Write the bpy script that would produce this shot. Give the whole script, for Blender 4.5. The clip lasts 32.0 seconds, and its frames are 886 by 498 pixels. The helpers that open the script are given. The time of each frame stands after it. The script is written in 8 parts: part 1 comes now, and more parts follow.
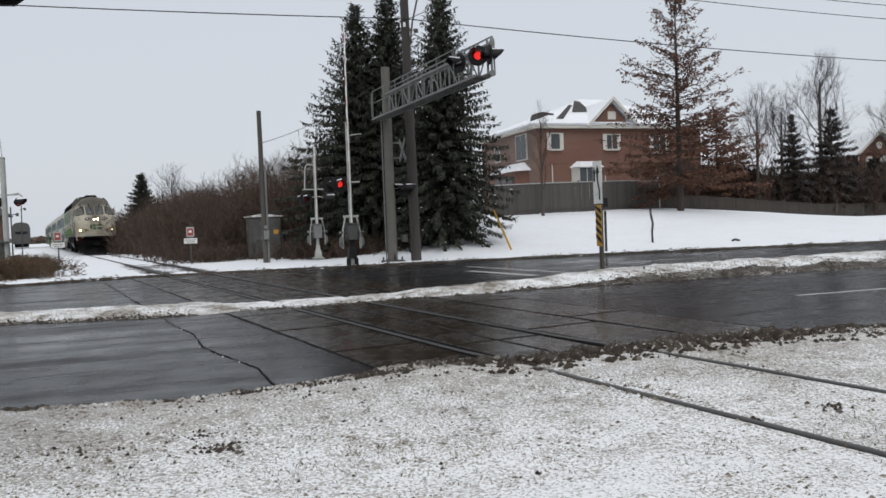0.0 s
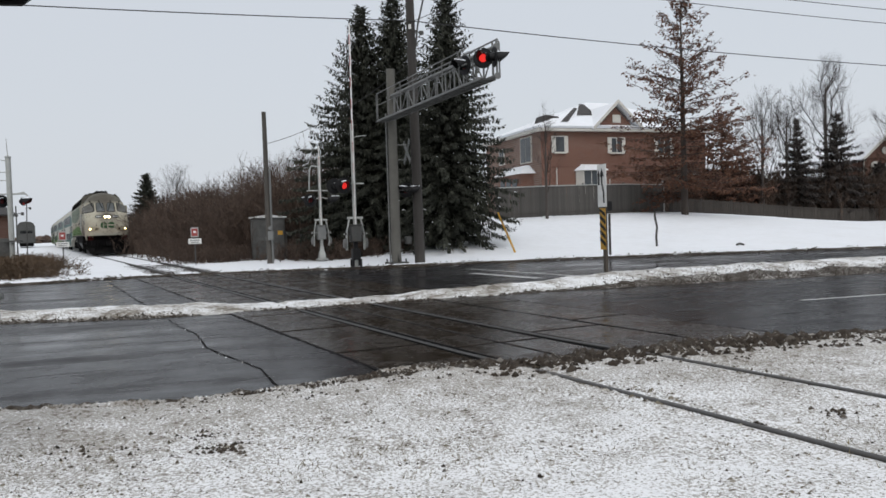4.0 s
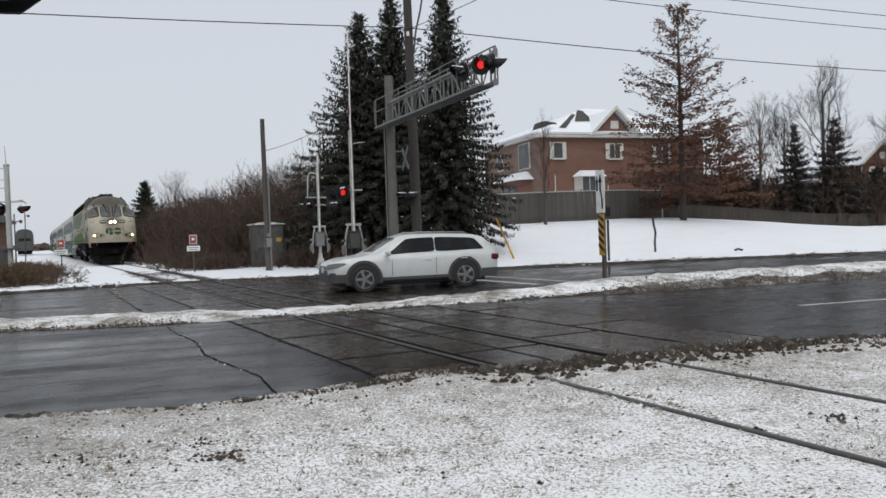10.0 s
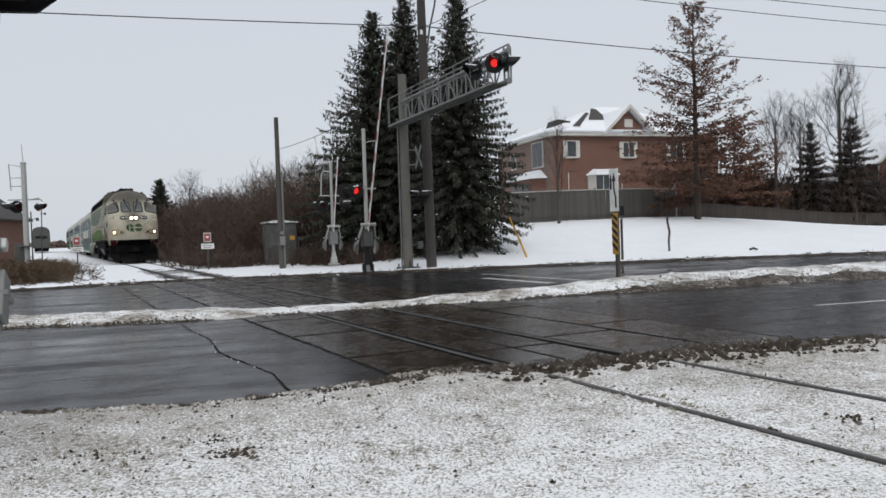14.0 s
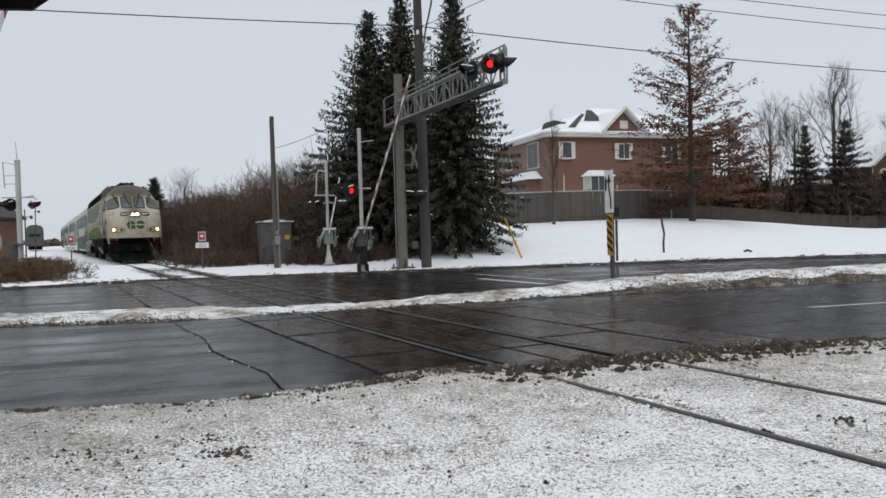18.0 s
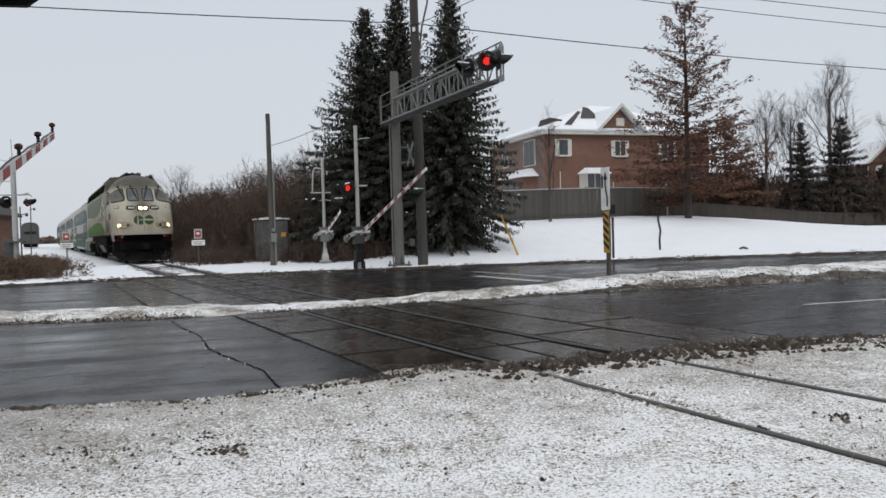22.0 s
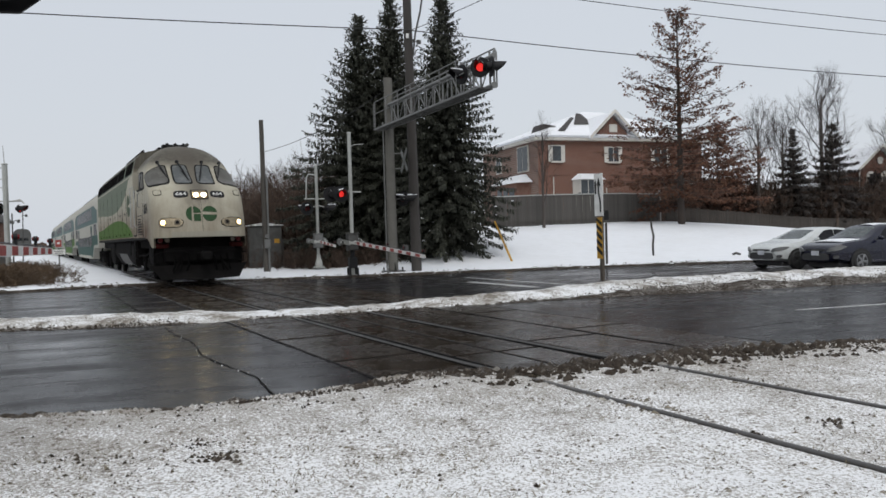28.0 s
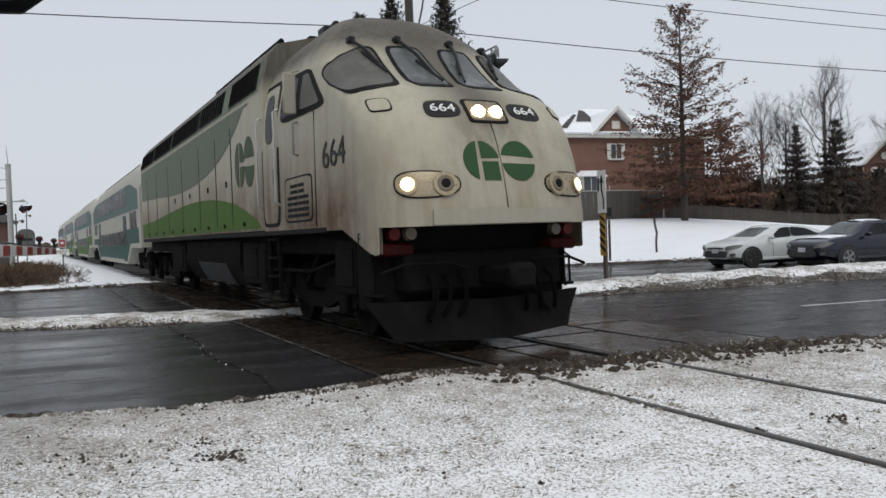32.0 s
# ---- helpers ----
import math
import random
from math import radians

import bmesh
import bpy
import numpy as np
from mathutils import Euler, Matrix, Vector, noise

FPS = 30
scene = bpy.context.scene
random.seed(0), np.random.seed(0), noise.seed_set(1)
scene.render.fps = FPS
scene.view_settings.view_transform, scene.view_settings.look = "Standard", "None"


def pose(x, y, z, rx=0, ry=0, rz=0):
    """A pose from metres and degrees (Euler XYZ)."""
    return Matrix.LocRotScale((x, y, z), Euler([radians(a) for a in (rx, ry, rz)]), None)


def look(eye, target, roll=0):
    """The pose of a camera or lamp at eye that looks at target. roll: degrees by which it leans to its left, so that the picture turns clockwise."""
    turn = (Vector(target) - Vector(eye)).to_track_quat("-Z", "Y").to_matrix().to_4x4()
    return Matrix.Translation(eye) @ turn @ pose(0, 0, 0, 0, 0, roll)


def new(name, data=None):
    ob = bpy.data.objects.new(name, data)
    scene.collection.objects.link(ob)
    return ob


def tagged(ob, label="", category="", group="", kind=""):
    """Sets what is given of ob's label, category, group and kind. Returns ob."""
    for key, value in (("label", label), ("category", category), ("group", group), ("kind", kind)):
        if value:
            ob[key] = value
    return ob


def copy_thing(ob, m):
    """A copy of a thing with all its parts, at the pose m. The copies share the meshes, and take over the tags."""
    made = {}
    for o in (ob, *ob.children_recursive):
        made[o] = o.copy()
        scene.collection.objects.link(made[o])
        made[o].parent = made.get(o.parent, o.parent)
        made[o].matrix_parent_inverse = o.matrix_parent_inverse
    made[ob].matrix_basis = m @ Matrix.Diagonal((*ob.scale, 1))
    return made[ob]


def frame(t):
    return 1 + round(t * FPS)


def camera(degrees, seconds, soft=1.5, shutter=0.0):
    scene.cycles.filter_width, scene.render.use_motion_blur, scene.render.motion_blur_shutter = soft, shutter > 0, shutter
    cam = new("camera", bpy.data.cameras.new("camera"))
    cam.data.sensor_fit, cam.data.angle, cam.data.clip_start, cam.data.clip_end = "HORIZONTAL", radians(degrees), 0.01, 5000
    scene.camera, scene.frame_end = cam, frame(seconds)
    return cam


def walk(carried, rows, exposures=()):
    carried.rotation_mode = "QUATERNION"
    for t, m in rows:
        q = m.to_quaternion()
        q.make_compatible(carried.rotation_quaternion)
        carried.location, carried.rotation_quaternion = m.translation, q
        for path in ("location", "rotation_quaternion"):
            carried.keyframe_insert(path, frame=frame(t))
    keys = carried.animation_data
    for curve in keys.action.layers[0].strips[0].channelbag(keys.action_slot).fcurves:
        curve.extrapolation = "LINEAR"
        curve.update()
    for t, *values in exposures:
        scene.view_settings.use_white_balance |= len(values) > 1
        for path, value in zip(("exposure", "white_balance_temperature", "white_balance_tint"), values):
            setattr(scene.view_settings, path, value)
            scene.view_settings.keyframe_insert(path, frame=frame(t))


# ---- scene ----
# ---- camera ----
EYE = (0.0, 0.0, 1.48)
# seconds, yaw, pitch, roll
PATH = [
    (0.0, -0.36, -1.78, 2.23), (0.5, -0.39, -1.94, 2.19), (1.0, -0.53, -1.97, 2.32), (1.5, -0.41, -1.81, 2.50), (2.0, -0.59, -1.97, 2.18),
    (2.5, -0.42, -2.26, 1.92), (3.0, -0.18, -2.13, 1.93), (3.5, -0.10, -1.76, 1.85), (5.5, -0.01, -1.44, 1.84), (6.0, 0.00, -1.27, 2.10),
    (6.5, -0.23, -1.48, 1.84), (7.0, -0.20, -1.24, 1.92), (7.5, -0.26, -1.22, 1.96), (8.0, -0.20, -1.29, 1.99), (8.5, -0.20, -1.27, 1.99),
    (9.0, -0.02, -1.28, 2.14), (9.5, 0.06, -1.09, 2.26), (10.0, -0.17, -1.15, 2.01), (10.5, 0.09, -0.93, 1.89), (11.0, 0.34, -0.79, 1.75),
    (11.5, 0.55, -0.60, 1.90), (12.0, 0.74, -0.63, 1.85), (12.5, 0.74, -0.86, 1.76), (13.0, 0.70, -1.18, 1.72), (13.5, 0.72, -1.26, 1.80),
    (14.0, 0.78, -1.23, 1.88), (14.5, 0.71, -0.96, 1.96), (16.5, 0.62, -0.77, 1.97), (17.0, 0.74, -0.80, 2.15), (17.5, 0.66, -1.07, 1.79),
    (18.0, 0.42, -1.22, 1.56), (18.5, 0.47, -1.23, 1.63), (19.0, 0.48, -1.38, 1.54), (19.5, 0.58, -1.42, 1.77), (20.0, 0.45, -1.36, 1.99),
    (20.5, 0.22, -1.33, 1.59), (21.0, 0.19, -1.32, 1.47), (21.5, 0.22, -1.33, 1.72), (22.0, 0.16, -1.42, 1.58), (22.5, 0.30, -1.35, 1.82),
    (23.0, 0.38, -1.47, 1.76), (23.5, 0.29, -1.50, 1.75), (24.0, 0.20, -1.43, 1.77), (24.5, 0.33, -1.12, 1.92), (25.0, 0.12, -0.99, 2.18),
    (25.5, 0.26, -1.05, 1.97), (27.5, 0.18, -0.70, 2.19), (28.0, -0.30, -0.99, 1.65), (28.5, -0.51, -1.42, 1.77), (29.0, -0.55, -1.21, 1.73),
    (29.5, -0.37, -1.14, 1.80), (30.0, -0.33, -1.05, 1.80), (30.5, -0.27, -1.08, 1.72), (31.0, -0.22, -1.19, 1.73), (31.5, -0.09, -1.16, 1.90),
    (32.0, -0.08, -1.14, 1.96),
]
cam = camera(59.0, 32.0, soft=1.6)
walk(cam, [(t, pose(*EYE, 90 + p, r, y)) for t, y, p, r in PATH])

# ---- world and sun: an even overcast winter sky ----
world = bpy.data.worlds.new("overcast_sky")
scene.world = world
world.use_nodes = True
wn, wl = world.node_tree.nodes, world.node_tree.links
wn.clear()
w_out = wn.new("ShaderNodeOutputWorld")
w_bg = wn.new("ShaderNodeBackground")
w_sky = wn.new("ShaderNodeTexSky")
w_sky.sky_type, w_sky.sun_disc = "NISHITA", False
w_sky.sun_elevation, w_sky.sun_rotation = radians(32), radians(200)
w_sky.dust_density, w_sky.air_density = 3.0, 1.5
w_tc = wn.new("ShaderNodeTexCoord")
w_sep = wn.new("ShaderNodeSeparateXYZ")
w_ramp = wn.new("ShaderNodeValToRGB")
w_mix = wn.new("ShaderNodeMix")
w_mix.data_type = "RGBA"
w_mix.inputs[0].default_value = 0.93
w_scale = wn.new("ShaderNodeVectorMath")
w_scale.operation = "SCALE"
w_scale.inputs["Scale"].default_value = 0.12
cr = w_ramp.color_ramp
cr.elements[0].position, cr.elements[0].color = 0.0, (0.655, 0.695, 0.757, 1)
cr.elements[1].position, cr.elements[1].color = 0.35, (0.645, 0.685, 0.75, 1)
e = cr.elements.new(1.0)
e.color = (0.80, 0.83, 0.88, 1)
wl.new(w_tc.outputs["Generated"], w_sep.inputs[0])
wl.new(w_sep.outputs["Z"], w_ramp.inputs[0])
wl.new(w_sky.outputs[0], w_scale.inputs[0])
wl.new(w_scale.outputs[0], w_mix.inputs[6])
wl.new(w_ramp.outputs[0], w_mix.inputs[7])
wl.new(w_mix.outputs[2], w_bg.inputs[0])
w_bg.inputs[1].default_value = 1.0
wl.new(w_bg.outputs[0], w_out.inputs[0])
sun = new("sun", bpy.data.lights.new("sun", "SUN"))
sun.data.energy, sun.data.angle, sun.data.color = 1.05, radians(40), (1.0, 0.97, 0.93)
sun.matrix_basis = look((0, 0, 0), (-0.25, 0.85, -1.1))


# ---- materials ----
def node_mat(name):
    m = bpy.data.materials.new(name)
    m.use_nodes = True
    nt = m.node_tree
    return m, nt, nt.nodes["Principled BSDF"], nt.nodes.new("ShaderNodeTexCoord")


def noise_tex(nt, tc, scale, detail=4.0, rough=0.6, coord="Object", stretch=None):
    n = nt.nodes.new("ShaderNodeTexNoise")
    n.inputs["Scale"].default_value, n.inputs["Detail"].default_value, n.inputs["Roughness"].default_value = scale, detail, rough
    if stretch:
        mp = nt.nodes.new("ShaderNodeMapping")
        mp.inputs["Scale"].default_value = stretch
        nt.links.new(tc.outputs[coord], mp.inputs[0])
        nt.links.new(mp.outputs[0], n.inputs["Vector"])
    else:
        nt.links.new(tc.outputs[coord], n.inputs["Vector"])
    return n.outputs["Fac"]


def ramp(nt, fac, stops):
    r = nt.nodes.new("ShaderNodeValToRGB")
    el = r.color_ramp.elements
    while len(el) < len(stops):
        el.new(0.5)
    for s, (p, c) in zip(el, stops):
        s.position = p
        s.color = (c, c, c, 1) if isinstance(c, float) else (*c, 1)
    nt.links.new(fac, r.inputs[0])
    return r.outputs[0]


def mixc(nt, fac, a, b, mode="MIX"):
    m = nt.nodes.new("ShaderNodeMix")
    m.data_type, m.blend_type = "RGBA", mode
    for i, v in ((0, fac), (6, a), (7, b)):
        if isinstance(v, (int, float)):
            m.inputs[i].default_value = v if i == 0 else (v, v, v, 1)
        elif isinstance(v, tuple):
            m.inputs[i].default_value = (*v, 1)
        else:
            nt.links.new(v, m.inputs[i])
    return m.outputs[2]


def bump(nt, bsdf, height, strength=0.3, dist=0.01):
    b = nt.nodes.new("ShaderNodeBump")
    b.inputs["Strength"].default_value, b.inputs["Distance"].default_value = strength, dist
    nt.links.new(height, b.inputs["Height"])
    nt.links.new(b.outputs[0], bsdf.inputs["Normal"])


def surf(name, base, rough=0.6, metal=0.0, var=0.18, big=0.7, fine=18.0, bmp=0.15, dist=0.004, dirt=None, dirt_amt=0.35, stretch=None, spec=0.5, rnd=0.0):
    """A surface: base colour with broad stains, fine grain and relief; rnd varies it from piece to piece."""
    m, nt, b, tc = node_mat(name)
    n1, n2 = noise_tex(nt, tc, big, 5, 0.65, stretch=stretch), noise_tex(nt, tc, fine, 6, 0.7, stretch=stretch)
    lo, hi = tuple(c * (1 - var) for c in base), tuple(min(1, c * (1 + var)) for c in base)
    col = ramp(nt, n1, [(0.3, lo), (0.7, hi)])
    col = mixc(nt, ramp(nt, n2, [(0.35, 0.0), (0.75, var * 1.6)]), col, tuple(c * 0.55 for c in base))
    if dirt:
        n3 = noise_tex(nt, tc, big * 2.7, 8, 0.75)
        col = mixc(nt, ramp(nt, n3, [(0.48, 0.0), (0.72, dirt_amt)]), col, dirt)
    if rnd:
        oi = nt.nodes.new("ShaderNodeObjectInfo")
        col = mixc(nt, ramp(nt, oi.outputs["Random"], [(0.0, 0.0), (1.0, rnd)]), col, tuple(c * 0.4 for c in base))
    nt.links.new(col, b.inputs["Base Color"])
    r = ramp(nt, n2, [(0.2, max(0.02, rough - 0.12)), (0.8, min(1.0, rough + 0.12))])
    nt.links.new(r, b.inputs["Roughness"])
    b.inputs["Metallic"].default_value = metal
    b.inputs["Specular IOR Level"].default_value = spec
    if bmp:
        bump(nt, b, n2, bmp, dist)
    return m


def glow(name, colour, strength):
    m, nt, b, tc = node_mat(name)
    b.inputs["Base Color"].default_value = (*colour, 1)
    b.inputs["Emission Color"].default_value = (*colour, 1)
    b.inputs["Emission Strength"].default_value = strength
    return m


def glass(name, tint, rough=0.06, dirt=0.1):
    m, nt, b, tc = node_mat(name)
    n = noise_tex(nt, tc, 3.0, 6, 0.7)
    nt.links.new(mixc(nt, ramp(nt, n, [(0.45, 0.0), (0.8, dirt)]), tint, (0.45, 0.45, 0.43)), b.inputs["Base Color"])
    nt.links.new(ramp(nt, n, [(0.3, rough), (0.8, min(0.6, rough + 0.2))]), b.inputs["Roughness"])
    b.inputs["Specular IOR Level"].default_value = 0.35
    return m


def madd(nt, a, k, b):
    """a * k + b"""
    n = nt.nodes.new("ShaderNodeMath")
    n.operation = "MULTIPLY_ADD"
    n.inputs[1].default_value = k
    nt.links.new(a, n.inputs[0])
    if isinstance(b, (int, float)):
        n.inputs[2].default_value = b
    else:
        nt.links.new(b, n.inputs[2])
    return n.outputs[0]


def along(nt, tc, v):
    """Distance along the direction v."""
    n = nt.nodes.new("ShaderNodeVectorMath")
    n.operation = "DOT_PRODUCT"
    n.inputs[1].default_value = v
    nt.links.new(tc.outputs["Object"], n.inputs[0])
    return n.outputs["Value"]


def road_noise(nt, tc, scale, long=7.0, detail=6, rough=0.65):
    """Noise drawn out along the traffic lanes."""
    mp = nt.nodes.new("ShaderNodeMapping")
    mp.vector_type = "TEXTURE"
    mp.inputs["Rotation"].default_value = (0, 0, radians(18))
    mp.inputs["Scale"].default_value = (long, 1, 1)
    nt.links.new(tc.outputs["Object"], mp.inputs[0])
    n = nt.nodes.new("ShaderNodeTexNoise")
    n.inputs["Scale"].default_value, n.inputs["Detail"].default_value, n.inputs["Roughness"].default_value = scale, detail, rough
    nt.links.new(mp.outputs[0], n.inputs["Vector"])
    return n.outputs["Fac"]


def asphalt_mat(name="wet_asphalt", gain=1.0):
    """Wet asphalt: wheel-worn streaks along the lanes, fine aggregate, films of water in the hollows."""
    m, nt, b, tc = node_mat(name)
    big, streak = noise_tex(nt, tc, 0.28, 5, 0.6), road_noise(nt, tc, 1.5)
    mid = noise_tex(nt, tc, 1.7, 6, 0.7)
    fine = noise_tex(nt, tc, 70.0, 3, 0.7)
    col = ramp(nt, streak, [(0.32, tuple(c * gain for c in (0.015, 0.0142, 0.0150))), (0.68, tuple(c * gain for c in (0.029, 0.0275, 0.0287)))])
    col = mixc(nt, ramp(nt, mid, [(0.5, 0.0), (0.75, 0.55)]), col, (0.016, 0.0145, 0.013))
    col = mixc(nt, ramp(nt, fine, [(0.55, 0.0), (0.8, 0.22)]), col, (0.075, 0.073, 0.072))
    nt.links.new(col, b.inputs["Base Color"])
    wet = mixc(nt, 0.5, streak, mixc(nt, 0.5, big, mid))
    nt.links.new(ramp(nt, wet, [(0.40, 0.10), (0.50, 0.24), (0.64, 0.40)]), b.inputs["Roughness"])
    nt.links.new(ramp(nt, wet, [(0.40, 0.078), (0.62, 0.026)]), b.inputs["Specular IOR Level"])
    bump(nt, b, mixc(nt, 0.35, fine, mid), 0.12, 0.006)
    return m


def panel_mat():
    m, nt, b, tc = node_mat("muddy_crossing_panel")
    big, mid, fine = noise_tex(nt, tc, 0.9, 5, 0.6), noise_tex(nt, tc, 4.0, 6, 0.7), noise_tex(nt, tc, 40.0, 4, 0.7)
    col = ramp(nt, mid, [(0.3, (0.010, 0.0075, 0.0055)), (0.7, (0.040, 0.028, 0.019))])
    col = mixc(nt, ramp(nt, big, [(0.45, 0.0), (0.7, 0.55)]), col, (0.020, 0.016, 0.013))
    oi = nt.nodes.new("ShaderNodeObjectInfo")
    col = mixc(nt, ramp(nt, oi.outputs["Random"], [(0.0, 0.0), (1.0, 0.55)]), col, (0.034, 0.028, 0.023))
    nt.links.new(col, b.inputs["Base Color"])
    nt.links.new(ramp(nt, mixc(nt, 0.5, big, mid), [(0.40, 0.09), (0.60, 0.38)]), b.inputs["Roughness"])
    nt.links.new(ramp(nt, mixc(nt, 0.5, big, mid), [(0.40, 0.20), (0.60, 0.06)]), b.inputs["Specular IOR Level"])
    bump(nt, b, mixc(nt, 0.4, fine, mid), 0.16, 0.008)
    return m


def snow_mat(name, speck, dirty, colour=(0.84, 0.86, 0.89), grain=58.0, edge=0.0, lift=0.0):
    """Snow; speck: how much grass and dirt pokes through, dirty: broad stain, edge: more of it towards the road."""
    m, nt, b, tc = node_mat(name)
    big, mid = noise_tex(nt, tc, 0.45, 4, 0.6), noise_tex(nt, tc, 2.6, 6, 0.62)
    sp = noise_tex(nt, tc, grain, 5, 0.62)
    sp2 = noise_tex(nt, tc, grain * 0.37, 6, 0.68)
    tone = ramp(nt, mid, [(0.3, tuple(c * 0.94 for c in colour)), (0.7, colour)])
    if dirty:
        tone = mixc(nt, ramp(nt, big, [(0.45, 0.0), (0.75, dirty)]), tone, (0.42, 0.39, 0.33))
    col = tone
    if speck:
        clus = madd(nt, big, 0.45, madd(nt, mid, 0.55, -0.5))
        f1 = madd(nt, clus, 0.95 * speck, madd(nt, sp, 1.0, lift))
        f2 = madd(nt, clus, 1.0 * speck, madd(nt, sp2, 1.0, lift))
        if edge:
            d = along(nt, tc, (-0.296, 0.955, 0))
            e = ramp(nt, madd(nt, d, 1 / 3.6, -(7.6 - 3.6) / 3.6), [(0.0, 0.0), (0.55, 0.35), (1.0, 1.0)])
            f1, f2 = madd(nt, e, 0.15 * edge, f1), madd(nt, e, 0.085 * edge, f2)
        col = mixc(nt, ramp(nt, f1, [(0.485, 0.0), (0.585, 0.80)]), col, (0.27, 0.245, 0.205))
        col = mixc(nt, ramp(nt, f2, [(0.61, 0.0), (0.68, 0.8)]), col, (0.11, 0.085, 0.058))
    nt.links.new(col, b.inputs["Base Color"])
    b.inputs["Roughness"].default_value = 0.75
    b.inputs["Specular IOR Level"].default_value = 0.25
    if speck:
        soft = ramp(nt, sp2, [(0.33, 0.86), (0.52, 1.0)])
        nt.links.new(mixc(nt, 1.0, col, soft, "MULTIPLY"), b.inputs["Base Color"])
        bump(nt, b, mixc(nt, 0.35, sp2, sp), 0.6, 0.03)
    else:
        bump(nt, b, mixc(nt, 0.5, sp2, mid), 0.3, 0.03)
    return m


def slush_mat(name, white=0.0):
    """Ploughed brown slush with a few white flecks."""
    m, nt, b, tc = node_mat(name)
    n1, n2, n3 = noise_tex(nt, tc, 9.0, 6, 0.7), noise_tex(nt, tc, 34.0, 5, 0.65), noise_tex(nt, tc, 1.6, 4, 0.6)
    col = ramp(nt, n1, [(0.32, (0.015, 0.011, 0.0075)), (0.68, (0.072, 0.055, 0.039))])
    f = madd(nt, n3, 0.35, madd(nt, n2, 0.7, -0.02 + white))
    col = mixc(nt, ramp(nt, f, [(0.55, 0.0), (0.64, 0.85)]), col, (0.55, 0.53, 0.50))
    nt.links.new(col, b.inputs["Base Color"])
    b.inputs["Roughness"].default_value = 0.6
    b.inputs["Specular IOR Level"].default_value = 0.2
    bump(nt, b, mixc(nt, 0.5, n1, n2), 0.9, 0.05)
    return m


def island_mat(name, stops, rough=0.85, bmp=0.3):
    """For loose stuff: every separate bit takes its own colour."""
    m, nt, b, tc = node_mat(name)
    g = nt.nodes.new("ShaderNodeNewGeometry")
    n = noise_tex(nt, tc, 25.0, 5, 0.7)
    col = ramp(nt, g.outputs["Random Per Island"], stops)
    col = mixc(nt, ramp(nt, n, [(0.35, 0.0), (0.75, 0.5)]), col, (0.06, 0.05, 0.04))
    nt.links.new(col, b.inputs["Base Color"])
    b.inputs["Roughness"].default_value = rough
    b.inputs["Specular IOR Level"].default_value = 0.25
    bump(nt, b, n, bmp, 0.01)
    return m


ASPHALT = asphalt_mat()
PANEL = panel_mat()
SNOW = snow_mat("fresh_snow", 0, 0.10, (0.82, 0.84, 0.87))
SNOW_GRASS = snow_mat("snow_with_grass", 0.55, 0.06, (0.885, 0.89, 0.90), 44.0, 1.0, 0.0)
SNOW_EDGE = snow_mat("dirty_snow", 1.3, 0.35, (0.84, 0.85, 0.86), 30.0, 0.0, 0.045)
SLUSH_BAND = slush_mat("brown_slush", -0.02)
SLUSH_MIX = slush_mat("half_brown_slush", 0.045)
SLUSH = island_mat("slush_lumps", [(0.0, (0.018, 0.013, 0.009)), (0.5, (0.038, 0.028, 0.020)), (0.85, (0.065, 0.052, 0.040)), (0.96, (0.15, 0.135, 0.115)), (1.0, (0.5, 0.49, 0.47))])
SPECKS = island_mat("soil_specks", [(0.0, (0.05, 0.04, 0.03)), (0.35, (0.13, 0.11, 0.08)), (0.75, (0.26, 0.23, 0.175)), (1.0, (0.5, 0.48, 0.43))])
TUFT = island_mat("dead_grass", [(0.0, (0.06, 0.05, 0.03)), (0.5, (0.16, 0.13, 0.07)), (1.0, (0.28, 0.23, 0.13))])
RAIL_STEEL = surf("worn_rail_steel", (0.048, 0.045, 0.042), 0.42, 0.0, 0.25, 2.0, 25, 0.1, spec=0.3)
RAIL_RUST = surf("rail_rust", (0.09, 0.06, 0.045), 0.7, 0.3, 0.3, 3.0, 30, 0.3)
BLACK_RUBBER = surf("black_rubber", (0.006, 0.006, 0.006), 0.85, 0, 0.3, 2, 30, 0.2, spec=0.02)
PAINT_LINE = surf("worn_road_paint", (0.48, 0.48, 0.47), 0.5, 0, 0.25, 3, 25, 0.1, dirt=(0.08, 0.08, 0.08), dirt_amt=0.8)
GALV = surf("galvanised_steel", (0.18, 0.183, 0.178), 0.55, 0.3, 0.15, 2.5, 22, 0.08)
CAGE = surf("dull_grey_cabinet", (0.080, 0.080, 0.076), 0.55, 0.2, 0.35, 1.6, 9, 0.1, dirt=(0.05, 0.045, 0.04), dirt_amt=0.6)
GALV_DARK = surf("weathered_steel", (0.085, 0.086, 0.083), 0.65, 0.4, 0.2, 2.0, 20, 0.1, dirt=(0.10, 0.08, 0.06))
ALU = surf("aluminium_paint", (0.40, 0.41, 0.39), 0.45, 0.3, 0.12, 2, 18, 0.06, dirt=(0.2, 0.18, 0.15))
WHITE_PAINT = surf("white_paint", (0.74, 0.74, 0.72), 0.45, 0, 0.1, 2, 20, 0.05, dirt=(0.35, 0.32, 0.28))
BLACK_PAINT = surf("black_paint", (0.016, 0.016, 0.017), 0.55, 0, 0.25, 3, 20, 0.08, spec=0.2)
RED_PAINT = surf("red_paint", (0.32, 0.045, 0.04), 0.5, 0, 0.15, 3, 20, 0.05, dirt=(0.3, 0.2, 0.18))
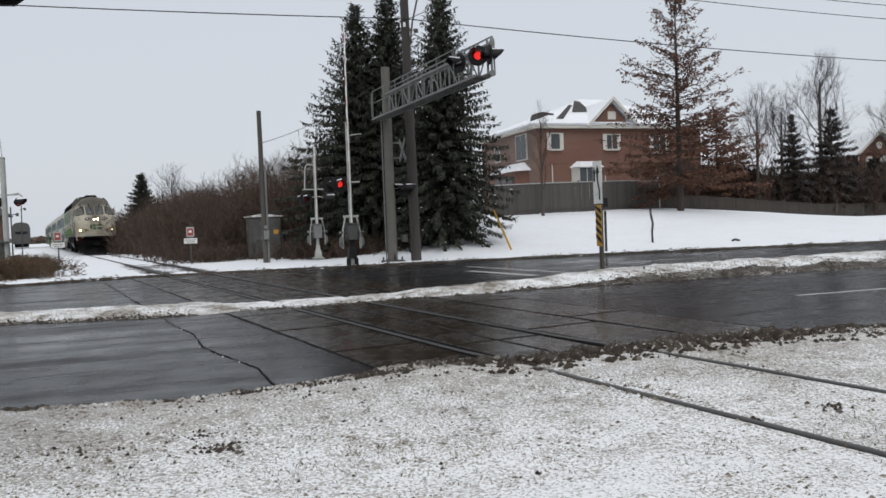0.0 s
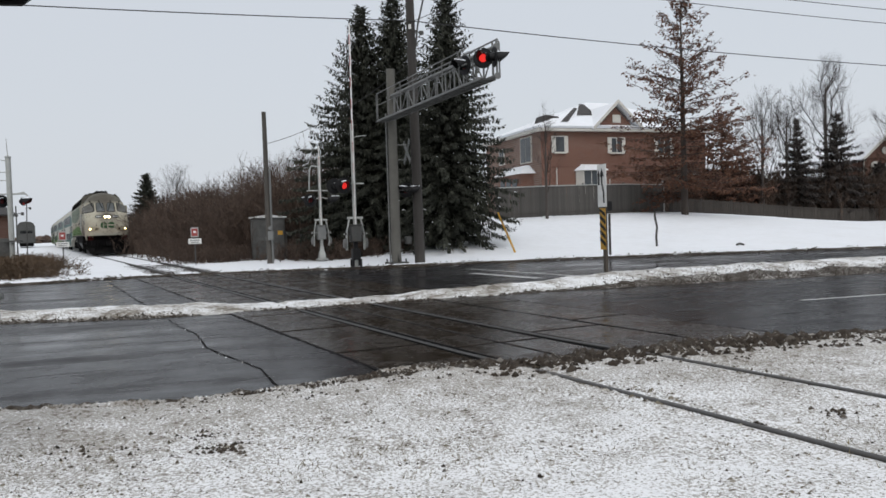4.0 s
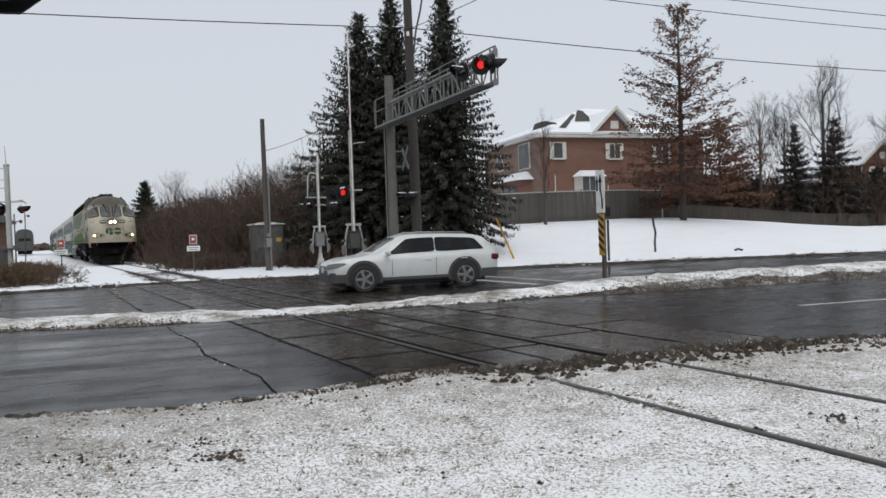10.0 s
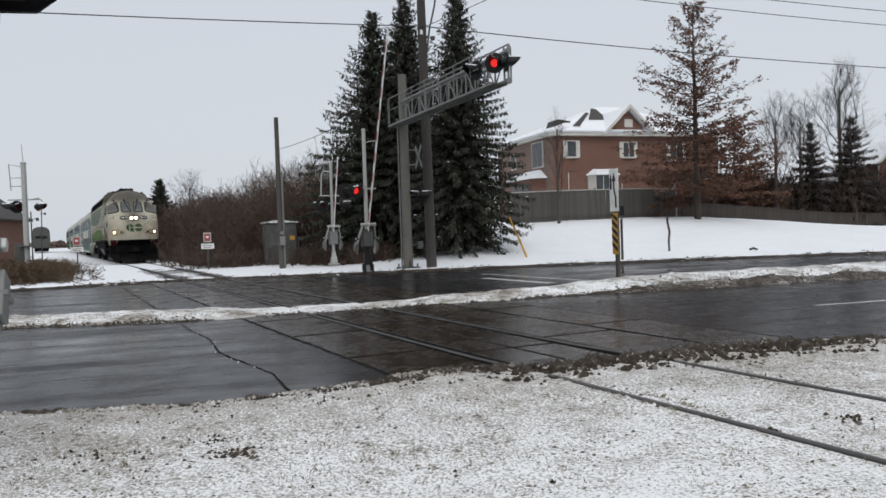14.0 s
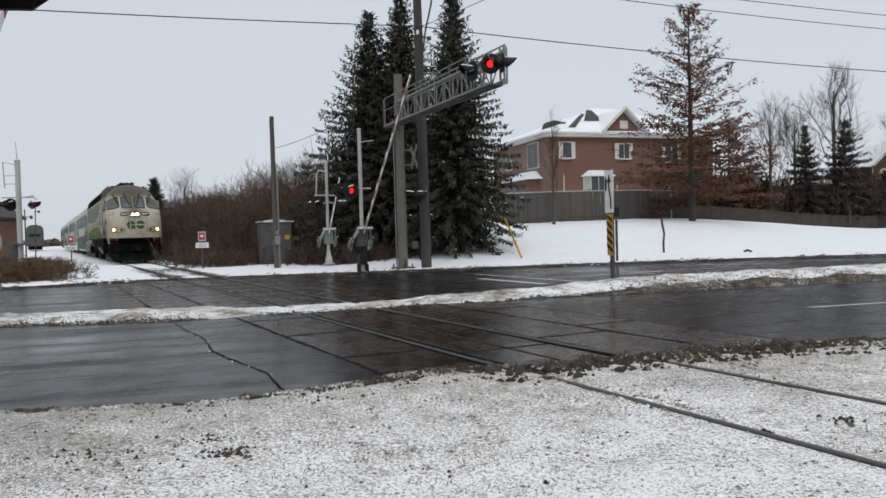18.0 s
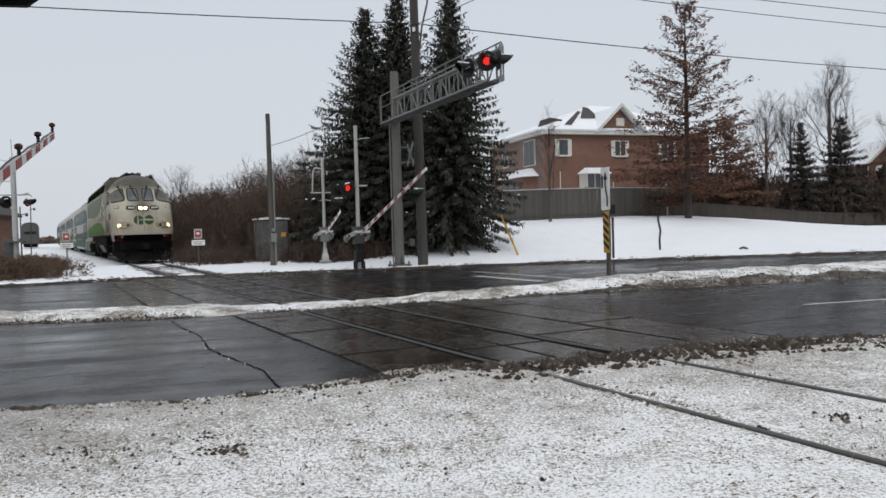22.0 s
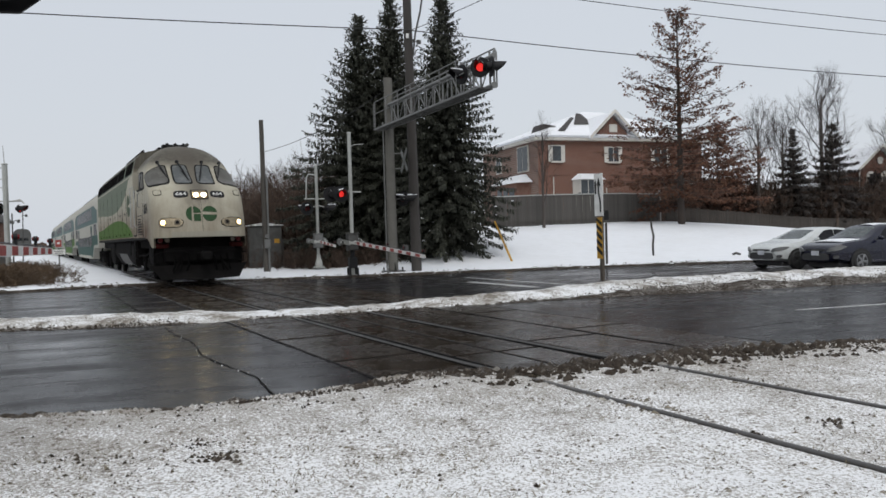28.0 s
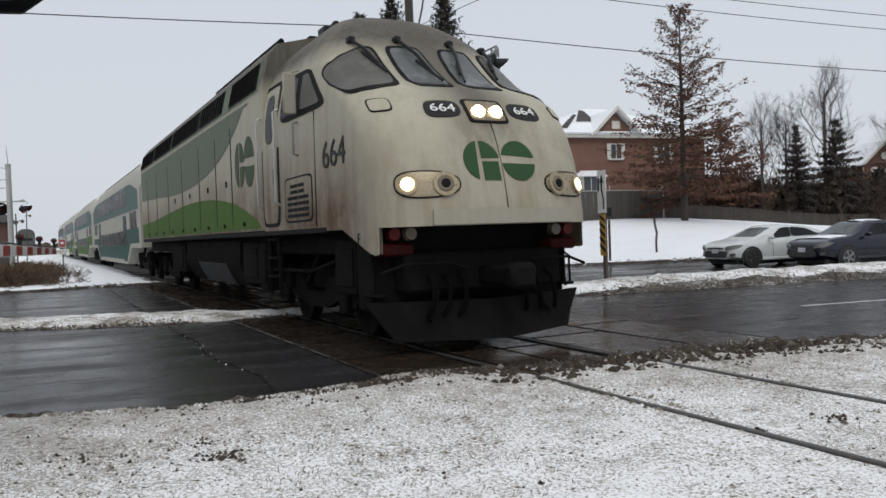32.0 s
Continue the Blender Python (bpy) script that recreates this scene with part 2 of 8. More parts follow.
YELLOW_PAINT = surf("yellow_paint", (0.50, 0.27, 0.02), 0.5, 0, 0.15, 3, 20, 0.05, dirt=(0.2, 0.15, 0.08))
RED_LIT = glow("lit_red_lens", (0.85, 0.03, 0.025), 0.9)
RED_DARK = surf("unlit_red_lens", (0.12, 0.010, 0.010), 0.4, 0, 0.2, 3, 20, 0.0, spec=0.2)
POLE_WOOD = surf("weathered_pole_wood", (0.052, 0.047, 0.043), 0.9, 0, 0.25, 1.2, 26, 0.5, 0.008, stretch=(1, 1, 0.08))
POLE_GREY = surf("grey_pole_wood", (0.08, 0.073, 0.064), 0.9, 0, 0.25, 1.2, 26, 0.5, 0.008, stretch=(1, 1, 0.08))
CONCRETE = surf("concrete_pole", (0.135, 0.13, 0.115), 0.8, 0, 0.2, 1.0, 20, 0.3)
HOLLOW = surf("wet_hollow", (0.007, 0.0062, 0.006), 0.22, 0, 0.3, 3, 30, 0.1, spec=0.06)
CRACK_FILL = surf("crack_filler", (0.014, 0.013, 0.013), 0.7, 0, 0.3, 3, 30, 0.2, spec=0.03)
# dull red, its colour lowered to hold the shade under the nose
DULL_RED = surf("dull_red_in_shade", (0.042, 0.006, 0.005), 0.6, 0, 0.25, 3, 20, 0.1, dirt=(0.03, 0.02, 0.02), spec=0.08)
WIRE = surf("black_cable", (0.02, 0.02, 0.021), 0.5, 0, 0.1, 2, 20, 0.0)


# ---- mesh helpers ----
class Shape:
    """Collects vertices and faces of one mesh."""

    def __init__(self):
        self.v, self.f = [], []

    def add(self, verts, faces):
        k = len(self.v)
        self.v.extend(tuple(p) for p in verts)
        self.f.extend(tuple(i + k for i in q) for q in faces)
        return self

    def box(self, c, s, ch=0.0, rot=None):
        """A box of size s about c, its edges chamfered by ch, turned by the matrix rot."""
        hx, hy, hz = s[0] / 2, s[1] / 2, s[2] / 2
        ch = min(ch, 0.45 * min(s))
        if ch <= 0:
            pts = [(x, y, z) for x in (-hx, hx) for y in (-hy, hy) for z in (-hz, hz)]
            fs = [(0, 1, 3, 2), (4, 6, 7, 5), (0, 4, 5, 1), (2, 3, 7, 6), (0, 2, 6, 4), (1, 5, 7, 3)]
        else:
            pts, idx = [], {}
            for sx in (-1, 1):
                for sy in (-1, 1):
                    for sz in (-1, 1):
                        for ax in range(3):
                            p = [sx * (hx - ch), sy * (hy - ch), sz * (hz - ch)]
                            p[ax] += (sx, sy, sz)[ax] * ch
                            idx[sx, sy, sz, ax] = len(pts)
                            pts.append(tuple(p))
            fs = []
            for ax in range(3):
                o = [a for a in range(3) if a != ax]
                for sg in (-1, 1):
                    q = []
                    for a, b in ((-1, -1), (1, -1), (1, 1), (-1, 1)):
                        k = [0, 0, 0]
                        k[ax], k[o[0]], k[o[1]] = sg, a, b
                        q.append(idx[k[0], k[1], k[2], ax])
                    fs.append(tuple(q))
            for ax in range(3):
                o = [a for a in range(3) if a != ax]
                for a in (-1, 1):
                    for b in (-1, 1):
                        k0, k1 = [0, 0, 0], [0, 0, 0]
                        k0[ax], k1[ax] = -1, 1
                        k0[o[0]] = k1[o[0]] = a
                        k0[o[1]] = k1[o[1]] = b
                        fs.append((idx[(*k0, o[0])], idx[(*k1, o[0])], idx[(*k1, o[1])], idx[(*k0, o[1])]))
            for sx in (-1, 1):
                for sy in (-1, 1):
                    for sz in (-1, 1):
                        fs.append(tuple(idx[sx, sy, sz, a] for a in range(3)))
        c = Vector(c)
        return self.add([c + (rot @ Vector(p) if rot else Vector(p)) for p in pts], fs)

    def rod(self, p0, p1, r0, r1=None, n=10, caps=True):
        """A round bar from p0 to p1, tapering from r0 to r1."""
        r1 = r0 if r1 is None else r1
        p0, p1 = Vector(p0), Vector(p1)
        d = (p1 - p0).normalized()
        a = d.orthogonal().normalized()
        b = d.cross(a)
        ring = [a * math.cos(2 * math.pi * i / n) + b * math.sin(2 * math.pi * i / n) for i in range(n)]
        fs = [(i, (i + 1) % n, n + (i + 1) % n, n + i) for i in range(n)]
        if caps:
            fs += [tuple(range(n))[::-1], tuple(range(n, 2 * n))]
        return self.add([p0 + u * r0 for u in ring] + [p1 + u * r1 for u in ring], fs)

    def pipe(self, pts, r, n=8):
        """A bent bar through pts."""
        pts = [Vector(p) for p in pts]
        rings = []
        a = None
        for i, p in enumerate(pts):
            d = (pts[min(i + 1, len(pts) - 1)] - pts[max(i - 1, 0)]).normalized()
            a = d.orthogonal().normalized() if a is None else (a - d * a.dot(d)).normalized()
            b = d.cross(a)
            rings.append([p + (a * math.cos(2 * math.pi * k / n) + b * math.sin(2 * math.pi * k / n)) * r for k in range(n)])
        return self.loft(rings, True, True)

    def loft(self, rings, closed=True, caps=False):
        """Skin over a row of rings of equal count."""
        n = len(rings[0])
        vs = [p for r in rings for p in r]
        fs = []
        for j in range(len(rings) - 1):
            for i in range(n if closed else n - 1):
                k = (i + 1) % n
                fs.append((j * n + i, j * n + k, (j + 1) * n + k, (j + 1) * n + i))
        if caps:
            fs += [tuple(range(n))[::-1], tuple(range((len(rings) - 1) * n, len(rings) * n))]
        return self.add(vs, fs)

    def prism(self, poly, axis, a, b):
        """A polygon in the two other axes, drawn out along axis from a to b."""
        def put(p, h):
            q = list(p)
            q.insert(axis, h)
            return tuple(q)
        n = len(poly)
        fs = [(i, (i + 1) % n, n + (i + 1) % n, n + i) for i in range(n)] + [tuple(range(n))[::-1], tuple(range(n, 2 * n))]
        return self.add([put(p, a) for p in poly] + [put(p, b) for p in poly], fs)

    def lump(self, c, s, rnd, n=6):
        """A rough lump of size s at c."""
        vs = [(c[0], c[1], c[2] + s[2])]
        for h, r in ((0.55, 0.75), (0.0, 1.0)):
            vs += [(c[0] + s[0] * r * rnd.uniform(0.7, 1.25) * math.cos(6.283 * i / n), c[1] + s[1] * r * rnd.uniform(0.7, 1.25) * math.sin(6.283 * i / n), c[2] + s[2] * h * rnd.uniform(0.7, 1.2) - 0.01) for i in range(n)]
        fs = [(0, 1 + i, 1 + (i + 1) % n) for i in range(n)] + [(1 + i, 1 + n + i, 1 + n + (i + 1) % n, 1 + (i + 1) % n) for i in range(n)]
        return self.add(vs, fs)

    def mesh(self, name, mat, smooth=False):
        me = bpy.data.meshes.new(name)
        me.from_pydata(self.v, [], self.f)
        mats = mat if isinstance(mat, (list, tuple)) else [mat]
        for m in mats:
            me.materials.append(m)
        me.validate()
        b = bmesh.new()
        b.from_mesh(me)
        bmesh.ops.recalc_face_normals(b, faces=b.faces)
        b.to_mesh(me)
        b.free()
        if smooth:
            me.polygons.foreach_set("use_smooth", [True] * len(me.polygons))
            if smooth != "all":
                me.set_sharp_from_angle(angle=radians(38))
        me.update()
        return me


def part(name, shape, material, parent, label="", smooth=True):
    """Links a shape as one mesh object under a thing or a part."""
    ob = new(name, shape.mesh(name, material, smooth) if isinstance(shape, Shape) else shape)
    ob.parent = parent
    return tagged(ob, label)


def thing(name, label, category, group="", kind="", at=None):
    ob = new(name)
    ob.empty_display_size = 0.2
    if at is not None:
        ob.matrix_basis = at if isinstance(at, Matrix) else pose(*at)
    return tagged(ob, label, category, group, kind)


def solo(name, shape, material, label, category, group="", kind="", at=None, smooth=True):
    """A thing of one single mesh."""
    ob = new(name, shape.mesh(name, material, smooth))
    if at is not None:
        ob.matrix_basis = at if isinstance(at, Matrix) else pose(*at)
    return tagged(ob, label, category, group, kind)


def smooth_curve(knots):
    """A soft curve y(x) through a few knots."""
    xs, ys = zip(*knots)

    def at(x):
        if x <= xs[0]:
            return ys[0] + (x - xs[0]) * (ys[1] - ys[0]) / (xs[1] - xs[0])
        if x >= xs[-1]:
            return ys[-1] + (x - xs[-1]) * (ys[-1] - ys[-2]) / (xs[-1] - xs[-2])
        i = max(k for k in range(len(xs) - 1) if xs[k] <= x)
        def slope(k):
            a, b = max(k - 1, 0), min(k + 1, len(xs) - 1)
            return (ys[b] - ys[a]) / (xs[b] - xs[a])
        w = xs[i + 1] - xs[i]
        s = (x - xs[i]) / w
        h00, h10, h01, h11 = 2 * s**3 - 3 * s**2 + 1, s**3 - 2 * s**2 + s, -2 * s**3 + 3 * s**2, s**3 - s**2
        return h00 * ys[i] + h10 * w * slope(i) + h01 * ys[i + 1] + h11 * w * slope(i + 1)
    return at


def sstep(a, b, x):
    s = min(1.0, max(0.0, (x - a) / (b - a)))
    return s * s * (3 - 2 * s)


def ripple(x, y, s, seed=0.0):
    return noise.noise((x * s + seed, y * s - seed, seed * 0.37))


# ---- plan: the track, the road and its edges ----
TA = radians(27.6)
TRACK_N, TRACK_D = Vector((math.cos(TA), math.sin(TA), 0)), Vector((-math.sin(TA), math.cos(TA), 0))
RAIL_L, RAIL_R, TRACK_C = 4.38, 5.89, 5.135


def on_track(lat, along, z=0.0):
    p = TRACK_N * lat + TRACK_D * along
    return Vector((p.x, p.y, z))


def lat_of(x, y):
    return x * TRACK_N.x + y * TRACK_N.y


near_edge = smooth_curve([(-30, 1.5), (-12, 5.3), (-3.8, 6.75), (-2.4, 6.95), (-1.5, 7.35), (-0.3, 8.15), (1.0, 8.4), (3.2, 9.25), (5.4, 9.6), (9.0, 10.7), (30, 17.0)])
med_near = smooth_curve([(-40, 9.5), (-15, 13.0), (-7.8, 13.8), (-4.9, 14.1), (-2.7, 14.75), (0.2, 16.1), (4.2, 17.8), (11.4, 19.9), (40, 30)])
med_far = smooth_curve([(-40, 11.5), (-15, 14.9), (-8.8, 15.7), (-5.5, 15.8), (-3.8, 16.4), (-1.7, 17.0), (0.5, 17.8), (2.0, 18.35), (2.8, 19.1), (4.1, 20.0), (8.2, 21.7), (13.5, 23.6), (40, 33)])
far_edge = smooth_curve([(-60, 15), (-14.2, 25.6), (-10.7, 27.9), (-3.8, 29.4), (2.7, 30.9), (10.0, 32.1), (18.7, 33.0), (60, 38)])


def rail_gap(x, y, w=0.16):
    """0 beside a rail, 1 away from it."""
    a = lat_of(x, y)
    return min(sstep(w * 0.45, w, abs(a - RAIL_L - 0.03)), sstep(w * 0.45, w, abs(a - RAIL_R + 0.03)))


def hill(x, y):
    """Height of the ground beyond the road."""
    d = y - far_edge(x)
    z = 0.10 * sstep(0.0, 0.5, d) - 0.05 * sstep(0.6, 2.0, d) + 0.03 * ripple(x, y, 0.5)* sstep(0, 1, d)
    top = 1.95 - 1.15 * sstep(12, 31, x)
    z += top * sstep(-6.0, 2.4, x) * min(1.0, max(0.0, (d - 1.5) / 14.5)) ** 1.2
    z += 0.25 * sstep(14, 40, d) * sstep(4, 20, x)
    return z


def grid_mesh(xs, rows):
    """A sheet from columns xs; rows(x) gives the points of one column."""
    cols = [rows(x) for x in xs]
    n = len(cols[0])
    s = Shape()
    s.v = [p for c in cols for p in c]
    s.f = [(i * n + j, (i + 1) * n + j, (i + 1) * n + j + 1, i * n + j + 1) for i in range(len(cols) - 1) for j in range(n - 1)]
    return s


def spaced(*spans):
    out = []
    for a, b, step in spans:
        k = max(1, round((b - a) / step))
        out += [a + (b - a) * i / k for i in range(k)]
    return out + [spans[-1][1]]


# the sheet of earth under everything
s = Shape()
s.add([(-2500, -2500, -0.35), (2500, -2500, -0.35), (2500, 2500, -0.35), (-2500, 2500, -0.35)], [(0, 1, 2, 3)])
solo("ground", s, SNOW, "flat snow-covered ground reaching the horizon", "ground", kind="structure", smooth=False)

# road sheet
s = grid_mesh(spaced((-90, -16, 4), (-16, 20, 0.8), (20, 90, 4)), lambda x: [(x, near_edge(x) - 1.2 + (far_edge(x) + 1.6 - near_edge(x)) * k / 16, 0.0) for k in range(17)])
solo("road", s, ASPHALT, "wet dark asphalt road with puddles and cracks", "road", kind="structure")

def berm(x):
    """Width of the brown berm along the near road edge."""
    return 0.14 + 0.36 * sstep(-2.4, -0.3, x) * (1 - 0.30 * sstep(3, 7, x))


# near verge: thin trampled snow over dead grass
def near_rows(x):
    e = near_edge(x) + 0.10 * ripple(x, 1.0, 1.3) + 0.05 * ripple(x, 5.0, 5.0)
    out = []
    for k in range(112):
        d = 0.075 * k if k < 90 else 0.075 * 89 + 0.9 * (k - 89) ** 1.35
        y = e - d
        w = berm(x) * 0.75
        z = -0.02 + 0.07 * sstep(w * 0.6, w + 0.25, d) - 0.03 * sstep(0.6, 1.5, d)
        z += (0.018 * ripple(x, y, 2.6, 3) + 0.010 * ripple(x, y, 9.0, 7) + 0.03 * ripple(x, y, 0.6, 1)) * sstep(0, 0.3, d)
        z += 0.04 * max(0.0, ripple(x, y, 4.2, 9)) * (1 - sstep(0.5, 1.2, d)) * sstep(w, w + 0.3, d)
        g = rail_gap(x, y, 0.14 + 0.03 * ripple(x, y, 3.0, 6))
        out.append((x, y, (z + 0.012) * g + (0.026 if d > 0.5 else 0.0) * (1 - g)))
    return out


solo("snow_verge", grid_mesh(spaced((-60, -8, 2.0), (-8, 10, 0.075), (10, 60, 2.0)), near_rows), SNOW_GRASS, "trampled thin snow with dead grass showing through", "snow", kind="structure", smooth="all")


# median: a low ridge of ploughed snow, its near slope brown with slush
def med_foot(x):
    return med_near(x) - 0.45 * sstep(0.0, 6.0, x) + 0.07 * ripple(x, 2.0, 1.6)


def med_split(x):
    return 0.09 + 0.13 * sstep(1.0, 7.0, x) + 0.10 * ripple(x, 6.0, 1.1) + 0.05 * ripple(x, 3.0, 5.0)


def med_point(x, u):
    a, b = med_foot(x), med_far(x) + 0.05 * ripple(x, 8.0, 1.6)
    y = a + (b - a) * u
    inside = 1 if 0 < u < 1 else 0
    high = 0.15 + 0.13 * sstep(0.0, 6.0, x)
    z = high * (min(1.0, u / 0.42) ** 0.8 * (1 - sstep(0.72, 1.0, u)) if inside else 0) - 0.02
    z += (0.035 * ripple(x, y, 2.2, 4) + 0.020 * ripple(x, y, 7.0, 2) + 0.012 * ripple(x, y, 18.0, 5)) * inside
    w = lat_of(x, y)
    worn = 1 - 0.5 * sstep(2.9, 3.6, w) * (1 - sstep(6.8, 7.6, w))
    return (x, y, z * worn * (0.25 + 0.75 * rail_gap(x, y, 0.14)))


MED_X = spaced((-60, -14, 1.0), (-14, 18, 0.08), (18, 60, 1.0))
solo("median_strip", grid_mesh(MED_X, lambda x: [med_point(x, med_split(x) + (1 - med_split(x)) * k / 14) for k in range(15)]), SNOW_EDGE, "raised median under dirty ploughed snow", "median", kind="structure", smooth="all")
solo("median_slush", grid_mesh(MED_X, lambda x: [med_point(x, med_split(x) * k / 9) for k in range(10)]), SLUSH_MIX, "brown slush on the slope of the median", "slush", kind="structure", smooth="all")


# far verge and the snowy bank behind it
FAR_D = [0, 0.12, 0.25, 0.4, 0.6, 0.9, 1.3, 1.8, 2.4, 3.2, 4.2, 5.4, 6.8, 8.4, 10, 11.6, 13.2, 15, 17, 20, 25, 32, 45, 70, 120, 220, 500, 1500]
def far_rows(x):
    out = []
    for d in FAR_D:
        y = far_edge(x) + d + 0.12 * ripple(x, 4, 0.8) * (1 - sstep(0, 2, d))
        z = hill(x, y) if d else -0.03
        z += 0.04 * max(0, ripple(x, y, 3.0, 5)) * (1 - sstep(0.5, 1.2, d)) * (d > 0)
        g = rail_gap(x, y, 0.5) if d < 14 else 1
        out.append((x, y, z * (0.3 + 0.7 * g)))
    return out


solo("snow_bank", grid_mesh(spaced((-900, -60, 60), (-60, -24, 3), (-24, 24, 0.22), (24, 60, 2), (60, 900, 60)), far_rows), SNOW, "smooth fresh snow rising to a bank behind the road", "snow", kind="structure", smooth="all")

# bands of brown slush where the ploughs threw it
def slush_band(edge, x0, x1, step, inner, outer, height, label, seed, amp=0.10, fr=1.3, row=1.0):
    def rows(x):
        e = edge(x) + amp * ripple(x, row, fr)
        out = []
        w = (inner(x) if callable(inner) else inner) * (0.55 + 0.9 * (ripple(x, seed, 0.55) + 0.5)) + 0.06 * ripple(x, seed, 4.0)
        for k in range(11):
            u = k / 10
            y = e + outer * (0.7 + 0.6 * ripple(x, 9 + seed, 3.0)) - (w + outer) * u
            z = -0.012 + height * (0.45 + 0.55 * sstep(-1.8, 0.4, x) if row == 1.0 else 1.0) * (math.sin(math.pi * min(1, u * 1.05)) ** 0.8 if 0 < u < 0.95 else 0) * (0.7 + 1.0 * ripple(x, y, 6.0, seed) + 0.7 * ripple(x, y, 17.0, seed))
            z += (0.05 if row == 1.0 else 0.085) * sstep(0.35, 1.0, u) - 0.03 * (u > 0.95)
            g = 0.2 + 0.8 * rail_gap(x, y, 0.10)
            out.append((x, y, z * g))
        return out
    return solo("slush_band", grid_mesh(spaced((x0, x1, step)), rows), SLUSH_BAND, label, "slush", kind="structure", smooth="all")


slush_band(near_edge, -6.5, 10.5, 0.03, berm, 0.12, 0.10, "brown slush thrown to the near road edge", 3)
slush_band(far_edge, -16, 34, 0.12, -0.22, -0.10, 0.05, "brown slush along the far kerb", 7, 0.12, 0.8, 4.0)
# loose slush lumps ploughed along the edges
rnd = random.Random(11)
s = Shape()
for i in range(17000):
    x = rnd.uniform(-5.5, 9.5)
    if x < -2.0 and rnd.random() < 0.5:
        continue
    wide = 0.15 + 0.26 * sstep(-2.4, -0.3, x) * (0.6 + 0.8 * ripple(x, 3, 0.9))
    d = abs(rnd.gauss(0, wide)) if rnd.random() < 0.85 else rnd.uniform(0, 1.1)
    y = near_edge(x) + 0.10 * ripple(x, 1.0, 1.3) + 0.10 - d
    if rail_gap(x, y, 0.12) < 0.6:
        continue
    r = rnd.uniform(0.008, 0.025) * (1.8 if rnd.random() < 0.07 else 1.0) * (0.6 + 0.65 * sstep(-1.8, 0.2, x))
    s.lump((x, y, 0.06 * sstep(0, 0.3, d - 0.1)), (r * 1.3, r, r * rnd.uniform(0.7, 1.3)), rnd, 5)
for lat in (RAIL_L, RAIL_R):
    for i in range(900):
        al = 7.4 - abs(rnd.gauss(0, 1.6))
        p = on_track(lat + rnd.gauss(0.0, 0.05) + rnd.choice((-0.10, 0.10)), al)
        r = rnd.uniform(0.006, 0.02)
        if p.y < near_edge(p.x):
            s.lump((p.x, p.y, 0.0 + 0.02 * rnd.random()), (r * 1.4, r, r), rnd, 5)
solo("slush_ridge", s, SLUSH, "brown slush lumps ploughed to the road edge", "slush", kind="stuff", smooth=False)
s = Shape()
for i in range(9000):
    x = rnd.uniform(-13, 17)
    u = abs(rnd.gauss(0, 0.5)) * med_split(x) * 1.6 - 0.02 if rnd.random() < 0.9 else 1.02 - abs(rnd.gauss(0, 0.05))
    if u > 1.04:
        continue
    p = med_point(x, min(0.99, max(0.01, u)))
    r = rnd.uniform(0.008, 0.022)
    s.lump((p[0], p[1] - (0.05 if u < 0.01 else 0), p[2] + 0.004), (r * 1.3, r, r), rnd, 4)
for i in range(4200):
    x = rnd.uniform(-16, 30)
    if ripple(x, 2, 0.9, 3) < rnd.uniform(-0.5, 0.3):
        continue
    y = far_edge(x) + 0.12 * ripple(x, 4, 0.8) + rnd.gauss(0.05, 0.16)
    r = rnd.uniform(0.012, 0.036)
    s.lump((x, y, max(-0.01, 0.03 + 0.10 * sstep(0, 0.5, y - far_edge(x)))), (r * 1.4, r, r * 0.9), rnd, 5)
solo("slush_ridge", s, SLUSH, "dirty slush along the median and far kerb", "slush", kind="stuff", smooth=False)

# dead grass and clods that stand out of the near snow
s = Shape()
def clod(x, y, r):
    z = -0.0 + 0.035
    s.lump((x, y, z), (r * 1.3, r, r * 0.7), rnd, 5)
for i in range(9000):
    y = rnd.uniform(2.4, 9.5)
    x = rnd.uniform(-0.62 * y - 0.5, 0.62 * y + 0.5)
    if y > near_edge(x) - 0.15 or ripple(x, y, 1.1, 2) + 0.6 * ripple(x, y, 4.0, 8) < -0.12 + 0.25 * rnd.random():
        continue
    z = 0.03
    for k in range(rnd.randint(1, 3)):
        a, L = rnd.uniform(0, 6.28), rnd.uniform(0.012, 0.045)
        w = rnd.uniform(0.002, 0.004)
        bx, by = x + rnd.uniform(-0.02, 0.02), y + rnd.uniform(-0.02, 0.02)
        tx, ty, tz = bx + math.cos(a) * L, by + math.sin(a) * L, z + rnd.uniform(0.004, 0.035)
        s.add([(bx - w, by, z - 0.01), (bx + w, by, z - 0.01), (tx, ty, tz)], [(0, 1, 2)])
solo("grass_tufts", s, TUFT, "dead grass blades poking through the snow", "grass", kind="stuff", smooth=False)
s = Shape()
for cx, cy, n, spread, size in ((-2.25, 6.55, 40, 0.12, 0.045), (-2.55, 5.35, 12, 0.10, 0.02), (-1.55, 5.25, 60, 0.15, 0.022), (-1.75, 5.6, 40, 0.12, 0.02), (-2.3, 5.2, 30, 0.12, 0.016), (-2.0, 4.9, 24, 0.14, 0.014), (2.9, 5.75, 16, 0.10, 0.02), (2.2, 5.45, 8, 0.06, 0.018), (3.2, 8.1, 22, 0.2, 0.03), (-0.9, 4.2, 14, 0.2, 0.014), (2.0, 6.8, 20, 0.25, 0.016), (0.2, 4.6, 10, 0.3, 0.013)):
    for i in range(n):
        r = rnd.uniform(0.4, 1.2) * size
        s.lump((cx + rnd.gauss(0, spread), cy + rnd.gauss(0, spread * 0.6), 0.032), (r * 1.3, r, r * 0.8), rnd, 5)
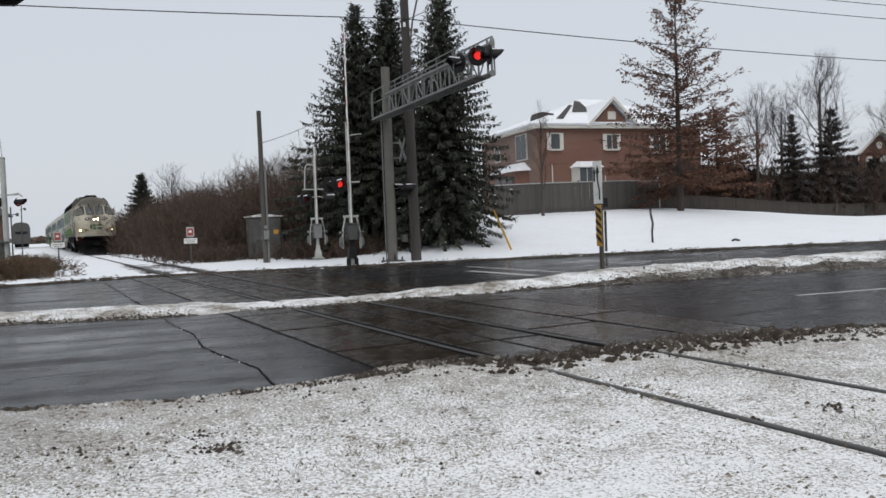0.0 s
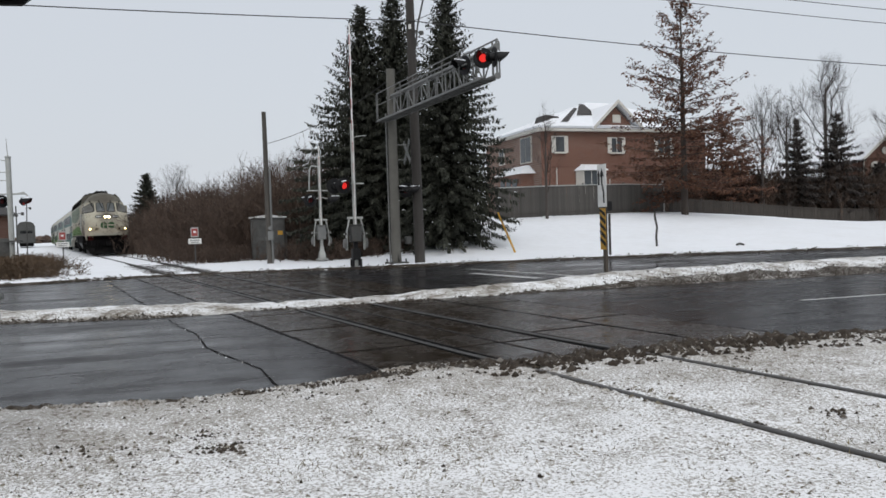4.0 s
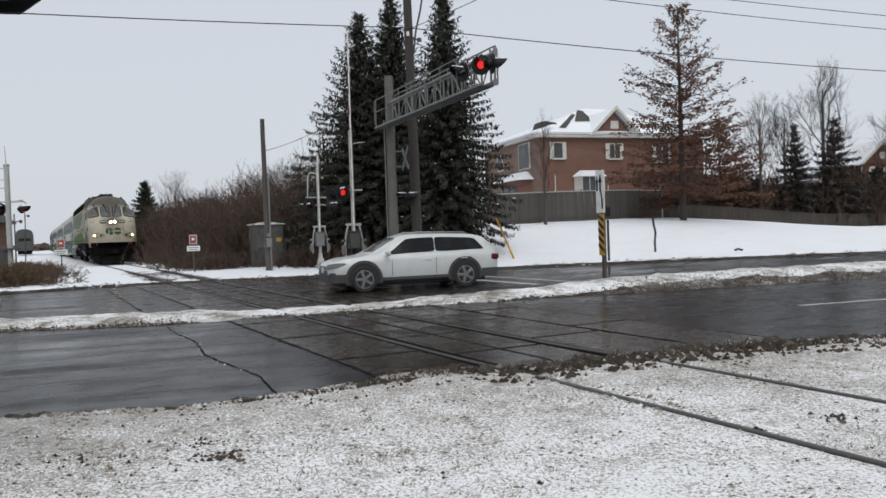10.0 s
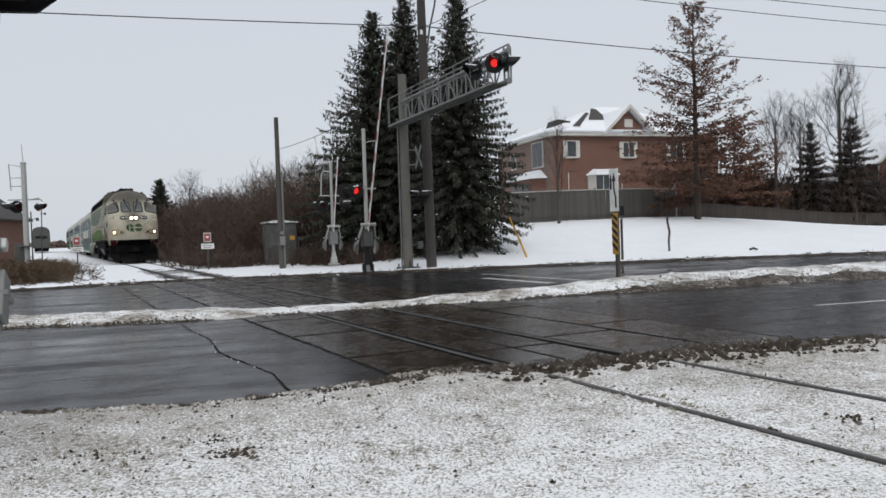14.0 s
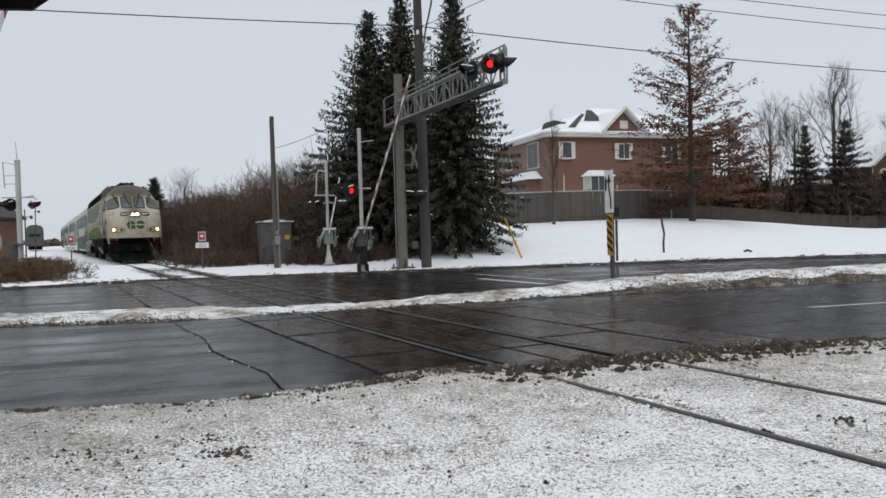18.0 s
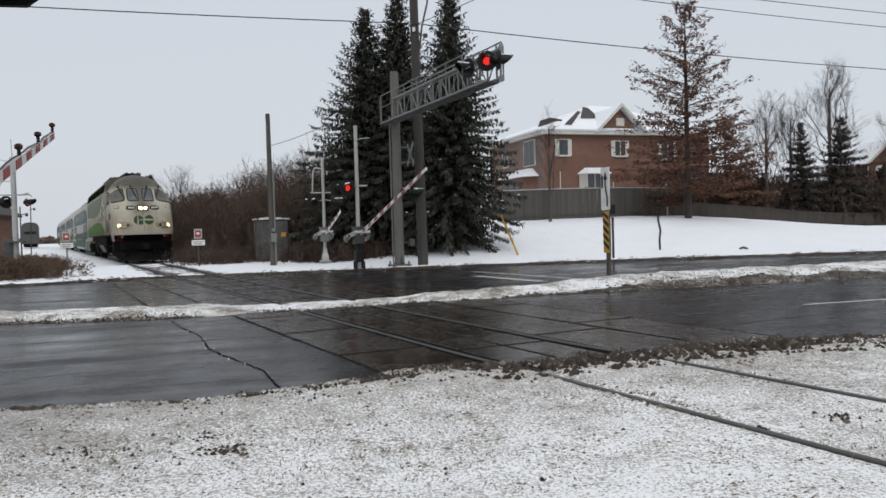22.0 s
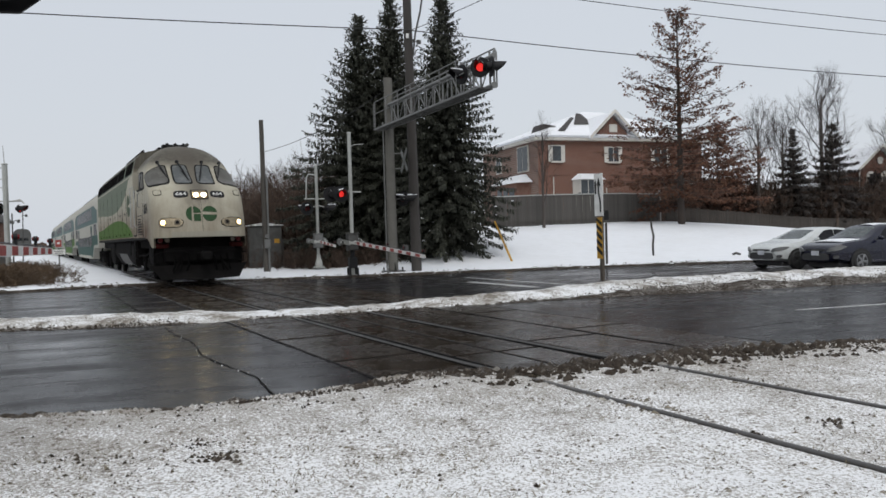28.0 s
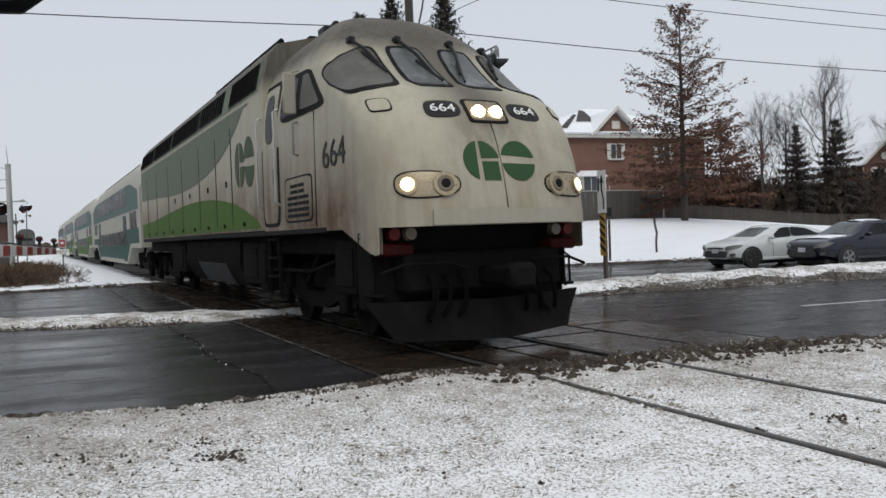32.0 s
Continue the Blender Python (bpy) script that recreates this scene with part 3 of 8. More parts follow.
for i in range(500):
    y = rnd.uniform(2.6, 9.0)
    x = rnd.uniform(-0.62 * y, 0.62 * y)
    if y < near_edge(x) - 0.2:
        r = rnd.uniform(0.004, 0.014)
        s.lump((x, y, 0.02), (r * 1.4, r, r * 0.8), rnd, 5)
solo("dirt_clods", s, SLUSH, "small dark clods of earth on the snow", "dirt", kind="stuff", smooth=False)


def verge_z(x, y):
    return 0.03 + 0.018 * ripple(x, y, 2.6, 3) + 0.010 * ripple(x, y, 9.0, 7) + 0.03 * ripple(x, y, 0.6, 1)


s = Shape()
for i in range(100000):
    y = 2.7 + 6.8 * rnd.random() ** 0.85
    x = rnd.uniform(-0.62 * y - 0.3, 0.62 * y + 0.3)
    d = near_edge(x) - y
    if d < 0.1:
        continue
    want = 0.48 + 0.8 * ripple(x, y, 1.0, 2) + 0.9 * ripple(x, y, 4.5, 8) + 0.75 * (1 - sstep(0.2, 2.8, d)) + 0.15 * (1 - sstep(-1.5, 0.5, x))
    if want < rnd.random() or rail_gap(x, y, 0.12) < 0.5:
        continue
    r = rnd.uniform(0.004, 0.013) * (1.7 if rnd.random() < 0.05 else 1.0)
    s.lump((x, y, verge_z(x, y) - 0.002), (r * rnd.uniform(1.0, 2.6), r * rnd.uniform(0.8, 1.6), r * rnd.uniform(0.5, 0.9)), rnd, 4)
clumps = Shape()
for i in range(22000):
    x = rnd.uniform(-5.5, 9.5)
    d = 0.15 + 3.4 * rnd.random() ** 1.7
    y = near_edge(x) - d
    if ripple(x, y, 3.0, 4) < -0.25 or rail_gap(x, y, 0.13) < 0.7:
        continue
    r = rnd.uniform(0.010, 0.026)
    clumps.lump((x, y, verge_z(x, y) + 0.028 * (1 - sstep(0.6, 1.5, d)) - 0.004), (r * rnd.uniform(0.9, 1.8), r, r * rnd.uniform(0.5, 1.0)), rnd, 5)
solo("snow_clumps", clumps, SNOW_GRASS, "small clumps of trampled snow along the verge", "snow", kind="stuff", smooth="all")
solo("soil_specks", s, SPECKS, "fine soil and grass specks strewn over the snow", "dirt", kind="stuff", smooth=False)


# ---- the track ----
def rail_shape(lat, a0, a1, top, head=0.07, seg=2.0):
    """A rail: head, web and foot in section."""
    sec = [(-0.07, -0.16), (0.07, -0.16), (0.065, -0.145), (0.012, -0.12), (0.01, -0.045), (head / 2, -0.035), (head / 2, -0.006), (head / 2 - 0.008, 0), (-head / 2 + 0.008, 0), (-head / 2, -0.006), (-head / 2, -0.035), (-0.01, -0.045), (-0.012, -0.12), (-0.065, -0.145)]
    s = Shape()
    k = max(1, int((a1 - a0) / seg))
    s.loft([[on_track(lat + q[0], a0 + (a1 - a0) * i / k, top(a0 + (a1 - a0) * i / k) + q[1]) for q in sec] for i in range(k + 1)], True, True)
    return s


TIE_WOOD = surf("dark_tie_wood", (0.05, 0.042, 0.036), 0.85, 0, 0.25, 2, 20, 0.4)
railway = thing("railway_track", "single railway track of worn steel rails crossing the road", "railway track")
rail_top = lambda a: 0.016 + 0.027 * (1 - sstep(6.2, 7.2, a)) + 0.09 * sstep(27, 34, a)
for lat in (RAIL_L, RAIL_R):
    part("rail", rail_shape(lat, -6, 180, rail_top), RAIL_STEEL, railway, "worn steel rail")
tie = Shape().box((0, 0, 0), (2.6, 0.23, 0.18), 0.015).mesh("tie", TIE_WOOD)
for i in range(60):
    ob = part("tie", tie, None, railway)
    ob.matrix_basis = Matrix.Translation(on_track(TRACK_C, 31 + i * 0.62, -0.05)) @ pose(0, 0, 0, 0, 0, 27.6)

# crossing panels
def strip(name, a, b, lo, hi, z, mat, label, cat="road"):
    s = Shape()
    k = int((hi - lo) / 0.5) + 1
    s.v = [tuple(on_track(l, lo + (hi - lo) * i / k, z)) for i in range(k + 1) for l in (a, b)]
    s.f = [(2 * i, 2 * i + 1, 2 * i + 3, 2 * i + 2) for i in range(k)]
    return solo(name, s, mat, label, cat, kind="structure")


for lat in (RAIL_L, RAIL_R):
    strip("track_bed", lat - 0.17, lat + 0.21, 29.35, 44.0, 0.058, TIE_WOOD, "dark wet ballast bared along the rail", "ballast")
strip("crossing_bed", 3.10, 8.34, 6.6, 29.2, 0.0025, BLACK_RUBBER, "black bed under the crossing panels")
strip("rail_seal", RAIL_L - 0.075, RAIL_L + 0.12, 6.6, 29.3, 0.005, BLACK_RUBBER, "black rubber flangeway seal")
strip("rail_seal", RAIL_R - 0.12, RAIL_R + 0.075, 6.6, 29.3, 0.005, BLACK_RUBBER, "black rubber flangeway seal")
crossing = thing("crossing_surface", "muddy wet crossing panels between and beside the rails", "level crossing", kind="structure")
for a, b, L0 in ((3.16, RAIL_L - 0.075, 2.4), (RAIL_L + 0.12, 5.13, 1.85), (5.15, RAIL_R - 0.12, 1.85), (RAIL_R + 0.075, 7.15, 2.4), (7.18, 8.3, 3.1)):
    lo = 6.5
    i = 0
    base = Shape().box((0, 0, 0), (b - a - 0.045, L0 - 0.09, 0.03), 0.008).mesh("crossing_panel", PANEL)
    while lo < 29:
        ob = part("crossing_panel", base, None, crossing)
        ob.matrix_basis = Matrix.Translation(on_track((a + b) / 2, lo + L0 / 2, -0.004 + rnd.uniform(-0.003, 0.003))) @ pose(0, 0, 0, rnd.uniform(-0.15, 0.15), rnd.uniform(-0.1, 0.1), 27.6)
        lo += L0
        i += 1


def crack(pts, w, name="road_crack", mat=None, label="dark crack in the asphalt", z=0.004):
    """A jagged band on the road through a few knots."""
    s = Shape()
    out = []
    for (x0, y0), (x1, y1) in zip(pts, pts[1:]):
        k = max(2, int(math.hypot(x1 - x0, y1 - y0) / 0.12))
        out += [(x0 + (x1 - x0) * i / k, y0 + (y1 - y0) * i / k) for i in range(k)]
    out.append(pts[-1])
    for i, (x, y) in enumerate(out):
        j = 0.03 * ripple(x, y, 5, 3)
        ww = w * (0.6 + 0.8 * abs(ripple(x, y, 4, 9)) * 2)
        s.v += [(x + j - ww / 2, y, z), (x + j + ww / 2, y, z)]
    s.f = [(2 * i, 2 * i + 1, 2 * i + 3, 2 * i + 2) for i in range(len(out) - 1)]
    return solo(name, s, mat or CRACK_FILL, label, "road mark", kind="structure")


seam = smooth_curve([(6.5, 2.05), (7.5, 2.02), (8.3, 2.13), (9.0, 2.09), (9.8, 2.0), (10.5, 1.96), (11.3, 2.04), (12.2, 2.10), (13.2, 2.04), (14.2, 2.06), (18, 2.08), (27, 2.15), (30, 2.15)])
PATCH = asphalt_mat("older_grey_asphalt", 1.25)
s = Shape()
k = 40
for i in range(k + 1):
    a = 6.9 + 22 * i / k
    s.v += [tuple(on_track(seam(a), a, 0.004)), tuple(on_track(3.14, a, 0.004))]
s.f = [(2 * i, 2 * i + 1, 2 * i + 3, 2 * i + 2) for i in range(k)]
solo("asphalt_patch", s, PATCH, "greyer asphalt strip laid beside the crossing", "road", kind="structure")
crack([tuple(on_track(seam(6.9 + 0.35 * i), 6.9 + 0.35 * i)[:2]) for i in range(23)], 0.022, z=0.008)
crack([tuple(on_track(seam(17 + 0.5 * i), 17 + 0.5 * i)[:2]) for i in range(22)], 0.04, z=0.008)
s = Shape()
for i in range(22):
    a = rnd.uniform(7.2, 13.8)
    r = rnd.uniform(0.005, 0.013)
    s.lump(tuple(on_track(seam(a) + rnd.gauss(0.0, 0.03), a, 0.006)), (r * 1.5, r, r * 0.6), rnd, 5)
solo("snow_crumbs", s, SNOW_EDGE, "crumbs of snow caught along the road crack", "snow", kind="stuff", smooth=False)
crack([tuple(on_track(3.15, 28.8)[:2]), tuple(on_track(3.15, 6.9)[:2])], 0.055, mat=CRACK_FILL, label="dark open joint along the crossing panels", z=0.010)
crack([tuple(on_track(7.17, 18)[:2]), tuple(on_track(7.17, 7.4)[:2])], 0.05, mat=BLACK_RUBBER, label="dark open joint along the crossing panels", z=0.012)
for x, y, L, w in ((5.2, 14.6, 1.3, 0.10), (6.6, 15.4, 1.0, 0.07), (8.2, 12.6, 1.4, 0.16), (7.4, 11.9, 0.9, 0.12), (9.6, 13.0, 1.6, 0.14), (8.9, 13.9, 0.8, 0.08), (4.4, 12.9, 0.8, 0.10), (6.1, 12.4, 0.7, 0.10), (3.4, 14.9, 0.9, 0.08), (10.6, 12.3, 1.1, 0.12), (-2.6, 9.4, 0.3, 0.05), (-1.9, 10.9, 0.25, 0.04)):
    crack([(x, y), (x + L * 0.4, y + L * 0.12), (x + L * 0.7, y + L * 0.2), (x + L, y + L * 0.34)], w, "road_hollow", HOLLOW, "dark wet hollow worn in the asphalt")
crack([(3.0, 11.0), (4.2, 11.3), (5.5, 12.0)], 0.04)
crack([(5.0, 10.6), (6.4, 11.0), (7.6, 11.8)], 0.04)
crack([(0.6, 12.6), (2.2, 13.0)], 0.03)

# painted lines
def bar_on_road(p0, p1, w, label):
    d = Vector((p1[0] - p0[0], p1[1] - p0[1], 0))
    nrm = Vector((-d.y, d.x, 0)).normalized() * w / 2
    a, b = Vector((*p0, 0.005)), Vector((*p1, 0.005))
    s = Shape().add([a - nrm, b - nrm, b + nrm, a + nrm], [(0, 1, 2, 3)])
    return solo("lane_marking", s, PAINT_LINE, label, "road mark", kind="structure", smooth=False)


bar_on_road((6.2, 13.6), (9.4, 14.6), 0.13, "worn white lane dash on the asphalt")
bar_on_road((14.5, 16.3), (17.6, 17.3), 0.13, "worn white lane dash on the asphalt")
bar_on_road((2.6, 21.2), (0.9, 24.5), 0.30, "worn white stop line before the crossing")
bar_on_road((3.6, 21.9), (0.9, 27.0), 0.16, "worn white stop line before the crossing")


# ---- crossing signals, gates and posts ----
ROAD = radians(19)
ACROSS = Vector((math.sin(ROAD), -math.cos(ROAD), 0))  # from the far kerb to the near one


def disc(s, c, axis, r, t, n=18):
    a = Vector(axis).normalized()
    return s.rod(Vector(c) - a * t / 2, Vector(c) + a * t / 2, r, r, n)


def flasher(parent, at, facing, lit=False, snow=True, r=0.30):
    """One crossing lamp: round black backplate, hood and red lens. facing in degrees."""
    m = Matrix.Translation(at) @ pose(0, 0, 0, 0, 0, facing)

    def put(shape, name, mat, up, label=""):
        shape.v = [tuple(m @ Vector(p)) for p in shape.v]
        return part(name, shape, mat, up, label)
    s = Shape()
    disc(s, (0, 0, 0), (1, 0, 0), r, 0.03, 22)
    s.rod((-0.16, 0, 0), (0, 0, 0), 0.10, 0.13, 14)
    lamp = put(s, "flasher_lamp", BLACK_PAINT, parent, "black round flashing-light backplate")
    hood = Shape()
    seg = 12
    rings = []
    for x, rr, lo in ((0.015, 0.155, -45), (0.23, 0.155, -42), (0.35, 0.153, 2), (0.45, 0.15, 60)):
        rings.append([(x, rr * math.cos(radians(lo + (180 - 2 * lo) * k / seg)), rr * math.sin(radians(lo + (180 - 2 * lo) * k / seg))) for k in range(seg + 1)] + [(x, (rr - 0.012) * math.cos(radians(lo + (180 - 2 * lo) * (seg - k) / seg)), (rr - 0.012) * math.sin(radians(lo + (180 - 2 * lo) * (seg - k) / seg))) for k in range(seg + 1)])
    hood.loft(rings, True, True)
    put(hood, "hood", BLACK_PAINT, lamp)
    lens = Shape()
    lens.rod((0.015, 0, 0), (0.05, 0, 0), 0.12, 0.095, 18)
    put(lens, "lens", RED_LIT if lit else RED_DARK, lamp, "glowing red lens" if lit else "dark red lens")
    if snow:
        cap = Shape()
        for i in range(7):
            x = 0.03 + 0.055 * i
            cap.lump((x, 0, 0.145), (0.05, 0.10 - 0.01 * i, 0.045), random.Random(i), 7)
        put(cap, "snow_cap", SNOW, lamp, "snow lying on the hood")
    return lamp


def striped_arm(length, parent, pivot, lights=3, depth=0.14):
    """A gate arm along +x from its pivot, white with red bands; bracket, weights and lamps ride on it."""
    arm = part("gate_arm", Shape().loft([[(x, y * w, z * w) for y, z in ((-0.02, -depth / 2), (0.02, -depth / 2), (0.02, depth / 2), (-0.02, depth / 2))] for x, w in ((0.35, 1.0), (length, 0.72))], True, True), WHITE_PAINT, parent, "white gate arm with red bands")
    arm.matrix_basis = pose(*pivot)
    x = 0.7
    while x < length - 0.35:
        w = 1.0 - 0.28 * (x - 0.35) / (length - 0.35)
        hw = depth / 2 * w - 0.012
        poly = [(x, -hw), (x + 0.38, -hw), (x + 0.30 + 0.10, hw), (x + 0.02, hw)]
        part("red_band", Shape().prism([(a, b) for a, b in poly], 1, -0.024, 0.024), RED_PAINT, arm)
        x += 0.80
    for i in range(lights):
        lx = length - 0.15 - i * (length - 1.6) / max(1, lights) * 0.8
        ls = Shape()
        ls.rod((lx, 0, depth / 2 * 0.7), (lx, 0, depth / 2 + 0.07), 0.02, 0.02, 8)
        ls.rod((lx, -0.022, depth / 2 + 0.09), (lx, 0.022, depth / 2 + 0.09), 0.036, 0.036, 14)
        lamp = part("arm_lamp", ls, BLACK_PAINT, arm)
        face = Shape()
        for sg in (-1, 1):
            face.rod((lx, sg * 0.020, depth / 2 + 0.09), (lx, sg * 0.040, depth / 2 + 0.09), 0.031, 0.022, 14)
        part("arm_lens", face, RED_DARK, arm, "red arm-lamp lens")
    cable = Shape().pipe([(0.4, 0.0, depth / 2 + 0.03)] + [(0.4 + (length - 0.6) * k / 14, 0.01 * math.sin(k), depth / 2 * (1 - 0.25 * k / 14) + 0.012 + 0.012 * math.sin(k * 2.2)) for k in range(1, 15)], 0.010, 6)
    part("lamp_cable", cable, WIRE, arm)
    for sg in (-1, 1):
        y = 0.345 * sg
        pl = Shape()
        prof = [(-0.62, -0.10), (-0.50, -0.13), (-0.15, -0.09), (0.10, -0.07), (0.52, -0.09), (0.62, -0.02), (0.54, 0.08), (0.10, 0.10), (-0.15, 0.10), (-0.50, 0.13), (-0.62, 0.10)]
        pl.prism(prof, 1, y - 0.012, y + 0.012)
        pl.v = [(px, py - sg * 0.075 * sstep(-0.2, 0.7, px) - sg * 0.05 * sstep(-0.3, -0.6, -px), pz) for px, py, pz in pl.v]
        part("bracket_plate", pl, ALU, arm, "silver counterweight bracket")
        cw = Shape()
        for k in range(3):
            cw.box((-0.36, y + sg * (0.03 + 0.035 * k), 0), (0.40 - 0.05 * k, 0.035, 0.26 - 0.04 * k), 0.008)
        for bz in (-0.1, 0.1):
            cw.rod((-0.36, y - sg * 0.03, bz * 0.7), (-0.36, y + sg * 0.14, bz * 0.7), 0.022, 0.022, 8)
        part("counterweight", cw, GALV, arm, "bolted steel counterweight plates")
    part("cross_bar", Shape().box((0.60, 0, 0), (0.09, 0.60, 0.10), 0.012), ALU, arm)
    part("rear_bar", Shape().box((0.0, 0, 0), (0.07, 0.90, 0.07), 0.006), ALU, arm)
    return arm


def mast_base(parent, z, h, r, foot=None):
    part("mast", Shape().rod((0, 0, z), (0, 0, h), r, r * 0.94, 18), ALU, parent, "silver-painted signal mast")
    s = Shape()
    if foot:
        s.box((0, 0, 0.52), (0.30, 0.30, 0.42), 0.02)
        for lx, ly in ((-0.15, -0.15), (0.15, -0.15), (0.15, 0.15), (-0.15, 0.15)):
            s.box((lx, ly, 0.16), (0.07, 0.07, 0.34), 0.008)
            s.box((lx * 1.25, ly * 1.25, 0.02), (0.16, 0.16, 0.04), 0.008)
        s.rod((0, 0, 0.70), (0, 0, 1.05), 0.085, 0.085, 14)
    else:
        s.loft([[(w * x, w * y, zz) for x, y in ((-1, -1), (1, -1), (1, 1), (-1, 1))] for w, zz in ((0.24, 0.0), (0.24, 0.05), (0.15, 0.08), (0.13, 0.34), (0.085, 0.42), (0.08, 0.62))], True, True)
    part("foot", s, foot or ALU, parent, "black box foot on four legs" if foot else "cast junction-box foot")
    cap = Shape().rod((0, 0, h), (0, 0, h + 0.05), r * 1.25, r * 0.9, 18)
    part("cap", cap, ALU, parent)


def crossbuck(parent, at, facing, size=1.2):
    m = Matrix.Translation(at) @ pose(0, 0, 0, 0, 0, facing)
    for a in (-45, 45):
        s = Shape().box((0, 0, 0), (0.012, size, 0.20), 0.003)
        mm = m @ pose(0.01 if a > 0 else 0.0, 0, 0, a, 0, 0)
        s.v = [tuple(mm @ Vector(p)) for p in s.v]
        part("crossbuck_blade", s, GALV, parent, "grey back of a crossbuck blade")


def gate(at, heading, arm_len, label, lamps, mast_h=4.9, lights=3, arm_z=1.42, low_foot=True):
    """A crossing gate; its arm swings up from +x. lamps: rows of place, facing, lit."""
    g = thing("crossing_gate", label, "crossing gate", "crossing gates", at=pose(*at, 0, 0, heading))
    mast_base(g, 0.05, mast_h, 0.075, None if low_foot else BLACK_PAINT)
    box = Shape().box((0.0, 0, arm_z), (0.42, 0.40, 0.62), 0.03)
    box.box((0.0, 0.0, arm_z + 0.33), (0.46, 0.44, 0.05), 0.012)
    box.rod((0, -0.42, arm_z), (0, 0.42, arm_z), 0.05, 0.05, 12)
    part("gate_mechanism", box, GALV if low_foot else GALV_DARK, g, "grey gate mechanism box")
    bar = Shape()
    bar.rod((0, -0.6, 3.2), (0, 0.4, 3.2), 0.03, 0.03, 10)
    part("lamp_bar", bar, ALU, g)
    for p, fac, lit in lamps:
        flasher(g, p, fac, lit)
        st = Shape().rod((0, 0, p[2] + 0.12), (p[0] * 0.8, p[1] * 0.9, p[2] + 0.02), 0.022, 0.022, 8)
        part("lamp_bracket", st, ALU, g)
    arm = striped_arm(arm_len, g, (0, 0, arm_z), lights)
    return g, arm


GATE_FAR, ARM_FAR = gate((-3.30, 29.75, 0.03), -68.5, 7.9, "silver crossing gate with flashing lamps at the far kerb", [((0.12, -0.42, 3.12), 0, True), ((-0.15, -0.72, 3.12), 180, False)], mast_h=5.42, arm_z=1.30, low_foot=False)
GATE_SIDE, ARM_SIDE = gate((-5.60, 36.3, 0.14), -71, 4.0, "silver pavement gate with flashing lamps beside the track", [((0.0, -0.45, 2.75), 261, False), ((0.0, 0.5, 2.78), 81, False), ((0.2, -0.5, 2.75), 0, False)], mast_h=4.75, arm_z=1.25, lights=1)
GATE_NEAR, ARM_NEAR = gate((-3.24, 4.75, 0.03), 110.3, 7.7, "silver crossing gate with flashing lamps at the near kerb", [((-1.28, -0.59, 2.715), -95, False), ((-0.3, 0.6, 2.7), 90, False)], mast_h=4.6, arm_z=1.46)

s = Shape()
s.rod((0, 0, 5.0), (0, 0, 5.06), 0.02, 0.02, 8)
s.pipe([(0, 0, 4.9), (0.3, 0.1, 4.95), (0.85, 0.3, 4.92)], 0.02)
part("stay_arm", s, ALU, GATE_FAR)
s = Shape().pipe([(0, 0, 4.3), (0, -0.35, 4.35), (0, -0.45, 4.2), (0, -0.5, 3.2)], 0.03)
part("conduit", s, ALU, GATE_SIDE)


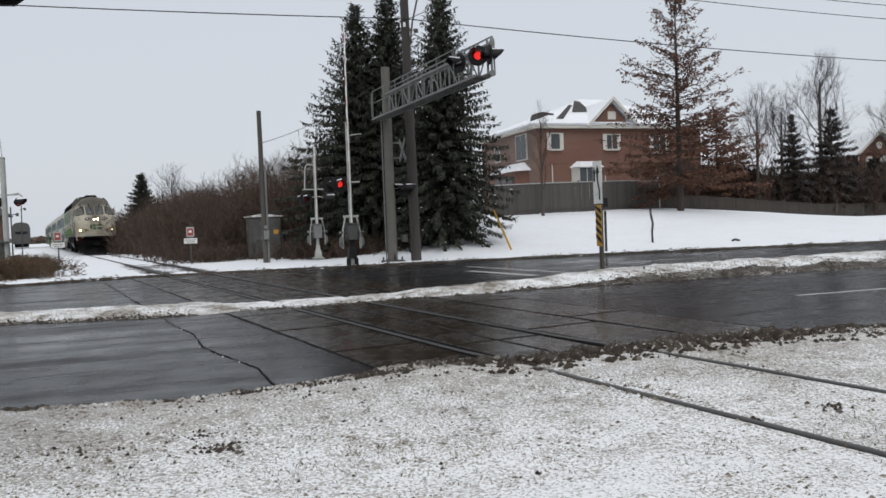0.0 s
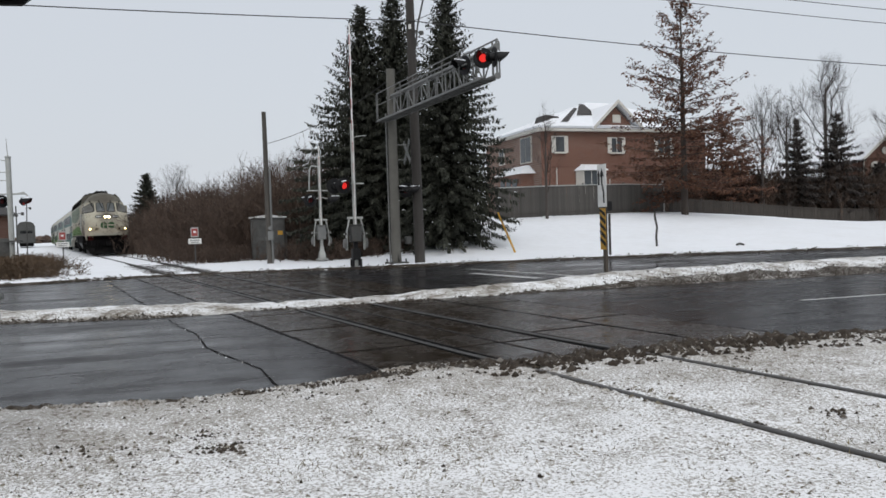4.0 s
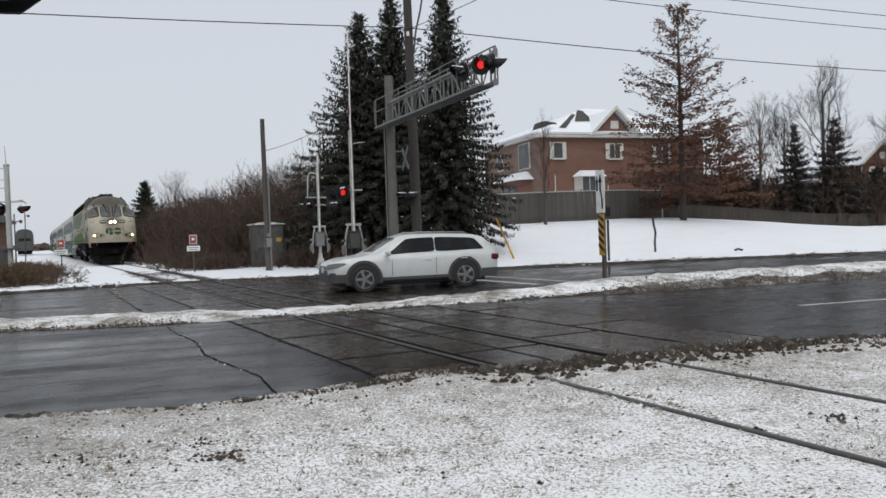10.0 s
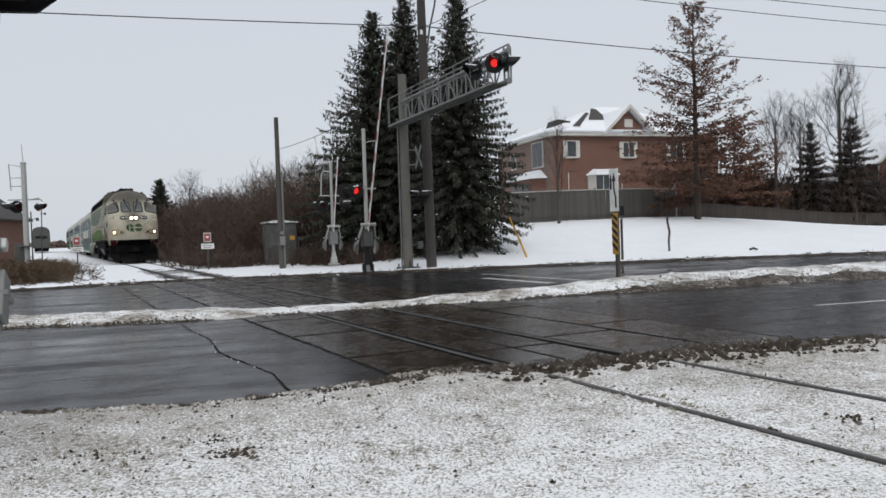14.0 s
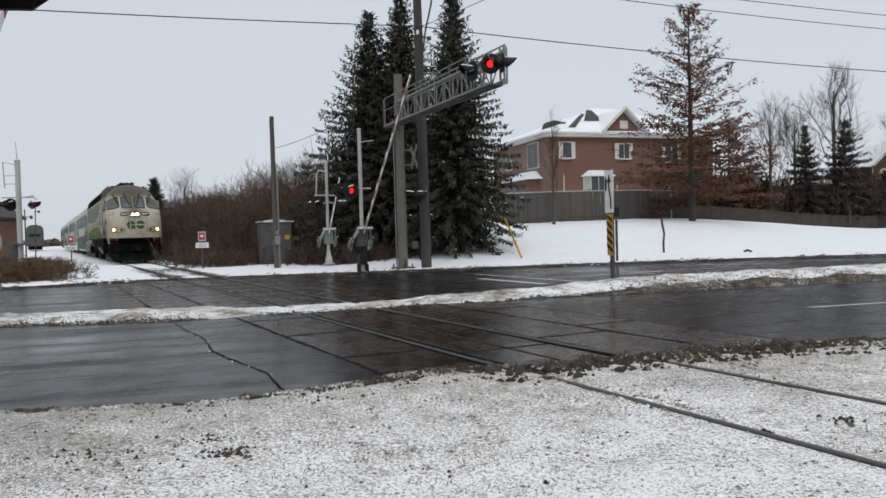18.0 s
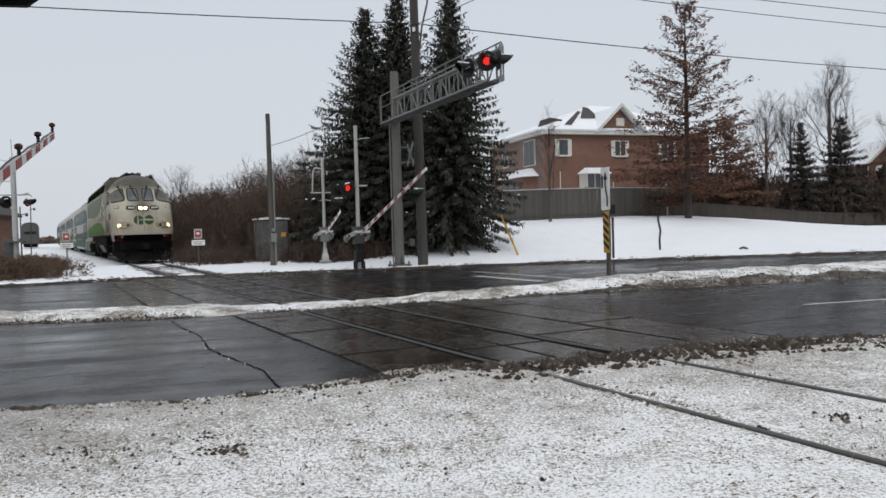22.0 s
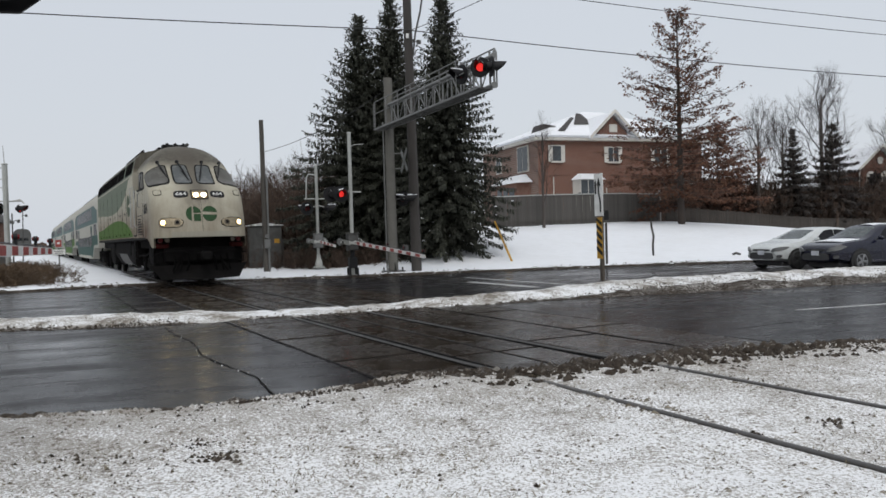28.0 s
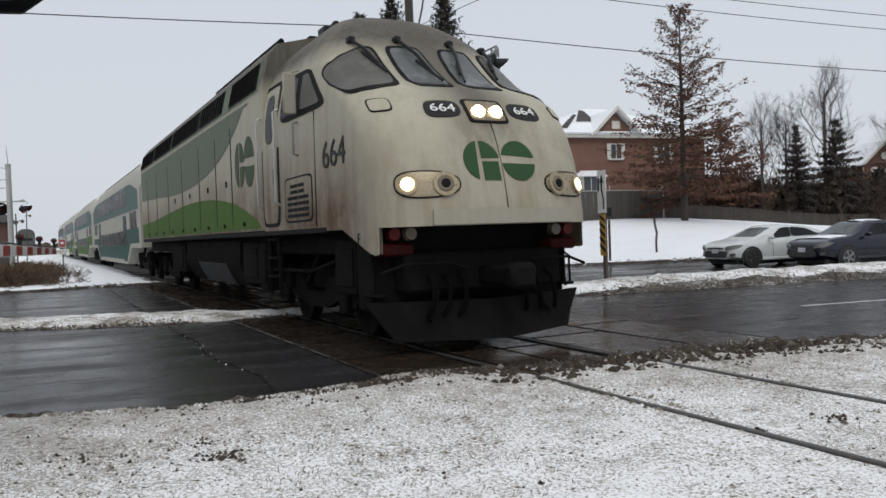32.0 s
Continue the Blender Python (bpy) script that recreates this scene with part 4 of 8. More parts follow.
def cantilever(at, heading, length, mast_h, z0, lit, label):
    """A cantilever signal bridge: mast, two chords with lattice, walkway, rail and lamps; the boom runs along +x."""
    c = thing("signal_cantilever", label, "signal bridge", "signal bridges", at=pose(*at, 0, 0, heading))
    part("mast", Shape().rod((0, 0, 0.1), (0, 0, mast_h), 0.20, 0.17, 24), CONCRETE, c, "thick grey mast")
    s = Shape().box((0, 0, 0.06), (0.75, 0.75, 0.06), 0.01)
    for a in range(4):
        s.rod((0.29 * (1 if a % 2 else -1), 0.29 * (1 if a > 1 else -1), 0.0), (0.29 * (1 if a % 2 else -1), 0.29 * (1 if a > 1 else -1), 0.22), 0.035, 0.035, 8)
        ang = radians(45 + 90 * a)
        s.prism([(0.19, 0.09), (0.36, 0.09), (0.19, 0.45)], 1, -0.01, 0.01)
    part("base_plate", s, GALV_DARK, c)
    z1 = z0 + 0.88
    for nm, z in (("lower_chord", z0 + 0.02), ("upper_chord", z1)):
        t = Shape().rod((-0.25, -0.05, z), (length, -0.05, z), 0.065, 0.065, 14)
        t.rod((length, -0.05, z), (length + 0.04, -0.05, z), 0.10, 0.10, 14)
        part(nm, t, GALV, c)
    n = 12
    for i in range(n):
        x0, x1 = 0.45 + i * (length - 0.6) / n, 0.45 + (i + 1) * (length - 0.6) / n
        part("lattice_post", Shape().box((x0, -0.05, z0 + 0.45), (0.06, 0.04, 0.86), 0.006), GALV, c)
        a, b = ((x0, -0.05, z0), (x1, -0.05, z1)) if i % 2 else ((x0, -0.05, z1), (x1, -0.05, z0))
        part("lattice_brace", Shape().rod(a, b, 0.023, 0.023, 8), GALV, c)
    w = Shape()
    for k in range(6):
        w.box((length / 2 - 0.10, -0.16 - 0.08 * k, z0 - 0.09), (length + 0.3, 0.022, 0.05), 0)
    k = 0
    while k * 0.4 < length + 0.25:
        w.box((-0.15 + k * 0.4, -0.36, z0 - 0.105), (0.03, 0.48, 0.02), 0)
        k += 1
    part("walkway", w, GALV_DARK, c, "steel grating walkway")
    e2 = Shape().box((length / 2 - 0.05, -0.60, z0 - 0.08), (length + 0.1, 0.03, 0.07), 0.006)
    e2.box((length / 2 - 0.05, -0.11, z0 - 0.08), (length + 0.1, 0.03, 0.07), 0.006)
    part("walkway_edge", e2, GALV, c)
    zr = z0 + 0.98
    part("handrail", Shape().pipe([(-0.08, -0.60, z0), (-0.10, -0.60, zr - 0.12), (0.0, -0.60, zr), (length - 0.9, -0.60, zr)], 0.02), GALV, c)
    part("mid_rail", Shape().rod((-0.08, -0.60, z0 + 0.52), (length - 0.9, -0.60, z0 + 0.52), 0.016, 0.02, 8), GALV, c)
    part("handrail", Shape().pipe([(-0.28, 0.12, z0), (-0.30, 0.12, zr + 0.06), (-0.2, 0.12, zr + 0.18), (length - 0.25, 0.12, zr + 0.18), (length - 0.15, 0.12, zr + 0.05), (length - 0.15, 0.12, z0)], 0.026), GALV, c)
    for i in range(7):
        x = 0.05 + i * length / 7.2
        part("rail_post", Shape().rod((x, -0.60, z0 - 0.05), (x, -0.60, zr), 0.018, 0.022, 8), GALV, c)
        part("rail_post", Shape().rod((x + 0.3, 0.12, z0), (x + 0.3, 0.12, zr + 0.18), 0.022, 0.022, 8), GALV, c)
    for x, y, fac, on in lit:
        flasher(c, (x, y, z0 + 0.58), fac - heading, on)
        part("lamp_hanger", Shape().rod((x, y * 0.3, z0 + 0.58), (x, y, z0 + 0.58), 0.03, 0.03, 8).rod((x, -0.02, z0 + 0.1), (x, -0.02, z0 + 1.05), 0.035, 0.035, 8), GALV, c)
    return c


CANT_FAR = cantilever((-1.86, 31.3, 0.05), -66, 9.0, 7.75, 5.78, [(8.7, -0.34, 256, True), (7.6, -0.42, 214, False), (8.95, -0.10, 12, False)], "grey cantilever signal bridge reaching over the far lanes")
crossbuck(CANT_FAR, (0.35, 0.45, 4.45), 85, 1.2)
flasher(CANT_FAR, (0.15, 0.62, 2.95), 70, False)
flasher(CANT_FAR, (0.0, 0.50, 2.95), -60, False)
for z in (4.75, 4.15, 2.95):
    part("sign_bracket", Shape().rod((0, 0.0, z), (0.2, 0.5, z), 0.025, 0.025, 8), GALV, CANT_FAR)
part("cable_conduit", Shape().pipe([(-0.05, -0.24, 0.1), (-0.05, -0.24, 6.0)], 0.03), GALV, CANT_FAR)
part("junction_box", Shape().box((0.2, 0.45, 0.95), (0.22, 0.22, 0.3), 0.015).box((0.1, 0.25, 0.95), (0.1, 0.35, 0.06), 0.01), GALV_DARK, CANT_FAR)


# signal post on the other side of the track
post = thing("signal_post", "silver crossing signal mast with a cross-arm and hooded lamps", "crossing signal", at=pose(-20.55, 37.4, 0.15, 0, 0, 10))
mast_base(post, 0.05, 5.3, 0.13)
s = Shape().rod((-0.75, 0, 3.55), (0.65, 0, 3.55), 0.035, 0.035, 10)
s.pipe([(0.3, 0, 3.55), (0.62, 0, 3.62), (0.8, 0, 3.45)], 0.035)
part("lamp_bar", s, ALU, post)
flasher(post, (0.62, -0.1, 3.18), -22, True, r=0.20)
flasher(post, (-0.58, -0.1, 3.22), 180, True, r=0.20)
flasher(post, (-0.45, 0.25, 3.22), -60, False)
s = Shape().rod((0, 0, 5.2), (-0.05, 0, 6.2), 0.025, 0.015, 8)
s.pipe([(0, 0, 5.1), (-0.65, 0, 5.25), (-0.6, 0, 4.0)], 0.03)
for z in (4.6, 4.2):
    s.rod((0, 0, z), (-0.62, 0, z), 0.02, 0.02, 8)
part("ladder_stay", s, ALU, post)
s = Shape().box((0.1, -0.1, 1.3), (0.7, 0.5, 0.08), 0.01)
s.box((-0.3, 0.1, 1.0), (0.5, 0.4, 0.9), 0.03)
part("relay_box", s, CAGE, post, "snow-topped grey relay box")
for i, (x, y, h) in enumerate(((-26.85, 49.5, 3.6), (-35.0, 66.0, 4.6))):
    p = thing("line_post", "thin grey trackside post in the distance", "post", "trackside posts", at=(x, y, 0.05))
    part("shaft", Shape().rod((0, 0, 0), (0.12 * i, 0, h), 0.05, 0.04, 10), GALV_DARK, p)
    part("bracket", Shape().rod((0, 0, h - 0.5), (0.4, 0, h - 0.45), 0.025, 0.025, 8).box((0.4, 0, h - 0.5), (0.16, 0.16, 0.2), 0.03), GALV_DARK, p)


def plate_sign(at, heading, label):
    p = thing("track_sign", label, "sign", "trackside signs", at=pose(*at, 0, 0, heading))
    part("post", Shape().rod((0, 0, -0.05), (0, 0, 1.75), 0.03, 0.03, 8), GALV_DARK, p)
    part("upper_plate", Shape().box((0, -0.05, 1.58), (0.36, 0.012, 0.46), 0.004), ALU, p, "white plate with a red square symbol")
    part("red_symbol", Shape().box((0, -0.060, 1.58), (0.27, 0.008, 0.34), 0.002), RED_PAINT, p)
    part("symbol_bar", Shape().box((0, -0.066, 1.60), (0.13, 0.006, 0.10), 0.001), WHITE_PAINT, p)
    part("lower_plate", Shape().box((0, -0.05, 1.16), (0.60, 0.012, 0.25), 0.004), WHITE_PAINT, p, "white lettered plate")
    for k in range(2):
        part("text_bar", Shape().box((0, -0.058, 1.20 - 0.09 * k), (0.46 - 0.1 * k, 0.006, 0.03), 0), GALV_DARK, p)
    return p


plate_sign((-11.75, 37.2, 0.02), 12, "red and white warning sign on a thin post")
plate_sign((-18.6, 38.4, 0.05), 12, "red and white warning sign beside the rails")

# ---- poles and wires ----
def wood_pole(name, at, h, r0, r1, mat, label, lean=(0, 0)):
    p = thing(name, label, "utility pole", at=at)
    s = Shape()
    s.loft([[(lean[0] * z / h + (r0 + (r1 - r0) * z / h) * math.cos(6.283 * k / 16), lean[1] * z / h + (r0 + (r1 - r0) * z / h) * math.sin(6.283 * k / 16), z) for k in range(16)] for z in [h * i / 8 for i in range(9)]], True, True)
    part("shaft", s, mat, p)
    return p


tall = wood_pole("utility_pole", (-0.93, 31.6, -0.05), 12.5, 0.21, 0.16, POLE_WOOD, "tall dark weathered wooden utility pole", (-0.10, 0))
s = Shape().pipe([(0.1, -0.05, 8.8), (0.22, -0.25, 9.6), (0.45, -0.6, 10.4), (0.6, -0.9, 11.2)], 0.035)
part("lamp_arm", s, GALV_DARK, tall)
s = Shape().box((0.35, -0.3, 9.25), (0.18, 0.18, 0.14), 0.02).rod((0, 0, 9.3), (0.35, -0.3, 9.3), 0.02, 0.02, 8)
part("cable_clamp", s, GALV_DARK, tall)
part("insulator", Shape().rod((-0.1, -0.2, 9.45), (-0.1, -0.2, 9.62), 0.06, 0.05, 10), WHITE_PAINT, tall)
short = wood_pole("utility_pole", (-8.0, 36.2, -0.02), 7.05, 0.135, 0.10, POLE_GREY, "short grey wooden utility pole with a steel conduit", (-0.04, 0))
part("conduit", Shape().pipe([(0.16, -0.08, 0.0), (0.15, -0.08, 4.4)], 0.045), GALV, short)
part("meter_box", Shape().box((0.13, -0.2, 1.35), (0.26, 0.18, 0.42), 0.02).rod((0.13, -0.22, 1.7), (0.13, -0.32, 1.7), 0.09, 0.09, 14), GALV, short)


def wire(name, a, b, sag, r, label):
    a, b = Vector(a), Vector(b)
    pts = [a.lerp(b, k / 24) - Vector((0, 0, sag * 4 * (k / 24) * (1 - k / 24))) for k in range(25)]
    return solo(name, Shape().pipe(pts, r, 5), WIRE, label, "cable", "overhead cables")


wire("overhead_cable", (-1.03, 31.4, 9.72), (38, 44.8, 8.85), 0.35, 0.021, "black overhead cable slung along the road")
wire("overhead_cable", (-1.03, 31.4, 9.72), (-36, 19.5, 9.75), 0.25, 0.021, "black overhead cable slung along the road")
wire("overhead_cable", (-1.03, 31.4, 11.9), (44, 47, 11.2), 0.55, 0.018, "thin overhead power line")
wire("overhead_cable", (4.0, 33.6, 12.3), (44, 47, 11.65), 0.25, 0.018, "thin overhead power line")
wire("overhead_cable", (-0.9, 31.4, 9.7), (7.0, 17.0, 9.4), 0.2, 0.014, "thin service cable from the tall pole")
wire("overhead_cable", (-7.95, 36.1, 5.55), (-0.95, 31.7, 8.2), 0.45, 0.012, "thin service cable between two poles")

# keep-right sign with striped hazard board on the median
sign = thing("median_sign", "white arrow sign over a striped hazard board on wood", "road sign", at=pose(4.15, 19.95, 0.08, 0, 0, 109))
part("post", Shape().box((0, 0, 1.35), (0.10, 0.09, 2.8), 0.008), surf("post_wood", (0.075, 0.062, 0.05), 0.8, 0, 0.25, 2, 22, 0.4, stretch=(1, 1, 0.1)), sign, "weathered brown wooden post")
part("sign_plate", Shape().box((0, 0.06, 2.32), (0.42, 0.014, 1.08), 0.005), WHITE_PAINT, sign, "white keep-right sign plate")
arrow = Shape()
arrow.pipe([(-0.10, 0.072, 1.88), (-0.10, 0.072, 2.12), (-0.06, 0.072, 2.25), (-0.02, 0.072, 2.38), (-0.02, 0.072, 2.60)], 0.022, 6)
arrow.prism([(-0.11, 2.55), (0.07, 2.55), (-0.02, 2.76)], 1, 0.066, 0.074)
part("arrow", arrow, BLACK_PAINT, sign, "black bent arrow")
part("island_mark", Shape().prism([(0.10, 2.34), (0.17, 2.34), (0.18, 2.62), (0.135, 2.72), (0.09, 2.62)], 1, 0.066, 0.074), BLACK_PAINT, sign)
part("hazard_board", Shape().box((0, 0.06, 1.22), (0.27, 0.014, 1.05), 0.004), YELLOW_PAINT, sign, "yellow hazard board")
for k in range(6):
    z = 0.76 + k * 0.19
    zs = [(-0.135, z), (-0.135, z + 0.105), (0.135, min(z + 0.265, 1.74)), (0.135, min(z + 0.16, 1.74))]
    if z + 0.16 < 1.74:
        part("black_band", Shape().prism(zs, 1, 0.067, 0.072), BLACK_PAINT, sign)
back = thing("marker_post", "brown wooden post with a small black box", "post", at=(5.9, 29.5, 0.0))
back.matrix_basis = pose(6.97, 32.6, 0.08)
part("shaft", Shape().box((0, 0, 0.85), (0.09, 0.09, 1.75), 0.01), POLE_WOOD, back)
part("box", Shape().box((0.0, -0.02, 2.05), (0.22, 0.2, 0.4), 0.03), BLACK_PAINT, back)
guard = thing("guy_guard", "leaning yellow guy-wire guard tube", "pole", at=(0, 0, 0))
part("tube", Shape().rod((3.25, 34.6, 0.10), (2.48, 34.5, 2.05), 0.045, 0.045, 10), YELLOW_PAINT, guard)
part("guy_wire", Shape().rod((3.3, 34.6, -0.02), (1.4, 34.2, 5.0), 0.010, 0.010, 5), WIRE, guard)
stake = thing("stake", "crooked dark stake standing in the snow bank", "stake", at=(9.85, 36.0, hill(9.85, 36.0) - 0.02))
part("shaft", Shape().pipe([(0, 0, -0.1), (-0.02, 0, 0.5), (0.03, 0, 0.9), (-0.06, 0, 1.35), (-0.07, 0, 1.62)], 0.05, 7), POLE_WOOD, stake)
log = Shape()
log.pipe([(0, 0, 0), (0.18, 0.05, 0.05), (0.36, 0.02, -0.02)], 0.05, 7)
solo("driftwood", log, POLE_WOOD, "small dark branch lying on the snow", "branch", at=(13.4, 35.7, hill(13.4, 35.7) + 0.04))

# equipment cabinet behind a low mesh fence
cab = thing("equipment_cabinet", "grey steel signal cabinet with snow on its roof", "cabinet", at=pose(-9.3, 41.8, 0.0, 0, 0, 14))
part("body", Shape().box((0, 0, 1.15), (1.75, 1.2, 2.2), 0.03), CAGE, cab)
for x in (-0.43, 0.43):
    part("door", Shape().box((x, -0.615, 1.12), (0.8, 0.03, 1.95), 0.01), CAGE, cab)
    part("door_handle", Shape().box((x * 0.3, -0.64, 1.15), (0.03, 0.03, 0.22), 0.005), GALV, cab)
part("roof", Shape().prism([(-0.98, 2.26), (0.98, 2.26), (0.98, 2.29), (0, 2.42), (-0.98, 2.29)], 1, -0.7, 0.7), SNOW_EDGE, cab, "shallow roof dusted with snow")
part("warning_plate", Shape().box((0.62, -0.645, 1.45), (0.26, 0.01, 0.22), 0.002), YELLOW_PAINT, cab, "yellow warning plate")
mf = thing("mesh_fence", "low galvanised mesh fence round the signal equipment", "fence", at=pose(-8.2, 41.2, 0.0, 0, 0, 14))
for i in range(6):
    part("fence_post", Shape().rod((i * 0.75, 0.05 * i, 0), (i * 0.75, 0.05 * i, 1.5), 0.03, 0.03, 8), GALV_DARK, mf)
for z in (0.15, 0.8, 1.45):
    part("fence_rail", Shape().rod((0, 0, z), (3.75, 0.25, z), 0.018, 0.018, 6), GALV_DARK, mf)
s = Shape()
for i in range(40):
    s.rod((i * 0.094, 0.006 * i, 0.1), (min(3.75, i * 0.094 + 0.9), 0.006 * i, 1.45), 0.004, 0.004, 3, False)
    s.rod((i * 0.094, 0.006 * i, 1.45), (min(3.75, i * 0.094 + 0.9), 0.006 * i, 0.1), 0.004, 0.004, 3, False)
part("wire_mesh", s, GALV_DARK, mf)


# ---- fences, houses and planting behind the road ----
FENCE_WOOD = surf("grey_fence_boards", (0.102, 0.095, 0.087), 0.85, 0, 0.25, 1.5, 24, 0.4, stretch=(1, 1, 0.12), rnd=0.55)
TRIM_WHITE = surf("pale_post_paint", (0.48, 0.47, 0.45), 0.6, 0, 0.15, 2, 18, 0.1)
LOW_WOOD = surf("dark_low_fence", (0.068, 0.058, 0.049), 0.85, 0, 0.25, 1.5, 24, 0.4, rnd=0.5)


def board_fence(a, b, h, label, mat, board_w, cap, gap):
    """A fence from a to b standing on the ground, one object a board."""
    a, b = Vector(a), Vector(b)
    n = int((b - a).length / board_w)
    d = (b - a).normalized()
    yaw = math.degrees(math.atan2(d.y, d.x))
    f = thing("board_fence" if cap else "low_fence", label, "fence")
    me = Shape().box((0, 0, h / 2), (board_w - gap, 0.025, h), 0.004).mesh("board", mat)
    r = random.Random(5)
    for i in range(n):
        p = a + d * (i + 0.5) * board_w
        z = hill(p.x, p.y)
        ob = part("board", me, None, f)
        ob.matrix_basis = pose(p.x, p.y, z - 0.05 + r.uniform(-0.012, 0.012), r.uniform(-0.6, 0.6), r.uniform(-0.3, 0.3), yaw)
    k = max(2, int((b - a).length / 2.4))
    post = Shape().box((0, 0, h / 2 + 0.03), (0.11, 0.11, h + 0.12), 0.01).mesh("fence_post", mat)
    for i in range(k + 1):
        p = a + (b - a) * i / k
        ob = part("fence_post", post, None, f)
        ob.matrix_basis = pose(p.x, p.y + 0.05, hill(p.x, p.y) - 0.05, 0, 0, yaw)
    for i in range(k):
        p, q = a + (b - a) * i / k, a + (b - a) * (i + 1) / k
        zp, zq = hill(p.x, p.y), hill(q.x, q.y)
        for zz in ((h - 0.02, 0.22) if cap else (h - 0.1, 0.2)):
            rl = Shape().rod((p.x, p.y - 0.03, zp + zz - 0.05), (q.x, q.y - 0.03, zq + zz - 0.05), 0.045 if zz == h - 0.02 else 0.03, None, 4)
            part("fence_rail", rl, ALU if cap and zz > 1 else POLE_GREY if cap else mat, f, "snow-dusted cap rail" if cap and zz > 1 else "")
    return f


board_fence((3.3, 46.3), (14.2, 50.2), 1.85, "tall weathered grey board fence on the bank", FENCE_WOOD, 0.145, True, 0.006)
end_post = thing("fence_end_post", "pale painted post closing the board fence", "post", at=(14.25, 50.25, hill(14.2, 50.2) - 0.05))
part("shaft", Shape().box((0, 0, 1.0), (0.10, 0.10, 2.05), 0.01), TRIM_WHITE, end_post)
part("cap", Shape().box((0, 0, 2.05), (0.15, 0.15, 0.05), 0.012), TRIM_WHITE, end_post)
board_fence((14.9, 51.0), (35.5, 58.5), 0.98, "low dark picket fence along the snow bank", LOW_WOOD, 0.14, False, 0.03)


def brick_mat(name, base):
    m, nt, b, tc = node_mat(name)
    br = nt.nodes.new("ShaderNodeTexBrick")
    br.inputs["Scale"].default_value = 1.0
    br.inputs["Brick Width"].default_value, br.inputs["Row Height"].default_value, br.inputs["Mortar Size"].default_value = 0.23, 0.076, 0.006
    br.inputs["Color1"].default_value, br.inputs["Color2"].default_value = (*base, 1), (base[0] * 0.75, base[1] * 0.68, base[2] * 0.65, 1)
    br.inputs["Mortar"].default_value = (0.24, 0.20, 0.17, 1)
    mp = nt.nodes.new("ShaderNodeMapping")
    mp.inputs["Rotation"].default_value = (radians(90), 0, 0)
    nt.links.new(tc.outputs["Object"], mp.inputs[0])
    nt.links.new(mp.outputs[0], br.inputs["Vector"])
    n = noise_tex(nt, tc, 0.6, 6, 0.7)
    nt.links.new(mixc(nt, ramp(nt, n, [(0.35, 0.0), (0.7, 0.35)]), br.outputs["Color"], tuple(c * 0.6 for c in base)), b.inputs["Base Color"])
    b.inputs["Roughness"].default_value = 0.85
    bump(nt, b, br.outputs["Fac"], -0.3, 0.006)
    return m


BRICK = brick_mat("red_brown_brick", (0.185, 0.083, 0.055))
SHINGLE = surf("dark_shingles", (0.055, 0.05, 0.048), 0.85, 0, 0.25, 2, 18, 0.4)
TRIM = surf("cream_trim", (0.60, 0.58, 0.53), 0.6, 0, 0.1, 2, 18, 0.1)
PANE = glass("dark_window_glass", (0.05, 0.058, 0.065), 0.05)


def house_window(parent, x, z, w, h, shutters=False, mullions=1, y=0.0, snow=True):
    win = part("window", Shape().box((x, y - 0.02, z), (w + 0.16, 0.10, h + 0.16), 0.01), TRIM, parent, "cream-framed window")
    for k in range(mullions + 1):
        pw = (w - 0.06 * mullions) / (mullions + 1)
        part("pane", Shape().box((x - w / 2 + pw / 2 + k * (pw + 0.06), y - 0.065, z), (pw, 0.03, h), 0.004), PANE, win)
    part("sill", Shape().box((x, y - 0.10, z - h / 2 - 0.10), (w + 0.3, 0.22, 0.07), 0.01), TRIM, win)
    if shutters:
        for sg in (-1, 1):
            part("shutter", Shape().box((x + sg * (w / 2 + 0.22), y - 0.03, z), (0.26, 0.06, h + 0.14), 0.01), TRIM, win, "cream shutter")
    return win


def roof_slab(parent, pts, mat, thick=0.16, name="roof_slope", label=""):
    """One roof plane as a slab."""
    p = [Vector(q) for q in pts]
    nrm = (p[1] - p[0]).cross(p[2] - p[0]).normalized()
    if nrm.z < 0:
        nrm = -nrm
    n = len(p)
    s = Shape().add([*p, *[q + nrm * thick for q in p]], [tuple(range(n)), tuple(range(n, 2 * n)), *[(i, (i + 1) % n, n + (i + 1) % n, n + i) for i in range(n)]])
    return part(name, s, mat, parent, label, False)


HOUSE_Z = 1.85
house = thing("brick_house", "two-storey red-brown brick house with a snow-covered hip roof", "house", at=pose(7.75, 60.0, HOUSE_Z, 0, 0, 19))
HX, HY, HE = 15.0, 11.0, 6.75
part("wall", Shape().box((HX / 2, HY / 2, HE / 2 - 0.5), (HX, HY, HE + 1.0)), BRICK, house, "red-brown brick walls", False)
part("fascia", Shape().box((HX / 2, HY / 2, HE + 0.05), (HX + 0.9, HY + 0.9, 0.22), 0.02), TRIM, house)
ov, R0, R1 = 0.5, HE + 0.16, HE + 3.0
ra, rb = (7.0, HY / 2, R1), (HX - 6.0, HY / 2, R1)
c4 = [(-ov, -ov, R0), (HX + ov, -ov, R0), (HX + ov, HY + ov, R0), (-ov, HY + ov, R0)]
roof_slab(house, [c4[0], c4[1], rb, ra], SNOW, label="roof slope under snow")
roof_slab(house, [c4[3], c4[0], ra], SNOW)
roof_slab(house, [c4[1], c4[2], rb], SNOW)
roof_slab(house, [c4[2], c4[3], ra, rb], SNOW)
gx, gw, gz = 6.45, 2.1, HE + 2.1
